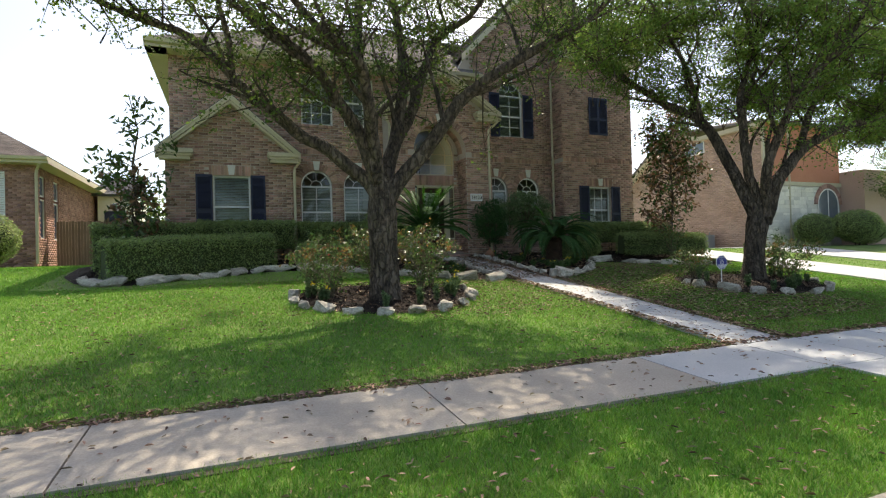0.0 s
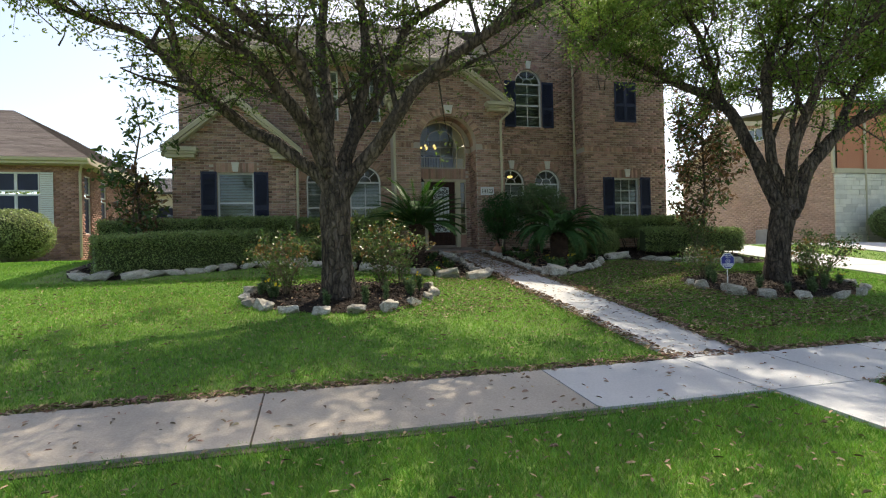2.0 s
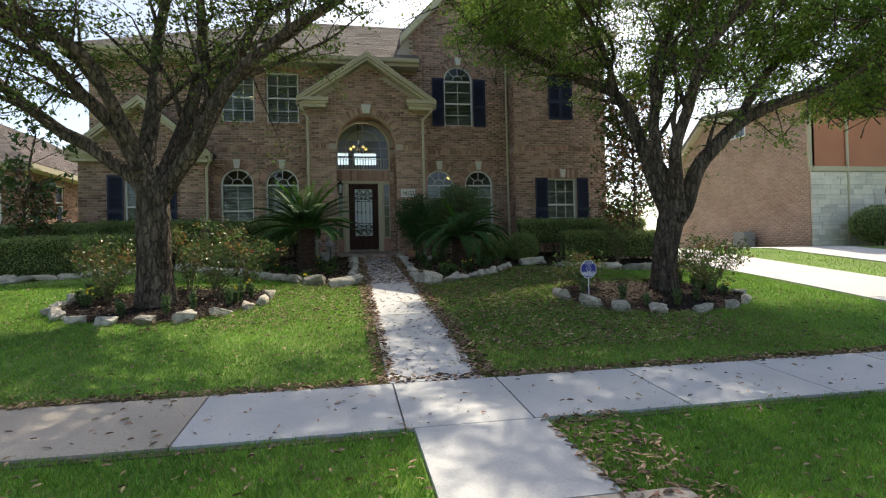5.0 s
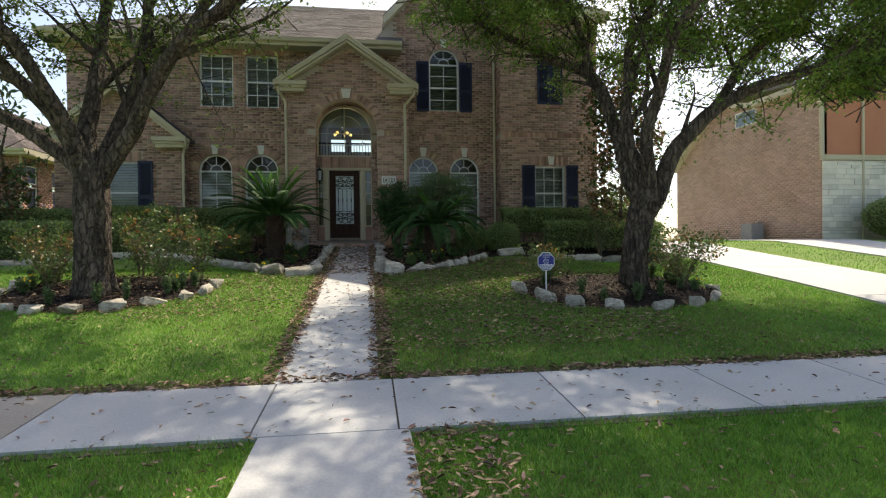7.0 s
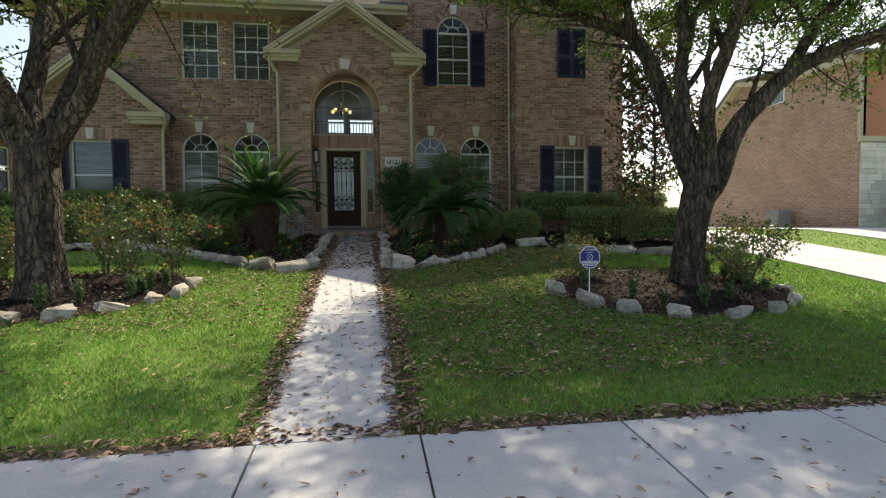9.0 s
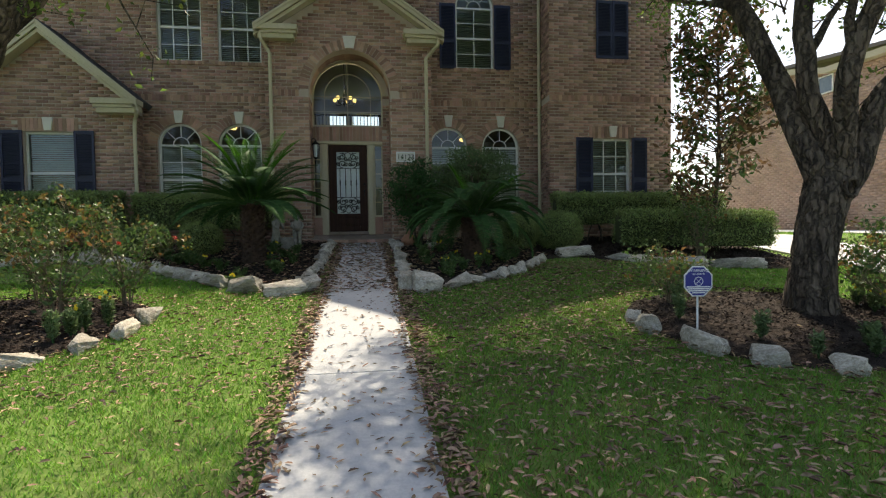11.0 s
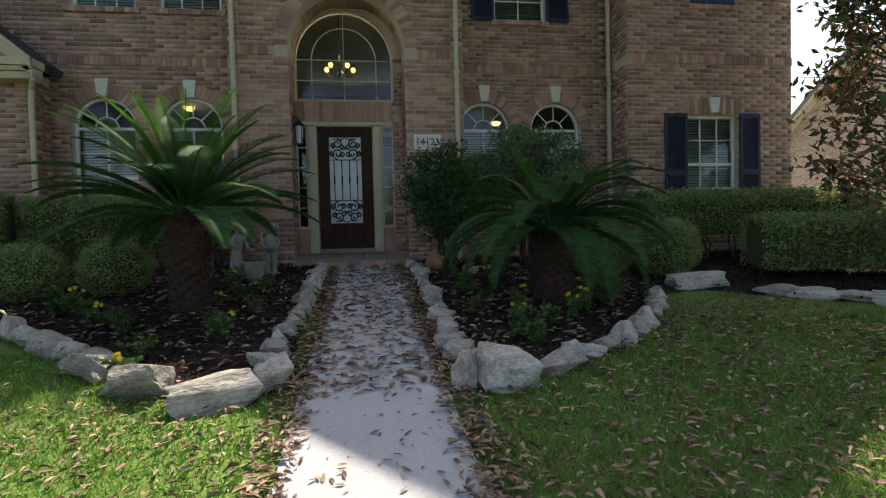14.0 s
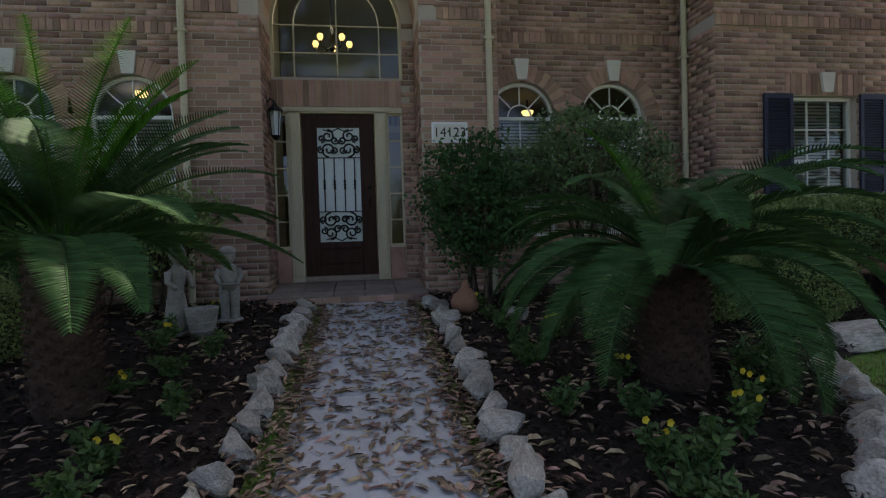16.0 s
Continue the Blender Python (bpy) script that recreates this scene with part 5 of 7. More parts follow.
hedge("clipped green hedge behind edging rocks", ((-2.35, 12.25), (1.15, 13.95)), 0.8, 0.92, HEDGE, 41)
hedge("tall clipped hedge at the house corner", ((-3.0, 14.5), (-0.6, 14.9)), 0.8, 1.15, HEDGE, 42)
hedge("leggy hedge along the bay window", ((-0.6, 14.95), (1.9, 15.05)), 0.55, 1.2, HEDGE, 43, lift=0.45, stems=True)
hedge("leggy clipped hedge under the arched windows", ((2.1, 15.3), (4.7, 15.4)), 0.6, 1.15, HEDGE, 44, lift=0.4, stems=True)
hedge("leggy clipped hedge below the wing window", ((11.5, 14.55), (15.6, 14.5)), 0.6, 1.15, HEDGE, 45, lift=0.5, stems=True)
hedge("pale sunlit hedge behind edging rocks", ((12.35, 13.15), (15.4, 12.7)), 0.75, 0.86, HEDGE, 46, lift=0.2, stems=True)
hedge("bright yellow-green hedge in the sun", ((15.3, 14.6), (15.5, 17.5)), 0.7, 1.0, HEDGE_SUNLIT, 47)
for i, (x, y, r) in enumerate(((2.2, 13.8, 0.38), (3.0, 13.5, 0.38), (3.9, 13.7, 0.38), (10.35, 13.75, 0.42), (11.2, 13.55, 0.46))):
    shrub("boxwood", "round clipped boxwood in dark mulch", x, y, float(land(x, y)) + r * 0.9, r * 1.05, r, r * 0.92, HEDGE, 50 + i, 0.032, 5200, group="boxwood balls", ragged=0.06)
shrub("shrub", "dark tall evergreen shrub beside the entry", 8.25, 14.6, 2.35, 0.6, 0.45, 0.80, PALM, 60, 0.06, 1500, 4, ragged=0.5, core=0.35, clumps=75)
shrub("shrub", "rounded twiggy shrub on bare stems", 9.6, 14.75, 2.78, 1.1, 0.6, 0.68, HEDGE_GREY, 61, 0.055, 1250, 7, ragged=0.25, core=0.3, clumps=130)
shrub("shrub", "loose evergreen shrub under the arched window", 4.75, 14.85, 2.15, 0.75, 0.5, 0.7, HEDGE, 62, 0.06, 1300, 4, ragged=0.35, core=0.4, clumps=70)
shrub("shrub", "round pale shrub in front of the neighbouring house", -6.9, 18.5, 2.15, 1.2, 0.95, 0.85, HEDGE_SUNLIT, 63, 0.06, 900, 3, ragged=0.08)
shrub("shrub", "dark shrub at the neighbouring wall", -9.4, 20.0, 2.0, 1.0, 0.6, 0.8, HEDGE, 64, 0.06, 700, 3, ragged=0.2)
shrub("shrub", "clipped dark green shrub at the neighbouring garage", 27.3, 16.4, 2.1, 1.3, 0.7, 0.75, HEDGE, 65, 0.06, 700, 3, ragged=0.1)
shrub("shrub", "clipped dark green shrub along the neighbouring drive", 30.5, 16.0, 1.9, 1.5, 0.7, 0.6, HEDGE, 66, 0.06, 700, 3, ragged=0.1)


small_tree("magnolia_tree", "leafy small tree before the neighbouring house", 31.6, 14.9, 4.8, 1.7, (LEAF, LEAF), 130, 34, 0.12, 2.2)
shrub("shrub", "clipped green shrub before the neighbouring window", 29.2, 15.6, 2.2, 1.6, 0.8, 0.8, HEDGE, 67, 0.06, 700, 3, ragged=0.1)

# sago palms
def sago(label, x, y, top, reach, seed, upright, droop=0.06, stout=1.0, low=-20, high=66):
    rg = np.random.default_rng(seed)
    g = spot(x, y)
    t = thing("sago_palm", label, "palm", "sago palms", g)
    h = top - g.z
    s = Shape()
    s.lathe(0, 0, [(0.16 * stout, -0.05), (0.18 * stout, 0.1), (0.165 * stout, h * 0.5), (0.18 * stout, h * 0.85), (0.14 * stout, h), (0.05, h + 0.08)], 16)
    for i in range(170):
        w, z = i * 2.4, 0.03 + (h - 0.05) * i / 170
        c, sn = math.cos(w), math.sin(w)
        r = 0.155 * stout
        s.hexa([(r * c - 0.03 * sn, r * sn + 0.03 * c, z), (r * c + 0.03 * sn, r * sn - 0.03 * c, z), ((r + 0.055) * c + 0.012 * sn, (r + 0.055) * sn - 0.012 * c, z + 0.04), ((r + 0.055) * c - 0.012 * sn, (r + 0.055) * sn + 0.012 * c, z + 0.04),
                (r * c - 0.03 * sn, r * sn + 0.03 * c, z + 0.035), (r * c + 0.03 * sn, r * sn - 0.03 * c, z + 0.035), ((r + 0.05) * c + 0.012 * sn, (r + 0.05) * sn - 0.012 * c, z + 0.06), ((r + 0.05) * c - 0.012 * sn, (r + 0.05) * sn + 0.012 * c, z + 0.06)])
    part("trunk", s, PALM_TRUNK, t, "shaggy brown leaf-scarred trunk")
    fronds = 48
    for i in range(fronds):
        young = i < upright
        w = i * 2.39996 + rg.normal(0, 0.1)
        rise = radians(rg.uniform(58, 84)) if young else radians(rg.uniform(low, high))
        ln = reach * (rg.uniform(0.85, 1.05) if young else rg.uniform(0.9, 1.1))
        pts = []
        p = Vector((0.06 * math.cos(w), 0.06 * math.sin(w), h))
        ang = rise
        n = 14
        for k in range(n + 1):
            pts.append(p.copy())
            p = p + Vector((math.cos(w) * math.cos(ang), math.sin(w) * math.cos(ang), math.sin(ang))) * (ln / n)
            ang -= (0.03 if young else droop) + (0.045 if young else 0.05) * k / n
        lowest = min(q.z for q in pts)
        if lowest < 0.06:
            pts = [Vector((q.x, q.y, max(q.z, 0.06 + 0.01 * kk))) for kk, q in enumerate(pts)]
        f = Shape()
        f.tube(pts, [0.012 * (1 - 0.8 * k / n) for k in range(n + 1)], 5)
        rib = part("frond", f, PALM_BRIGHT if young else PALM, t, "")
        verts, faces = [], []
        side = Vector((-math.sin(w), math.cos(w), 0))
        leaflets = 70
        for k in range(leaflets):
            u = 0.14 + 0.86 * k / leaflets
            q = u * n
            i0 = min(int(q), n - 1)
            c = pts[i0].lerp(pts[i0 + 1], q - i0)
            d = (pts[i0 + 1] - pts[i0]).normalized()
            up = side.cross(d)
            if up.z < 0:
                up = -up
            wide = 0.22 * math.sin(math.pi * min(1.0, 0.22 + 0.76 * u)) ** 0.7
            for sg in (-1, 1):
                dirn = (side * sg * 0.86 + d * 0.5 + up * (0.28 if not young else 0.35)).normalized()
                tip = c + dirn * wide + Vector((0, 0, -0.02))
                b = len(verts)
                verts += [tuple(c - d * 0.004), tuple(c.lerp(tip, 0.5) + up * 0.011 - d * 0.003), tuple(tip), tuple(c + d * 0.006)]
                faces += [(b, b + 1, b + 3), (b + 1, b + 2, b + 3)]
        tagged(part("frond_leaf", numpy_mesh("frond_leaf", verts, faces, PALM_BRIGHT if young else PALM), None, rib), kind="stuff")
    return t


sago("large sago palm with bright upright new fronds", 5.13, 12.55, 2.0, 1.45, 71, 11, 0.045, 1.1, 6, 64)
sago("dark spreading sago palm with drooping fronds", 9.1, 12.3, 1.72, 1.4, 72, 2, 0.10, 1.3, 4, 74)


# planting beds: mulch mounds
def bed(label, outline, lift=0.05):
    """A mulch sheet that fills an outline, a little above the lawn."""
    b = bmesh.new()
    vs = [b.verts.new((x, y, 0)) for x, y in outline]
    b.faces.new(vs)
    bmesh.ops.triangulate(b, faces=b.faces[:])
    for _ in range(4):
        long = [e for e in b.edges if e.calc_length() > 0.5]
        if not long:
            break
        bmesh.ops.subdivide_edges(b, edges=long, cuts=1)
        bmesh.ops.triangulate(b, faces=[f for f in b.faces if len(f.verts) > 3])
    border = {v for e in b.edges if e.is_boundary for v in e.verts}
    for v in b.verts:
        v.co.z = float(land(v.co.x, v.co.y)) + (0.005 if v in border else lift + 0.03 * noise.noise(Vector((v.co.x, v.co.y, 0)) * 2))
    bmesh.ops.recalc_face_normals(b, faces=b.faces[:])
    me = bpy.data.meshes.new("mulch_bed")
    b.to_mesh(me)
    b.free()
    me.materials.append(MULCH)
    if sum(p.normal.z for p in me.polygons) < 0:
        me.flip_normals()
    tagged(new("mulch_bed", me), label, "flower bed", kind="structure")


BED_LEFT = [(6.42, 15.6), (6.40, 13.0), (6.38, 10.35), (5.95, 10.15), (5.40, 10.5), (4.8, 11.0), (3.84, 11.85), (2.9, 12.7), (2.1, 13.15), (1.0, 13.2), (0.2, 12.75), (-0.5, 12.3), (-1.2, 12.0), (-1.8, 11.8), (-2.5, 11.85), (-2.95, 12.4), (-3.4, 13.5), (-3.5, 15.5), (-1.5, 15.6), (5.0, 16.1), (5.86, 15.6)]
BED_RIGHT = [(7.62, 15.6), (7.62, 10.2), (7.95, 10.1), (8.45, 10.45), (9.15, 10.75), (9.9, 11.55), (10.5, 12.5), (11.2, 12.75), (11.75, 12.25), (12.45, 11.75), (13.1, 11.3), (14.2, 11.0), (15.3, 11.2), (15.55, 13), (15.55, 15.5), (11.65, 15.5), (11.6, 16.1), (8.7, 16.1), (8.6, 15.5)]
RING_ONE = [(2.95 + 1.7 * math.cos(a) * (1 + 0.04 * math.sin(3 * a)), 8.95 + 1.52 * math.sin(a)) for a in np.linspace(0, 2 * math.pi, 22)[:-1]]
RING_TWO = [(11.87 + 1.76 * math.cos(a), 8.15 + 1.56 * math.sin(a) * (1 + 0.05 * math.cos(2 * a))) for a in np.linspace(0, 2 * math.pi, 22)[:-1]]
for label, outline in (("dark mulch bed between the walk and the house", BED_LEFT), ("dark mulch bed with palms along the walk", BED_RIGHT), ("round mulch bed beneath the oak", RING_ONE), ("round dark mulch bed beneath the leaning oak", RING_TWO)):
    bed(label, outline)


def inside(poly, x, y):
    x, y = np.asarray(x), np.asarray(y)
    hit = np.zeros(x.shape, bool)
    n = len(poly)
    for i in range(n):
        (xa, ya), (xb, yb) = poly[i], poly[(i + 1) % n]
        if ya == yb:
            continue
        c = (ya > y) != (yb > y)
        hit ^= c & (x < (xb - xa) * (y - ya) / (yb - ya) + xa)
    return hit


BEDS = (BED_LEFT, BED_RIGHT, RING_ONE, RING_TWO)


# edging rocks
def rock_mesh(seed):
    """A broken slab of limestone: flat faces, blunt arrises, one uneven top."""
    rg = random.Random(seed)
    b = bmesh.new()
    for _ in range(22):
        q = Vector((rg.uniform(-1, 1), rg.uniform(-1, 1), rg.uniform(-1, 1)))
        m = max(abs(q.x), abs(q.y), abs(q.z))
        b.verts.new(q / m * rg.uniform(0.78, 1.0))
    hull = bmesh.ops.convex_hull(b, input=b.verts[:])
    bmesh.ops.delete(b, geom=[g for g in hull["geom_interior"] if isinstance(g, bmesh.types.BMVert)], context="VERTS")
    bmesh.ops.dissolve_limit(b, angle_limit=radians(16), verts=b.verts[:], edges=b.edges[:])
    bmesh.ops.bevel(b, geom=b.edges[:], offset=0.035, segments=1, affect="EDGES")
    for _ in range(2):
        bmesh.ops.triangulate(b, faces=b.faces[:])
        bmesh.ops.subdivide_edges(b, edges=[e for e in b.edges if e.calc_length() > 0.22], cuts=1)
    bmesh.ops.triangulate(b, faces=b.faces[:])
    o = Vector((seed, 0.3 * seed, 0))
    for v in b.verts:
        step = noise.noise(v.co * 1.4 + o) * 0.12 - abs(noise.noise(v.co * 2.6 + o)) * 0.13 + noise.noise(v.co * 7 + o) * 0.035
        v.co *= 1 + step
    lo = [min(v.co[i] for v in b.verts) for i in range(3)]
    hi = [max(v.co[i] for v in b.verts) for i in range(3)]
    for v in b.verts:
        v.co = Vector([(v.co[i] - (lo[i] + hi[i]) / 2) / (hi[i] - lo[i]) for i in range(3)])
    bmesh.ops.recalc_face_normals(b, faces=b.faces[:])
    me = bpy.data.meshes.new("rock")
    b.to_mesh(me)
    b.free()
    me.materials.append(ROCK)
    return me


ROCKS = [rock_mesh(100 + i) for i in range(14)]
rk = random.Random(8)


def rock(x, y, a, b, h, turn=None, label="pale weathered limestone edging rock", sink=0.22, lean=0.0):
    ob = new("garden_rock", ROCKS[rk.randrange(14)])
    tagged(ob, label, "rock", "bed edging rocks")
    ob.location = spot(x, y, h * (0.5 - sink))
    ob.rotation_euler = (lean + rk.gauss(0, 0.12), rk.gauss(0, 0.12), rk.uniform(0, 6.28) if turn is None else turn)
    ob.scale = (a, b, h)
    return ob


def rock_line(pts, size, h, jitter=0.04, lean=0.0, twist=0.0, thick=0.5):
    pts = [Vector((*p, 0)) for p in pts]
    for p, q in zip(pts, pts[1:]):
        ln = (q - p).length
        n = max(1, round(ln / size))
        w = math.atan2(q.y - p.y, q.x - p.x)
        for i in range(n):
            c = p.lerp(q, (i + 0.5) / n)
            f = rk.uniform(0.8, 1.25)
            rock(c.x + rk.gauss(0, jitter), c.y + rk.gauss(0, jitter), size * 1.08 * f, size * thick * f, h * rk.uniform(0.75, 1.25), w + twist + rk.gauss(0, 0.2), lean=lean)


rock_line([(6.33, 15.0), (6.31, 12.8), (6.27, 10.6)], 0.29, 0.21, 0.015, 0.4, 0.5, 0.55)
rock_line([(7.76, 15.0), (7.74, 12.8), (7.71, 10.6)], 0.29, 0.21, 0.015, -0.4, -0.5, 0.55)
rock(6.0, 10.2, 0.60, 0.30, 0.27, 0.3, "large sunlit pale limestone edging rock")
rock(6.33, 10.42, 0.32, 0.28, 0.26)
rock(5.42, 10.5, 0.58, 0.34, 0.25, -0.6, lean=-0.4)
rock(4.92, 10.93, 0.58, 0.34, 0.24, -0.7, lean=-0.4)
rock(7.97, 10.2, 0.46, 0.36, 0.34, 0.2, "large rounded white limestone boulder")
rock(7.68, 10.24, 0.34, 0.20, 0.32, 1.2)
rock_line([(4.7, 11.15), (3.84, 11.92), (2.9, 12.75), (2.3, 13.1)], 0.42, 0.22, 0.04, 0.5)
rock(2.05, 13.2, 0.55, 0.4, 0.34, 0.1)
rock_line([(1.75, 13.2), (1.0, 13.3), (0.2, 12.8), (-0.5, 12.35), (-1.2, 12.05), (-1.8, 11.85), (-2.45, 11.9), (-2.9, 12.5)], 0.46, 0.2)
rock_line([(8.3, 10.4), (9.15, 10.85), (9.95, 11.7), (10.5, 12.5)], 0.31, 0.17, 0.02, -0.6, 0.2, 0.75)
rock(11.25, 12.85, 0.74, 0.42, 0.27, 0.0, "large pale limestone boulder beside the lawn")
rock_line([(11.7, 12.5), (12.4, 11.95), (13.1, 11.4), (14.2, 11.1)], 0.5, 0.2)
for i, w in enumerate(np.linspace(math.radians(165), math.radians(366), 12)):
    rock(2.95 + 1.72 * math.cos(w), 8.95 + 1.54 * math.sin(w), rk.uniform(0.28, 0.44), 0.2, rk.uniform(0.16, 0.24), w + 1.57 + rk.gauss(0, 0.2))
for w, wide, tall in ((172, 0.22, 0.2), (186, 0.26, 0.26), (208, 0.5, 0.3), (228, 0.32, 0.22), (248, 0.3, 0.22), (272, 0.34, 0.2), (294, 0.28, 0.24), (318, 0.3, 0.2), (345, 0.3, 0.16), (20, 0.3, 0.16)):
    w = radians(w)
    rock(11.87 + 1.78 * math.cos(w), 8.15 + 1.58 * math.sin(w), wide, 0.17, tall, w + 1.57 + rk.gauss(0, 0.15))


# small plants
def bedding(x, y, height, radius, seed, flower=None, spiky=False, name="bedding_plant", label="small leafy bedding plant"):
    rg = np.random.default_rng(seed)
    g = spot(x, y, 0.045)
    t = thing(name, label, "plant", "bedding plants", g)
    st, cs, ds = Shape(), [], []
    for i in range(9 if spiky else 7):
        w, ln = rg.uniform(0, 6.28), rg.uniform(0.2, 1.0) * radius
        e = Vector((math.cos(w) * ln * (0.6 if spiky else 1), math.sin(w) * ln * (0.6 if spiky else 1), height * rg.uniform(0.6, 1.0)))
        st.tube([(0, 0, -0.03), e * 0.5 + Vector((0, 0, 0.02)), e], [0.006, 0.005, 0.003], 4)
        for f in np.linspace(0.25, 1.0, 9):
            for _ in range(3):
                d = rg.normal(size=3)
                d[2] = abs(d[2]) * (0.8 if spiky else 0.4)
                d /= np.linalg.norm(d)
                cs.append(np.array(e) * f + d * 0.03)
                ds.append(d)
    tagged(part("stalk", st, PALM, t), kind="stuff")
    tagged(part("leaves", leaf_mesh("leaves", np.array(cs), 0.055 if not spiky else 0.06, HEDGE_GREY if spiky else BEDDING, rg, 0.38 if spiky else 0.5, direction=np.array(ds)), None, t), kind="stuff")
    if flower:
        for i in range(3):
            w, ln = rg.uniform(0, 6.28), rg.uniform(0.2, 0.9) * radius
            f = Shape()
            c = Vector((math.cos(w) * ln, math.sin(w) * ln, height * rg.uniform(0.9, 1.15)))
            for k in range(5):
                a = 2 * math.pi * k / 5
                u = Vector((math.cos(a), -0.5, math.sin(a))) * 0.022
                v = Vector((-math.sin(a), 0, math.cos(a))) * 0.012
                f.face(c, c + u * 0.6 + v, c + u, c + u * 0.6 - v)
            part("flower", f, flower, t, "bright blossom")


def rose_bush(x, y, height, radius, seed, bloom, n=8, label="leggy rose bush with green and bronze leaves"):
    rg = np.random.default_rng(seed)
    g = spot(x, y, 0.04)
    t = thing("rose_bush", label, "shrub", "rose bushes", g)
    sprays, tips = ([], []), []
    for i in range(n):
        w, ln = 2 * math.pi * i / n + rg.normal(0, 0.35), radius * rg.uniform(0.35, 1.05)
        h = height * rg.uniform(0.6, 1.05)
        out = Vector((math.cos(w), math.sin(w), 0))
        p = [Vector((0.04 * math.cos(w), 0.04 * math.sin(w), -0.04)), out * ln * 0.2 + Vector((0, 0, h * 0.35)), out * ln * 0.6 + Vector((rg.normal(0, 0.05), rg.normal(0, 0.05), h * 0.72)), out * ln + Vector((0, 0, h))]
        cane, rad = smooth_path(p, [0.010, 0.008, 0.006, 0.003], 3)
        cs = Shape().tube(cane, rad, 6)
        tips.append(cane[-1])
        for k in range(2, len(cane)):
            for _ in range(2):
                d = Vector((rg.normal(), rg.normal(), rg.uniform(0.1, 1.2))).normalized()
                e = cane[k] + d * rg.uniform(0.1, 0.3)
                cs.tube([cane[k], cane[k].lerp(e, 0.5) + Vector((0, 0, 0.015)), e], [0.004, 0.003, 0.002], 4)
                high = k > len(cane) * 0.6
                m = int(rg.uniform(5, 11) * (1.25 if high else 0.55))
                sprays[int(high and rg.random() < 0.25)].append(np.array(e) + rg.normal(size=(m, 3)) * 0.055)
        part("cane", cs, CANE, t)
    for spray, m in zip(sprays, (ROSE_LEAF, ROSE_BRONZE)):
        if spray:
            tagged(part("foliage", leaf_mesh("foliage", np.concatenate(spray), 0.06, m, rg, 0.6), None, t), kind="stuff")
    for p in tips[:bloom]:
        f = Shape()
        for k in range(9):
            a = k * 2.4
            r = 0.035 * (1 - 0.06 * k)
            c = Vector(p) + Vector((0, 0, 0.01 + 0.004 * k))
            u, v = Vector((math.cos(a), math.sin(a), 0.25 + 0.12 * k)) * r, Vector((-math.sin(a), math.cos(a), 0)) * r * 0.7
            f.face(c, c + u * 0.6 + v, c + u * 1.05, c + u * 0.6 - v)
        part("bloom", f, RED if rg.random() < 0.75 else PINK, t, "rose bloom")


pk = random.Random(77)
for i in range(17):
    a = math.radians(pk.uniform(150, 390))
    r = pk.uniform(0.75, 0.92)
    bedding(2.95 + 1.6 * r * math.cos(a), 8.95 + 1.42 * r * math.sin(a), pk.uniform(0.22, 0.36), 0.10, 200 + i, YELLOW if i % 4 == 0 else None, True, label="upright grey-green bedding plant in mulch")
for i in range(15):
    a = math.radians(pk.uniform(150, 390))
    r = pk.uniform(0.7, 0.92)
    bedding(11.87 + 1.65 * r * math.cos(a), 8.15 + 1.45 * r * math.sin(a), pk.uniform(0.2, 0.34), 0.10, 230 + i, YELLOW if i % 5 == 0 else None, True, label="upright grey-green bedding plant in mulch")
for i in range(26):
    y = 10.75 + 4.2 * (i % 13) / 13 + pk.uniform(-0.1, 0.1)
    off = pk.uniform(0.25, 0.95)
    x = 6.15 - off if i < 13 else 7.9 + off
    bedding(x, y, pk.uniform(0.13, 0.24), pk.uniform(0.10, 0.16), 260 + i, YELLOW if i % 3 == 0 else None, label="low leafy pansy clump in mulch" if i % 3 == 0 else "low leafy bedding plant in mulch")
for i in range(16):
    u = pk.random()
    x, y = (5.6 - 2.2 * u, 10.95 + 1.9 * u) if i < 8 else (8.5 + 1.7 * u, 10.95 + 1.5 * u)
    bedding(x + pk.uniform(-0.1, 0.1), y + pk.uniform(0, 0.4), pk.uniform(0.15, 0.3), pk.uniform(0.1, 0.18), 300 + i, YELLOW if i % 4 == 0 else None, label="leafy bedding plant in mulch")
rose_bush(1.95, 9.0, 1.0, 0.6, 401, 0, 10)
rose_bush(3.75, 9.1, 1.15, 0.65, 402, 1, 10)
rose_bush(4.2, 9.7, 1.1, 0.55, 403, 1, 9)
rose_bush(1.7, 9.7, 0.95, 0.5, 404, 1)
rose_bush(3.0, 10.1, 1.15, 0.65, 407, 0, 9)
rose_bush(13.2, 8.0, 0.85, 0.8, 405, 0, 11, label="leafy low rose bush beneath the oak")
rose_bush(13.45, 8.6, 0.95, 0.8, 406, 0, 10)
rose_bush(10.9, 8.9, 0.6, 0.45, 408, 0, label="leafy low rose bush beneath the oak")
rose_bush(13.4, 12.0, 1.25, 0.5, 409, 1)

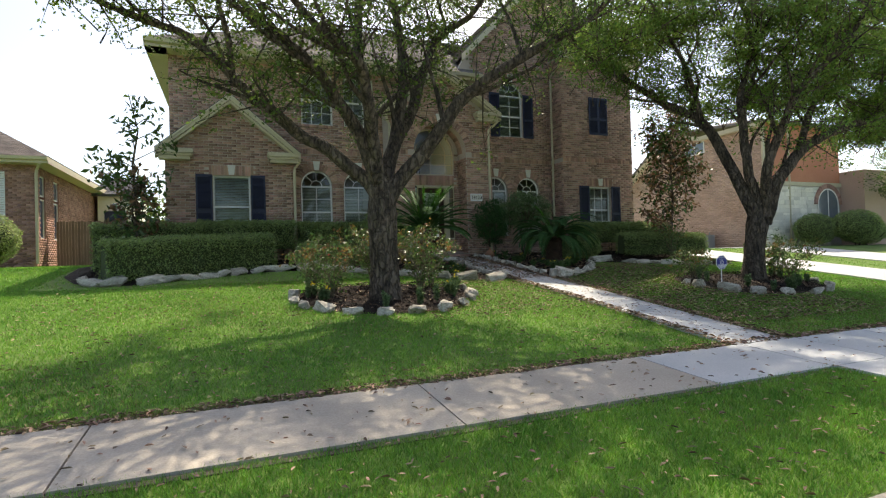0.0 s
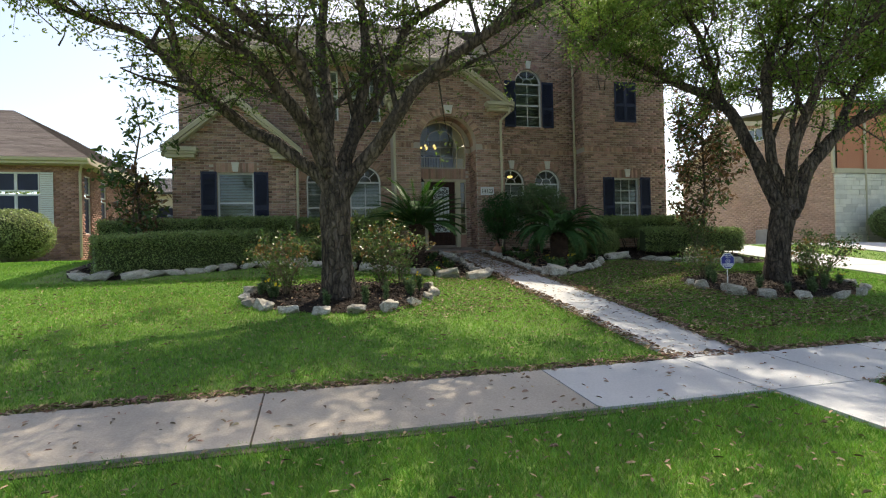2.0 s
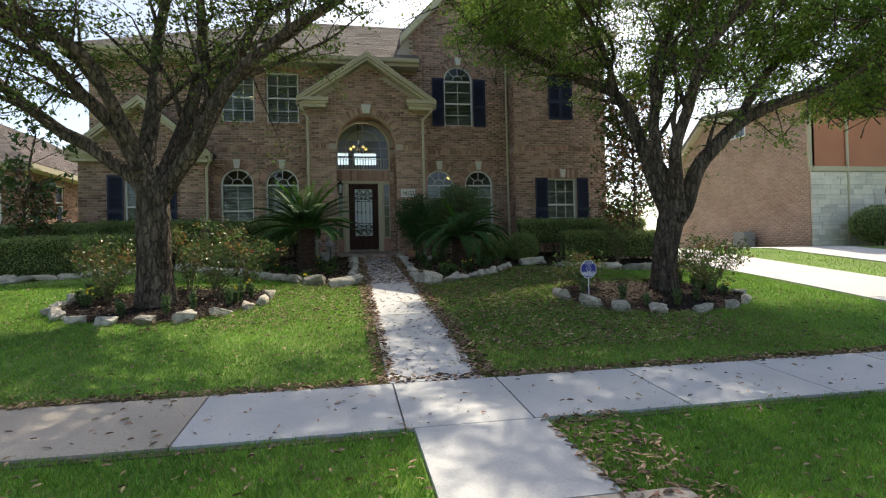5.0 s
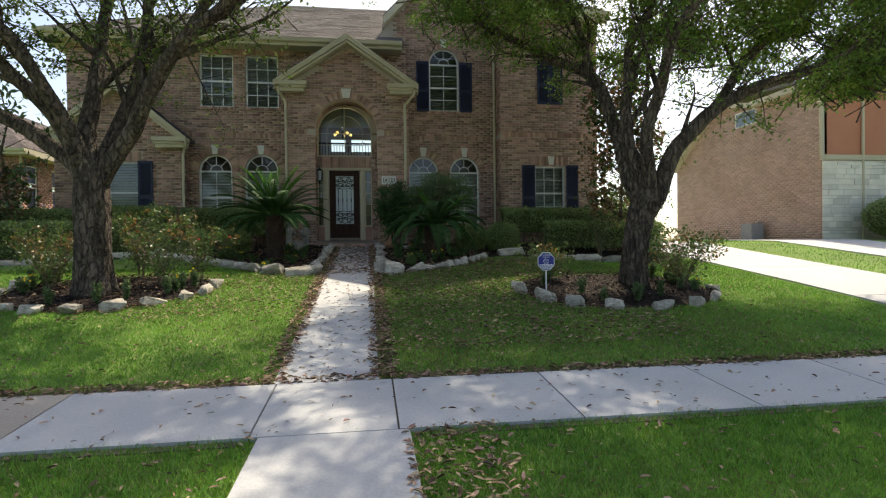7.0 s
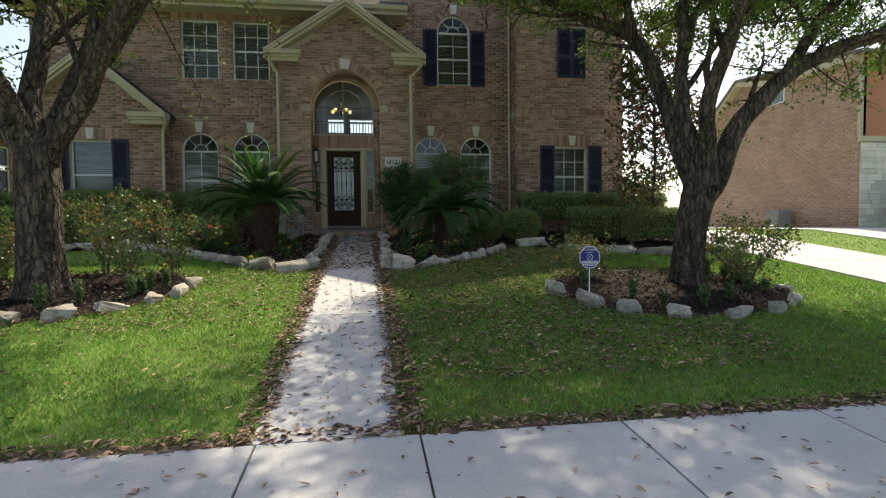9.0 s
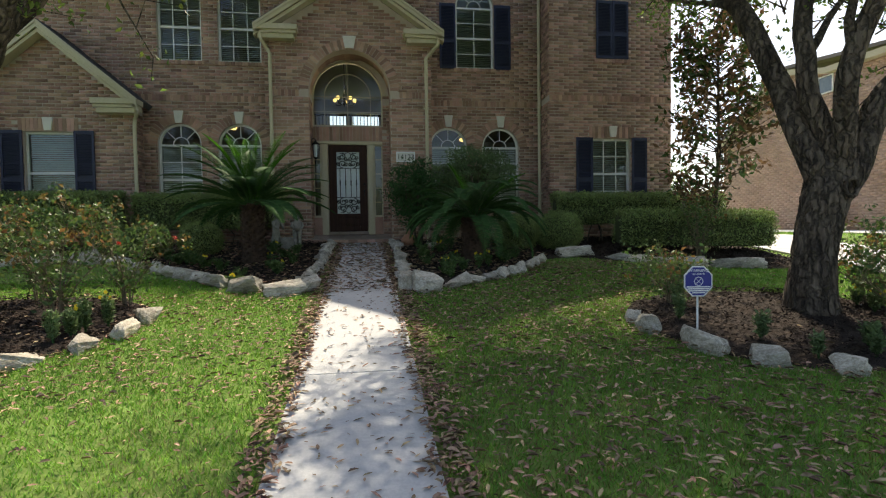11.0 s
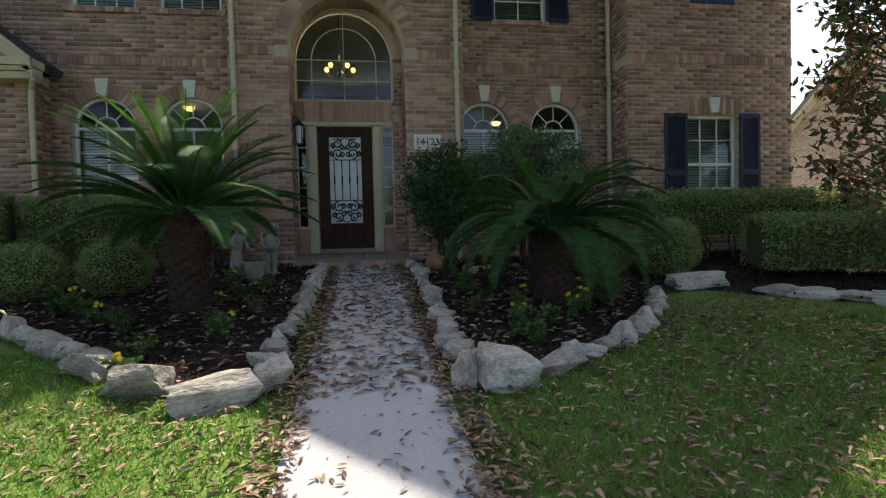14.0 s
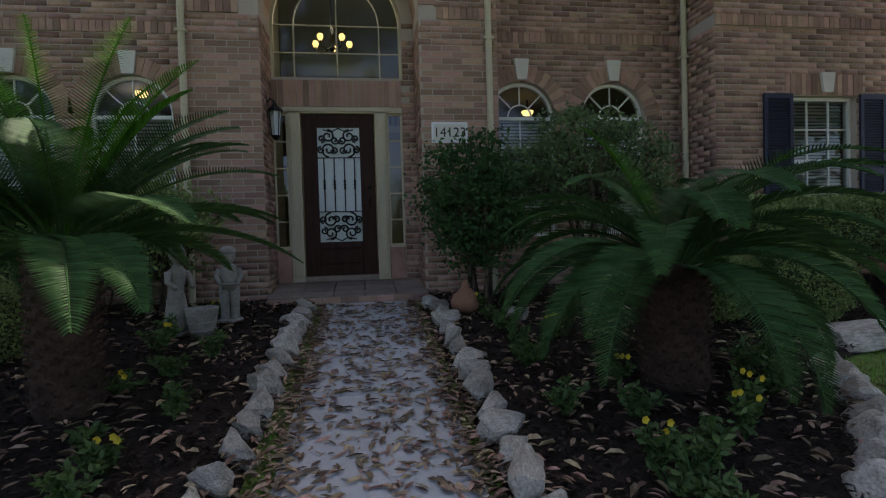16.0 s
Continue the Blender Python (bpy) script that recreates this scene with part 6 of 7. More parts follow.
# statues, pot, sign, plaque, lamps
def figure(x, y, h, turn, label, skirt, stoop, cap):
    """A weathered cement child: a plain figure, in a long skirt and stooping, or in trousers with a cap and a tray."""
    s = Shape()
    lean = lambda z: -stoop * max(0.0, z / h - 0.45) ** 1.2
    s.lathe(0, 0.01, [(0.12, 0), (0.125, 0.025), (0.11, 0.04)], 14)
    if skirt:
        rings = [(0.12, 0.04), (0.125, 0.08), (0.10, h * 0.3), (0.075, h * 0.48), (0.07, h * 0.54), (0.085, h * 0.64), (0.08, h * 0.72), (0.04, h * 0.77), (0.035, h * 0.8)]
    else:
        for sg in (-1, 1):
            s.tube([(sg * 0.045, -0.02, 0.03), (sg * 0.045, 0, 0.09), (sg * 0.048, 0, h * 0.28), (sg * 0.05, 0, h * 0.48)], [0.052, 0.042, 0.045, 0.055], 10)
            s.tube([(sg * 0.045, 0.02, 0.055), (sg * 0.047, -0.07, 0.05)], [0.035, 0.028], 8)
        rings = [(0.09, h * 0.44), (0.085, h * 0.52), (0.095, h * 0.62), (0.09, h * 0.71), (0.045, h * 0.765), (0.033, h * 0.79)]
    k = len(s.v)
    s.lathe(0, 0, rings, 16)
    for i in range(k, len(s.v)):
        vx, vy, vz = s.v[i]
        fold = 1 + (0.07 * math.sin(9 * math.atan2(vy, vx)) * max(0.0, 1 - vz / (h * 0.5)) if skirt else 0)
        s.v[i] = (vx * fold, vy * 0.8 * fold + lean(vz), vz)
    hy = lean(h * 0.9)
    s.lathe(0, hy, [(0.03, h * 0.78), (0.058, h * 0.82), (0.07, h * 0.88), (0.068, h * 0.93), (0.045, h * 0.98), (0.01, h)], 16)
    if cap:
        s.lathe(0, hy, [(0.074, h * 0.91), (0.08, h * 0.93), (0.075, h * 0.97), (0.05, h * 1.0), (0.01, h * 1.01)], 16)
        s.box(-0.1, 0.1, -0.19, -0.06, h * 0.515, h * 0.53)
    else:
        s.tube([(0.02, hy + 0.06, h * 0.96), (0.02, hy + 0.09, h * 0.88), (0.03, hy + 0.07, h * 0.80)], [0.045, 0.05, 0.025], 8)
    for sg in (-1, 1):
        ys = lean(h * 0.7)
        s.tube([(sg * 0.085, ys, h * 0.70), (sg * 0.115, ys - 0.03, h * 0.60), (sg * 0.08, ys - 0.11, h * 0.53)], [0.034, 0.030, 0.024], 8)
    ob = new("statue", s.mesh("statue", STATUE, True))
    ob.location, ob.rotation_euler = spot(x, y, 0.05), (0, 0, turn)
    tagged(ob, label, "statue", "garden statues")


figure(5.26, 14.12, 0.84, 0.9, "weathered cement figure in a skirt stooping over a basket", True, 0.14, False)
figure(5.64, 14.50, 0.76, 0.2, "weathered grey cement figure with a cap in mulch", False, 0.0, True)
g = spot(5.50, 14.05, 0.05)
basket = thing("planter", "weathered cement basket planter", "planter", at=g)
s = Shape().lathe(0, 0, [(0.10, 0), (0.125, 0.12), (0.145, 0.25), (0.15, 0.265), (0.13, 0.265), (0.12, 0.22), (0.02, 0.2)], 18)
part("bowl", s, STATUE, basket, smooth=True)
for k in range(3):
    s = Shape().tube([(0.12 * math.cos(a) * (1 + 0.06 * k), 0.12 * math.sin(a) * (1 + 0.06 * k), 0.06 + 0.07 * k) for a in np.linspace(0, 2 * math.pi, 17)], 0.008, 5)
    part("band", s, STATUE, basket)
g = spot(8.04, 14.4, 0.05)
ob = new("clay_ornament", Shape().lathe(0, 0, [(0.09, 0), (0.15, 0.05), (0.165, 0.12), (0.13, 0.19), (0.07, 0.24), (0.045, 0.27), (0.055, 0.30), (0.02, 0.33), (0.01, 0.35)], 18).mesh("clay_ornament", CLAY, True))
ob.location = g
tagged(ob, "rounded terracotta garden ornament in mulch", "ornament")
rock(8.5, 14.1, 0.25, 0.2, 0.22, label="small white rock in mulch")

SX, SY = 10.45, 7.68
sg = spot(SX, SY)
sign = thing("yard_sign", "blue octagonal security yard sign on a stake", "sign", at=sg)
sign.rotation_euler = (0, 0, radians(-8))
top_z = 0.60


def octagon(r, y0, y1, zc=top_z):
    s = Shape()
    p = [(r * math.sin(math.pi / 8 + k * math.pi / 4), zc + 1.08 * r * math.cos(math.pi / 8 + k * math.pi / 4)) for k in range(8)]
    s.v += [(x, y0, z) for x, z in p] + [(x, y1, z) for x, z in p]
    s.f += [tuple(range(8)), tuple(reversed(range(8, 16)))] + [(i, i + 8, (i + 1) % 8 + 8, (i + 1) % 8) for i in range(8)]
    return s


part("rim", octagon(0.155, -0.006, 0.006), SIGN_WHITE, sign, "white border")
part("panel", octagon(0.142, -0.010, -0.006), SIGN_BLUE, sign, "blue panel")
part("stake", Shape().tube([(0, 0.012, -0.1), (0, 0.012, top_z + 0.05)], 0.010, 8), SIGN_WHITE, sign)


def words(name, text, size, at, material, parent, label=""):
    c = bpy.data.curves.new(name, "FONT")
    c.body, c.size, c.align_x, c.align_y, c.extrude = text, size, "CENTER", "CENTER", 0.001
    c.materials.append(material)
    ob = new(name, c)
    ob.parent = parent
    ob.location, ob.rotation_euler = at, (radians(90), 0, 0)
    return tagged(ob, label)


words("lettering", "WARNING", 0.042, (0, -0.0125, top_z + 0.108), SIGN_WHITE, sign)
words("lettering", "SECURED BY", 0.023, (0, -0.0125, top_z + 0.073), SIGN_WHITE, sign)
for k, (w, z) in enumerate(((0.24, -0.056), (0.22, -0.076), (0.20, -0.096), (0.13, -0.116))):
    part("line", Shape().box(-w / 2, w / 2, -0.013, -0.0105, top_z + z - 0.006, top_z + z + 0.006), SIGN_WHITE, sign)
s = Shape()
for k in range(8):
    a = 2 * math.pi * k / 8
    s.tube([(0.045 * math.cos(a), -0.012, top_z + 0.045 * math.sin(a)), (0.045 * math.cos(a + 0.785), -0.012, top_z + 0.045 * math.sin(a + 0.785))], 0.004, 4)
    if k % 2:
        s.tube([(0, -0.012, top_z), (0.045 * math.cos(a), -0.012, top_z + 0.045 * math.sin(a))], 0.003, 4)
part("emblem", s, SIGN_WHITE, sign)

plaque = thing("address_plaque", "white framed house number plaque on the brick", "plaque", at=(8.085, PORT_Y - 0.012, 3.265))
part("frame", Shape().box(-0.225, 0.225, -0.02, 0.0, -0.125, 0.125), SIGN_WHITE, plaque, bevel=0.004)
part("panel", Shape().box(-0.20, 0.20, -0.024, -0.020, -0.10, 0.10), KEYSTONE, plaque)
words("lettering", "14123", 0.165, (0, -0.0265, -0.005), IRON, plaque, "black house numerals")

lantern = thing("wall_lantern", "black iron wall lantern beside the door", "lamp", at=(5.96, 15.72, 3.45))
part("bracket", Shape().tube([(-0.1, 0, 0.24), (-0.05, 0, 0.30), (0, 0, 0.26)], 0.012, 6).box(-0.105, -0.09, -0.05, 0.05, 0.08, 0.32), IRON, lantern)
part("cap", Shape().lathe(0, 0, [(0.10, 0.14), (0.085, 0.17), (0.04, 0.21), (0.02, 0.24), (0.012, 0.26)], 8), IRON, lantern)
part("base", Shape().lathe(0, 0, [(0.02, -0.21), (0.05, -0.17), (0.062, -0.155)], 8), IRON, lantern)
for k in range(4):
    a = math.pi / 4 + k * math.pi / 2
    part("post", Shape().tube([(0.058 * math.cos(a), 0.058 * math.sin(a), -0.16), (0.085 * math.cos(a), 0.085 * math.sin(a), 0.145)], 0.007, 5), IRON, lantern)
part("glass", Shape().lathe(0, 0, [(0.048, -0.155), (0.07, 0.14)], 4), FROST, lantern)

chandelier = thing("chandelier", "iron foyer chandelier with warm lit globes", "lamp", at=(6.6, 17.5, 5.05))
part("stem", Shape().lathe(0, 0, [(0.015, -0.1), (0.05, -0.05), (0.03, 0.05), (0.05, 0.15), (0.015, 0.3), (0.008, 2.3)], 8), IRON, chandelier)
for k in range(5):
    a = 2 * math.pi * k / 5 + 0.3
    c, sn = math.cos(a), math.sin(a)
    part("arm", Shape().tube([(0, 0, 0), (0.12 * c, 0.12 * sn, -0.10), (0.24 * c, 0.24 * sn, -0.08), (0.28 * c, 0.28 * sn, 0.0)], 0.010, 6), IRON, chandelier)
    part("globe", Shape().lathe(0.28 * c, 0.28 * sn, [(0.025, 0.0), (0.045, 0.03), (0.05, 0.06), (0.035, 0.095), (0.02, 0.10)], 12), BULB, chandelier, "glowing amber globe", smooth=True)
for i, (x, y, z) in enumerate(((3.55, 18.0, 4.42), (10.0, 18.2, 4.2), (2.9, 18.5, 7.1))):
    lamp = thing("ceiling_lamp", "warm lit ceiling lamp inside a room", "lamp", "ceiling lamps", (x, y, z))
    part("shade", Shape().lathe(0, 0, [(0.03, -0.08), (0.08, -0.07), (0.11, -0.02), (0.11, 0.0)], 14), BULB, lamp, smooth=True)
    part("rose", Shape().lathe(0, 0, [(0.06, 0.0), (0.06, 0.03), (0.015, 0.04), (0.015, 0.2)], 12), IRON, lamp)

# neighbouring houses
nb = thing("house", "low tan brick neighbouring house with a dark hip roof", "house")
NX, NY = -6.4, 22.3
nl_windows = [Opening(-9.35, -7.75, 2.2, 4.75)]
part("wall", wall_mesh(-16.0, NX, 0.9, lambda x: 5.05, NY, NY + 0.2, nl_windows), BRICK_DARK, nb, "brown brick wall")
sw = Shape()
sw.box(NX - 0.2, NX, 22.5, 22.75, 0.9, 5.05).box(NX - 0.2, NX, 23.45, 24.45, 0.9, 5.05).box(NX - 0.2, NX, 25.15, 36, 0.9, 5.05)
for a, b in ((22.75, 23.45), (24.45, 25.15)):
    sw.box(NX - 0.2, NX, a, b, 0.9, 2.35).box(NX - 0.2, NX, a, b, 4.72, 5.05)
part("wall", sw, BRICK_DARK, nb, "brown brick side wall")
for a, b in ((22.75, 23.45), (24.45, 25.15)):
    for z0, z1 in ((2.35, 3.85), (3.95, 4.72)):
        s = Shape().box(NX - 0.12, NX - 0.05, a, a + 0.05, z0, z1).box(NX - 0.12, NX - 0.05, b - 0.05, b, z0, z1).box(NX - 0.12, NX - 0.05, a + 0.05, b - 0.05, z0, z0 + 0.05).box(NX - 0.12, NX - 0.05, a + 0.05, b - 0.05, z1 - 0.05, z1)
        w = part("window", s, WHITE, nb)
        part("pane", Shape().box(NX - 0.1, NX - 0.09, a + 0.05, b - 0.05, z0 + 0.05, z1 - 0.05), SHUTTER, w, "dark screened pane")
for z0, z1 in ((2.2, 3.9), (4.0, 4.75)):
    s = Shape().box(-9.35, -9.29, NY + 0.03, NY + 0.1, z0, z1).box(-7.81, -7.75, NY + 0.03, NY + 0.1, z0, z1).box(-8.6, -8.5, NY + 0.03, NY + 0.1, z0, z1).box(-9.29, -7.81, NY + 0.04, NY + 0.09, z0, z0 + 0.06).box(-9.29, -7.81, NY + 0.04, NY + 0.09, z1 - 0.06, z1)
    w = part("window", s, WHITE, nb)
    for a, b in ((-9.29, -8.6), (-8.5, -7.81)):
        part("pane", Shape().box(a, b, NY + 0.06, NY + 0.07, z0 + 0.06, z1 - 0.06), SHUTTER, w, "dark screened pane")
s = Shape()
for i in range(30):
    s.box(-7.70, -7.30, NY - 0.03, NY - 0.012, 2.2 + i * 0.085, 2.27 + i * 0.085)
s.box(-7.72, -7.70, NY - 0.04, NY - 0.01, 2.2, 4.75).box(-7.30, -7.28, NY - 0.04, NY - 0.01, 2.2, 4.75)
part("shutter", s, WHITE, nb, "cream louvred shutter")
roof_slope("roof", (-16.6, NY - 0.55, 5.25), (NX + 0.55, NY - 0.55, 5.25), (-11.0, 27.5, 8.4), (-12.0, 27.5, 8.4), SHINGLE_BROWN, "dark brown shingle hip roof", parent=nb)
roof_slope("roof", (NX + 0.55, NY - 0.55, 5.25), (NX + 0.55, 36.5, 5.25), (-11.0, 33, 8.4), (-11.0, 27.5, 8.4), SHINGLE_BROWN, "", parent=nb)
eave(-16.6, NX + 0.55, NY - 0.55, 5.25, 0.55, nb)
part("soffit", Shape().box(NX + 0.52, NX + 0.55, NY - 0.52, 36.5, 5.0, 5.23).box(NX, NX + 0.52, NY - 0.52, 36.5, 5.0, 5.03), TRIM, nb)
part("downspout", Shape().tube([(NX + 0.3, NY - 0.5, 5.0), (NX + 0.1, NY - 0.1, 4.85), (NX + 0.06, NY - 0.06, 4.7), (NX + 0.06, NY - 0.06, 1.4)], 0.05, 8), TRIM, nb)
part("wall", Shape().box(-6.2, -4.6, 31.0, 36, 0.9, 4.9), STONE_WALL, nb, "pale rear wing wall")
roof_slope("roof", (-6.4, 30.6, 4.95), (-4.1, 30.6, 4.95), (-5.0, 34, 6.2), (-6.4, 34, 6.2), SHINGLE_DARK, "", parent=nb)
part("window", Shape().box(-5.9, -5.0, 30.93, 30.99, 2.6, 4.1), SHUTTER, nb, "dark screened window")

nlb = []
z, row = 1.3, 0
while z < 4.95:
    x = -12.0 - (0.13 if row % 2 else 0)
    while x < NX:
        a, b = x, min(x + 0.25, NX)
        x += 0.26
        if b - a > 0.04 and not (-9.4 < (a + b) / 2 < -7.7 and 2.2 < z < 4.75):
            nlb.append((a, b, z, z + 0.078, NY - 0.008 - 0.004 * rng.random(), NY + 0.01))
    y = NY - (0.13 if row % 2 else 0)
    while y < 31:
        a, b = max(y, NY), y + 0.25
        y += 0.26
        c = (a + b) / 2
        if not ((22.7 < c < 23.5 or 24.4 < c < 25.2) and 2.3 < z < 4.75):
            nlb.append((NX - 0.01, NX + 0.008 + 0.004 * rng.random(), z, z + 0.078, a, b))
    z, row = z + 0.088, row + 1
tagged(part("brickwork", boxes_mesh("brickwork", np.array(nlb), BRICK_DARK), None, nb), kind="stuff")

nr = thing("house", "tall pink brick neighbouring house with pale stone and orange stucco", "house")
RX, RY = 25.1, 17.43


def side_top(y):
    return 7.6 if y < 21 else 7.6 + 0.25 * (min(y, 23.5) - 21) if y < 23.5 else 8.2 - 0.75 * (y - 23.5)


s = Shape()
ys = [RY, 19, 21, 22.5, 23.5, 25.5, 27.2]
for a, b in zip(ys, ys[1:]):
    ta, tb = side_top(a), side_top(b)
    s.hexa([(RX, a, 0.9), (RX + 0.25, a, 0.9), (RX + 0.25, b, 0.9), (RX, b, 0.9), (RX, a, ta), (RX + 0.25, a, ta), (RX + 0.25, b, tb), (RX, b, tb)])
part("wall", s, BRICK_RED, nr, "pale pink brick side wall")
nrb = []
z, row = 1.25, 0
while z < 7.9:
    y = RY - (0.15 if row % 2 else 0)
    while y < 27:
        a, b = max(y, RY), min(y + 0.29, 27.1)
        y += 0.30
        if b - a > 0.05 and z + 0.1 < min(side_top(a), side_top(b)) - 0.03:
            nrb.append((RX - 0.008 - 0.004 * rng.random(), RX + 0.01, z, z + 0.09, a, b))
    z, row = z + 0.1, row + 1
tagged(part("brickwork", boxes_mesh("brickwork", np.array(nrb), BRICK_RED), None, nr), kind="stuff")
part("base", Shape().box(RX - 0.03, RX, RY, 27.2, 0.9, 1.24), CONCRETE_OLD, nr, "grey concrete foundation strip")
stone = Shape()
sr = random.Random(4)
z = 1.2
while z < 4.35:
    h = sr.choice((0.12, 0.18, 0.24))
    x = RX + 0.02
    while x < 30:
        w = sr.uniform(0.25, 0.7)
        stone.box(x, min(x + w - 0.012, 30), RY - 0.05 - 0.025 * sr.random(), RY + 0.05, z, min(z + h - 0.012, 4.36))
        x += w
    z += h
tagged(part("stonework", stone, STONE_WALL, nr, "rough pale limestone facing"), kind="stuff")
part("wall", Shape().box(RX + 0.25, 31, RY, RY + 0.2, 0.9, 4.4), MORTAR, nr)
part("panel", Shape().box(RX + 0.1, 31, RY + 0.0, RY + 0.2, 4.6, 7.6), TAN_RED, nr, "orange stucco upper wall")
aw = Opening(29.0, 30.7, 2.3, 3.45, True)
ws = Shape()
ring_bricks(ws, aw, RY - 0.09, 0.25, 0.03)
part("arch_surround", ws, BRICK_DARK, nr, "brown brick arch round the window")
ws = Shape()
for i in range(20):
    a, b = math.pi * i / 20, math.pi * (i + 1) / 20
    q = [(aw.cx + r * math.cos(w), aw.z1 + r * math.sin(w)) for r, w in ((aw.r - 0.07, a), (aw.r, a), (aw.r, b), (aw.r - 0.07, b))]
    ws.hexa([(x, RY - 0.11, z) for x, z in q] + [(x, RY - 0.08, z) for x, z in q])
ws.box(29.0, 29.07, RY - 0.11, RY - 0.08, 2.3, 3.45).box(30.63, 30.7, RY - 0.11, RY - 0.08, 2.3, 3.45).box(29.83, 29.88, RY - 0.108, RY - 0.082, 2.3, 4.25)
aww = part("window", ws, WHITE, nr, "white arched window")
ws = Shape()
ws.face((29.07, RY - 0.09, 2.3), (30.63, RY - 0.09, 2.3), *[(aw.cx + (aw.r - 0.07) * math.cos(math.pi * i / 16), RY - 0.09, aw.z1 + (aw.r - 0.07) * math.sin(math.pi * i / 16)) for i in range(17)])
part("pane", ws, PANE_DARK, aww)
part("wall", Shape().box(31, 36, RY - 1.2, RY + 0.2, 0.9, 5.2), BRICK_RED, nr, "pink brick entry bay")
part("entry_door", Shape().box(33.2, 34.8, RY - 1.24, RY - 1.2, 1.3, 4.3), DOOR, nr, "dark arched entry recess")
part("trim", Shape().box(RX - 0.05, 31, RY - 0.09, RY + 0.02, 4.4, 4.6).box(RX - 0.04, RX + 0.1, RY - 0.04, RY + 0.05, 4.6, 7.6), TRIM, nr, "cream band and corner board")
part("downspout", Shape().tube([(26.9, RY - 0.06, 7.5), (26.9, RY - 0.06, 1.3)], 0.055, 8), TRIM, nr)
fas = Shape()
for a, b in zip(ys, ys[1:]):
    ta, tb = side_top(a) - 0.02, side_top(b) - 0.02
    fas.hexa([(RX - 0.35, a, ta - 0.22), (RX, a, ta - 0.22), (RX, b, tb - 0.22), (RX - 0.35, b, tb - 0.22), (RX - 0.35, a, ta), (RX, a, ta), (RX, b, tb), (RX - 0.35, b, tb)])
part("rake_board", fas, TRIM, nr)
roof_slope("roof", (RX - 0.4, RY - 0.4, 7.6), (31.5, RY - 0.4, 7.6), (31.5, 23.5, 9.6), (RX - 0.4, 23.5, 8.25), SHINGLE, "grey shingle roof", parent=nr)
roof_slope("roof", (31.5, 27.4, 5.4), (RX - 0.4, 27.4, 5.4), (RX - 0.4, 23.5, 8.25), (31.5, 23.5, 9.6), SHINGLE, "", parent=nr)
s = Shape().box(RX - 0.05, RX + 0.02, 20.9, 20.95, 6.65, 7.35).box(RX - 0.05, RX + 0.02, 22.2, 22.25, 6.65, 7.35).box(RX - 0.05, RX + 0.02, 21.55, 21.6, 6.7, 7.3).box(RX - 0.05, RX + 0.02, 20.95, 22.2, 6.65, 6.7).box(RX - 0.05, RX + 0.02, 20.95, 22.2, 7.3, 7.35)
w = part("window", s, WHITE, nr, "small high window")
for a, b in ((20.95, 21.55), (21.6, 22.2)):
    part("pane", Shape().box(RX - 0.02, RX - 0.012, a, b, 6.7, 7.3), PANE_DARK, w)
unit = thing("air_conditioner", "grey outdoor unit against the brick wall", "appliance", at=(24.6, 20.6, float(land(24.6, 20.6))))
part("cabinet", Shape().box(-0.3, 0.3, -0.35, 0.35, 0.02, 0.75), METAL_BOX, unit, bevel=0.02)
part("pipe", Shape().tube([(0.3, 0.1, 0.3), (0.4, 0.1, 0.35), (0.42, 0.1, 0.9)], 0.03, 8), METAL_BOX, unit)
for k in range(9):
    part("louvre", Shape().box(-0.31, -0.302, -0.3, 0.3, 0.12 + k * 0.065, 0.15 + k * 0.065), METAL_BOX, unit)
rear = thing("house", "distant cream house beyond the back fence", "house")
part("wall", Shape().box(19, 27, 44, 50, 1.0, 5.6), STONE_WALL, rear)
roof_slope("roof", (18.4, 43.5, 5.6), (27.6, 43.5, 5.6), (25, 47, 7.8), (21, 47, 7.8), SHINGLE, "grey shingle roof", parent=rear)
part("window", Shape().box(21, 22.5, 43.9, 44, 2.6, 4.4), WHITE, rear)
part("window", Shape().box(23.8, 25.3, 43.9, 44, 2.6, 4.4), WHITE, rear)
fence = thing("fence", "weathered wooden board fence between the houses", "fence")
for i in range(48):
    x = -6.2 + i * 0.1
    part("board", Shape().box(x, x + 0.09, 24.0, 24.025, 1.25, 3.05 + 0.02 * (i % 3)), FENCE, fence)
part("rail", Shape().box(-6.2, -1.4, 24.03, 24.08, 2.6, 2.7), FENCE, fence)
woods = np.random.default_rng(90)
# the last row is unseen, added across the street to darken window reflections
for (x0, x1, y0, y1, z0, z1, n) in ((-7, 2, 38, 50, 1.5, 5.5, 9000), (13, 40, 52, 66, 1.5, 8.5, 16000), (-60, -16, 45, 70, 1.5, 8, 14000), (-30, 45, -38, -30, 0, 7, 42000)):
    k = woods.uniform(size=(n // 60, 3)) * [x1 - x0, y1 - y0, 1] + [x0, y0, 0]
    k[:, 2] = z0 + (z1 - z0) * woods.random(len(k)) ** 1.5
    pts = (k[:, None, :] + woods.normal(size=(len(k), 60, 3)) * 0.8).reshape(-1, 3)
    tagged(new("far_trees", leaf_mesh("far_trees", pts, 0.35, LEAF, woods, 0.7)), "distant leafy trees behind the houses and across the street", "trees", kind="stuff")


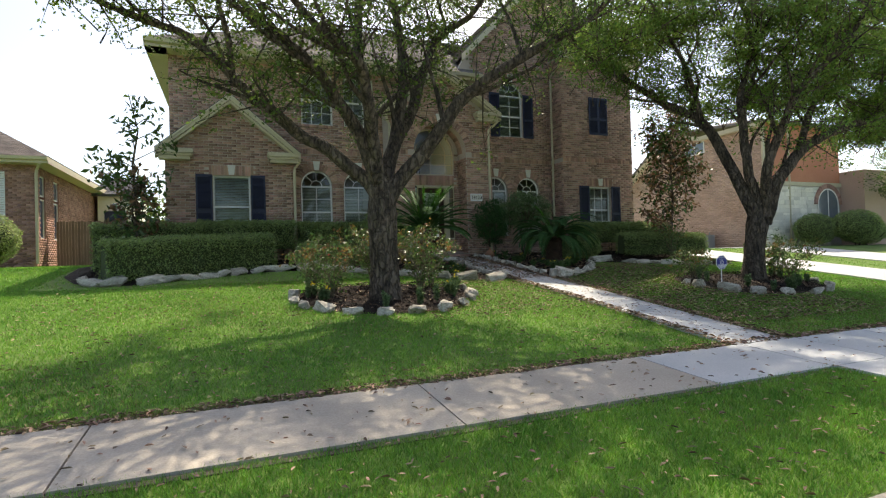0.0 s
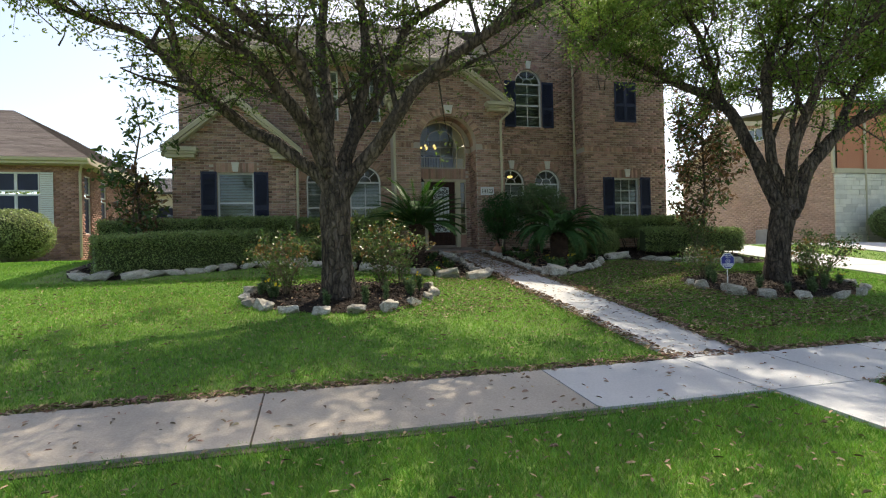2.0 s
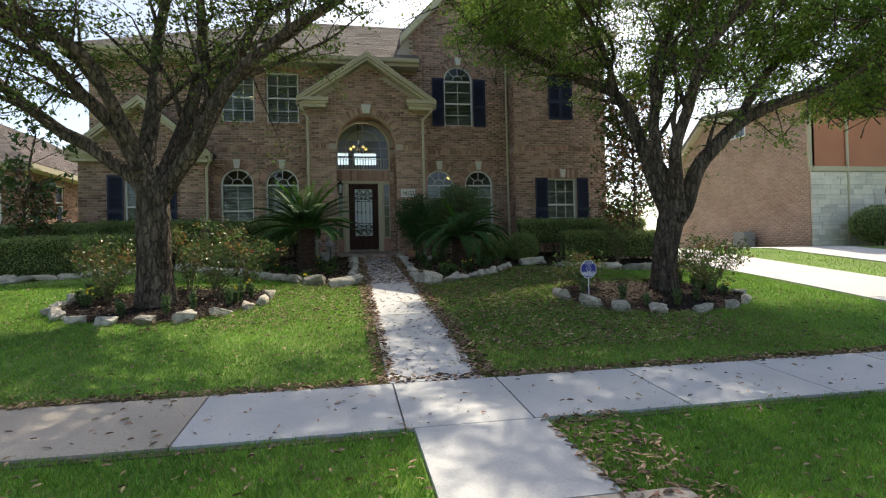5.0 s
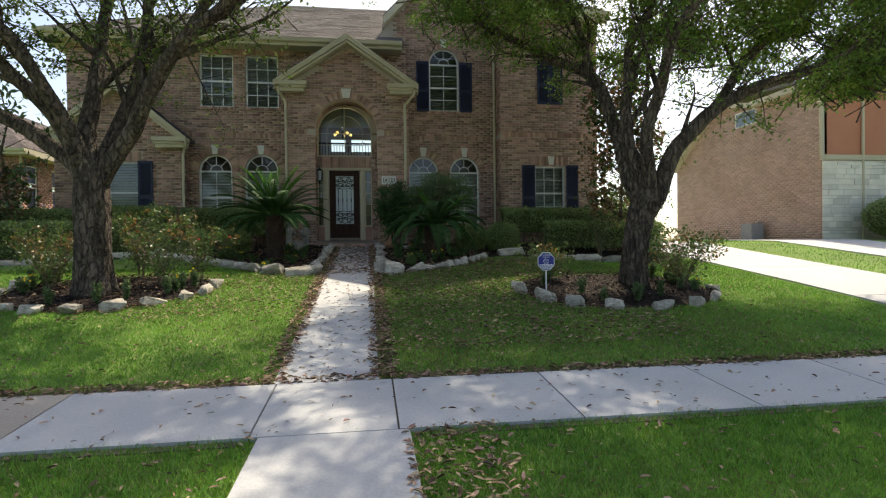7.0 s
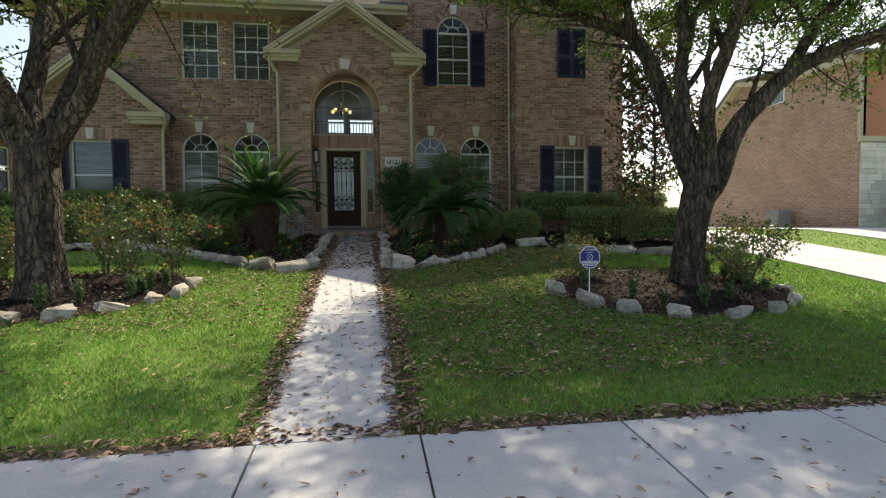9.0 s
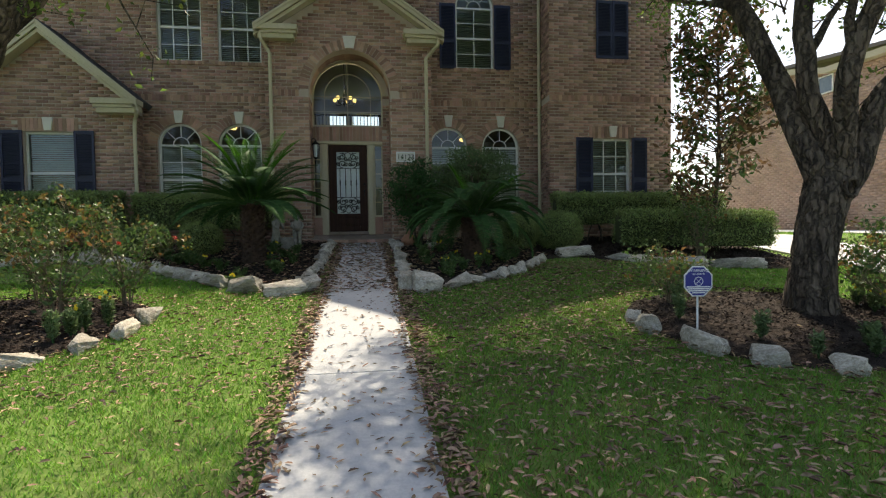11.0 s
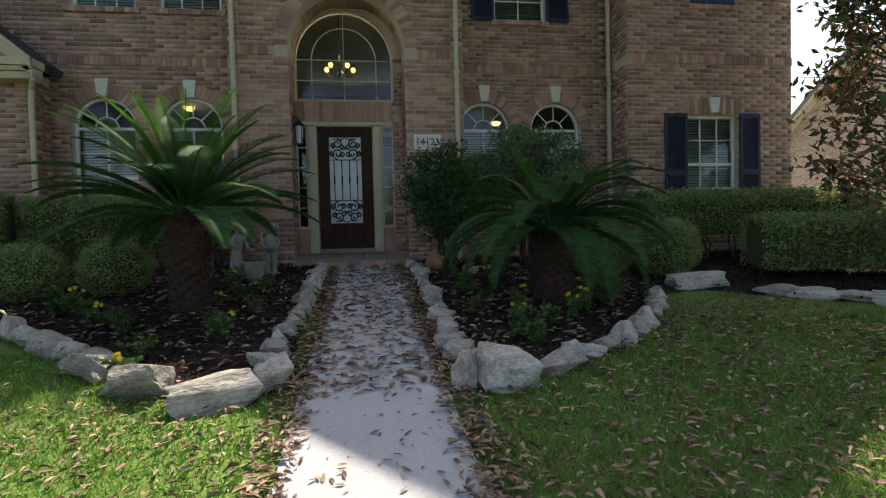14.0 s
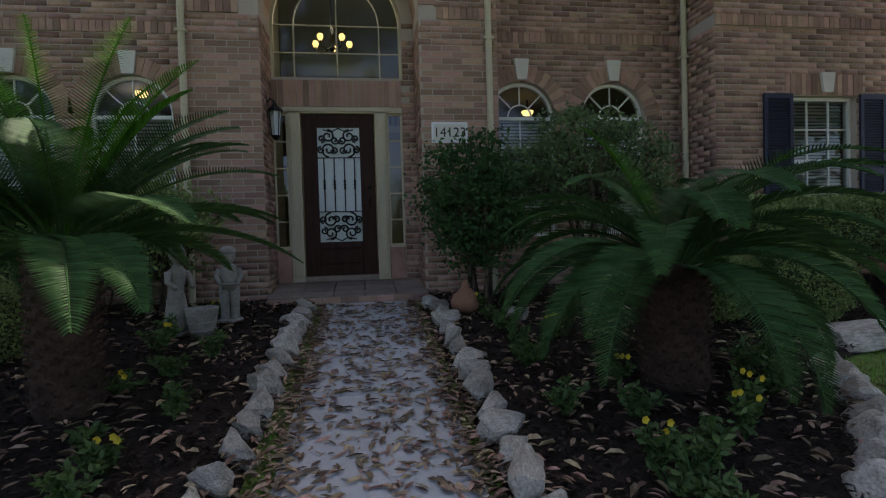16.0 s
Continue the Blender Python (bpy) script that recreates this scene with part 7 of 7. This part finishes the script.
# lawn blades
def off_paving(x, y):
    ok = ~((y > 2.985 + 0.035 * np.sin(x * 7.1) + 0.03 * np.sin(x * 17.3 + 1)) & (y < 4.20 + 0.03 * np.sin(x * 5.3) + 0.03 * np.sin(x * 13.7))) & ~((x > 6.5) & (x < 7.56) & (y > 4.1)) & ~((x > 6.62) & (x < 7.75) & (y < 3.0)) & (y > 1.02)
    ok &= ~((x > 15.65) & (x < 18.35)) & ~((x > 21.15) & (x < 24.65))
    for b in BEDS:
        ok &= ~inside(b, x, y)
    return ok & ~((x > 6.36) & (x < 8.16) & (y < 1.67))


def blades(name, n, xr, yr, height, width, material, seed, label, keep=None):
    rg = np.random.default_rng(seed)
    x, y = rg.uniform(*xr, n), rg.uniform(*yr, n)
    ok = off_paving(x, y)
    if keep is not None:
        ok &= keep(x, y, rg)
    x, y = x[ok], y[ok]
    z = land(x, y) + 0.012 * np.sin(x * 1.9 + y) * np.cos(y * 1.3) * (y > 4.6) * (y < 14) - 0.004
    w = rg.uniform(0, 6.28, len(x))
    h = height * rg.uniform(0.5, 1.3, len(x))
    dx, dy = np.cos(w) * width / 2, np.sin(w) * width / 2
    lx, ly = rg.normal(0, 0.5, len(x)) * h, rg.normal(0, 0.5, len(x)) * h
    v = np.stack([np.stack([x - dx, y - dy, z], -1), np.stack([x + dx, y + dy, z], -1), np.stack([x + lx, y + ly, z + h], -1)], 1).reshape(-1, 3)
    f = np.arange(len(x) * 3).reshape(-1, 3)
    tagged(new(name, numpy_mesh(name, v, f, material)), label, "grass", kind="stuff")


blades("lawn_grass", 150000, (-2, 13), (1.0, 3.05), 0.05, 0.009, BLADE, 501, "mown green lawn grass along the kerb")
blades("lawn_grass", 330000, (-4, 15.6), (4.1, 11.5), 0.045, 0.010, BLADE, 502, "mown green lawn grass in front of the house")
blades("lawn_grass", 120000, (-14, 22), (4.1, 20), 0.05, 0.016, BLADE, 503, "mown green lawn grass", lambda x, y, r: (x < -3.5) | (x > 15.5) | (y > 11))
blades("lawn_grass", 170000, (-13, -3.5), (4.1, 17), 0.05, 0.013, BLADE, 506, "bright sunlit lawn grass")
blades("dry_grass", 45000, (7.5, 13), (4.3, 12.5), 0.042, 0.010, DRY_BLADE, 507, "dull olive and straw grass beneath the oak")
blades("dry_grass", 60000, (-2, 13), (1.0, 11.5), 0.04, 0.010, DRY_BLADE, 504, "dry straw-coloured grass patches", lambda x, y, r: np.sin(x * 1.3 + 2 * np.sin(y * 0.9)) + np.sin(y * 1.7 + x * 0.6) > 0.2)
blades("edge_grass", 16000, (-4, 15.6), (4.15, 4.40), 0.05, 0.008, DRY_BLADE, 505, "straggling grass along the sidewalk edge")


# fallen leaves
def litter(name, n, xr, yr, lift, size, seed, label, keep=None, curve=1.0):
    rg = np.random.default_rng(seed)
    x, y = rg.uniform(*xr, n), rg.uniform(*yr, n)
    if keep is not None:
        ok = keep(x, y, rg)
        x, y = x[ok], y[ok]
    c = np.stack([x, y, land(x, y) + lift + rg.uniform(0, 0.008, len(x))], -1)
    w = rg.uniform(0, 6.28, len(x))
    d = np.stack([np.cos(w), np.sin(w), rg.normal(0, 0.12, len(x))], -1)
    side = np.stack([-np.sin(w), np.cos(w), rg.normal(0, 0.2, len(x))], -1)
    s = (size * rg.uniform(0.45, 1.45, len(x)))[:, None]
    up = np.array([0, 0, 1.0])
    lift_ = (rg.uniform(0.05, 0.28, len(x)) * curve)[:, None]
    pts = [c - d * s / 2, c - d * s * 0.2 + side * s * 0.13 + up * s * lift_, c + d * s * 0.2 + side * s * 0.125 + up * s * lift_, c + d * s / 2 + up * s * 0.05, c + d * s * 0.2 - side * s * 0.125 + up * s * lift_ * 0.7, c - d * s * 0.2 - side * s * 0.13 + up * s * lift_ * 0.6]
    v = np.stack(pts, 1).reshape(-1, 3)
    k = np.arange(len(x))[:, None] * 6
    f = np.concatenate([k + [0, 4, 5], k + [0, 3, 4], k + [0, 2, 3], k + [0, 1, 2]], 1).reshape(-1, 3)
    tagged(new(name, numpy_mesh(name, v, f, DEAD_LEAF)), label, "leaves", kind="stuff")


litter("fallen_leaves", 2000, (6.5, 7.6), (10.1, 15.1), 0.038, 0.082, 601, "brown dead leaves strewn over the upper walk", curve=0.55)
litter("fallen_leaves", 560, (6.5, 7.6), (4.2, 10.1), 0.038, 0.060, 602, "scattered dead leaves on the pale walk", curve=0.55)
litter("fallen_leaves", 15000, (6.3, 7.85), (4.2, 15.0), 0.05, 0.068, 603, "drift of dead leaves along the walk edges", lambda x, y, r: (np.abs(x - 6.5) < 0.09 + 0.05 * r.random(len(x))) | (np.abs(x - 7.58) < 0.10 + 0.06 * r.random(len(x))))
litter("fallen_leaves", 420, (-4, 15), (3.0, 4.15), 0.04, 0.06, 604, "dead leaves on the sidewalk")
litter("fallen_leaves", 2600, (-4, 15), (4.12, 4.36), 0.03, 0.065, 605, "dead leaves along the sidewalk edge")
litter("fallen_leaves", 6200, (-3, 15), (4.3, 11.5), 0.045, 0.050, 606, "dead leaves scattered on the lawn", lambda x, y, r: off_paving(x, y))
litter("fallen_leaves", 2600, (3.2, 6.5), (6.8, 10.3), 0.035, 0.054, 607, "thick scatter of dead leaves on the sunlit lawn", lambda x, y, r: off_paving(x, y))
litter("fallen_leaves", 7500, (7.6, 11.8), (5.0, 12.0), 0.045, 0.062, 608, "thick scatter of dead leaves on the lawn", lambda x, y, r: off_paving(x, y))
litter("fallen_leaves", 1000, (-1, 12), (1.05, 3.0), 0.035, 0.055, 609, "dead leaves on the verge", lambda x, y, r: off_paving(x, y))
litter("fallen_leaves", 420, (7.68, 8.4), (1.5, 3.0), 0.035, 0.065, 610, "drift of dead leaves beside the walk")
litter("fallen_leaves", 4200, (3.0, 10.6), (10.2, 15.6), 0.085, 0.085, 611, "dead leaves lying on the mulch", lambda x, y, r: inside(BED_LEFT, x, y) | inside(BED_RIGHT, x, y))
litter("fallen_leaves", 1800, (1.0, 14.3), (6.8, 10.8), 0.085, 0.07, 612, "dead leaves on the round mulch beds", lambda x, y, r: inside(RING_ONE, x, y) | (inside(RING_TWO, x, y) & (r.random(len(x)) < 0.05)))


def chips(n, polys, seed):
    rg = np.random.default_rng(seed)
    x, y = rg.uniform(-3, 15.5, n), rg.uniform(6.8, 15.6, n)
    ok = np.zeros(n, bool)
    for p in polys:
        ok |= inside(p, x, y)
    x, y = x[ok], y[ok]
    c = np.stack([x, y, land(x, y) + 0.06 + rg.uniform(0, 0.015, len(x))], -1)
    tagged(new("mulch_chips", leaf_mesh("mulch_chips", c, 0.055, MULCH_CHIP, rg, 0.4, flat=0.7)), "dark brown bark mulch chips in the beds", "mulch", kind="stuff")


chips(90000, BEDS, 701)

# bricks of the entry piers, one by one
unit_brick = Shape().box(0, 1, 0, 1, 0, 1).mesh("brick", BRICK_EACH)
for x0, x1, z0, z1, y0, y1 in near:
    b = new("brick", unit_brick)
    b.parent = wall_port
    b.location, b.scale = (x0, y0, z0), (x1 - x0, y1 - y0, z1 - z0)
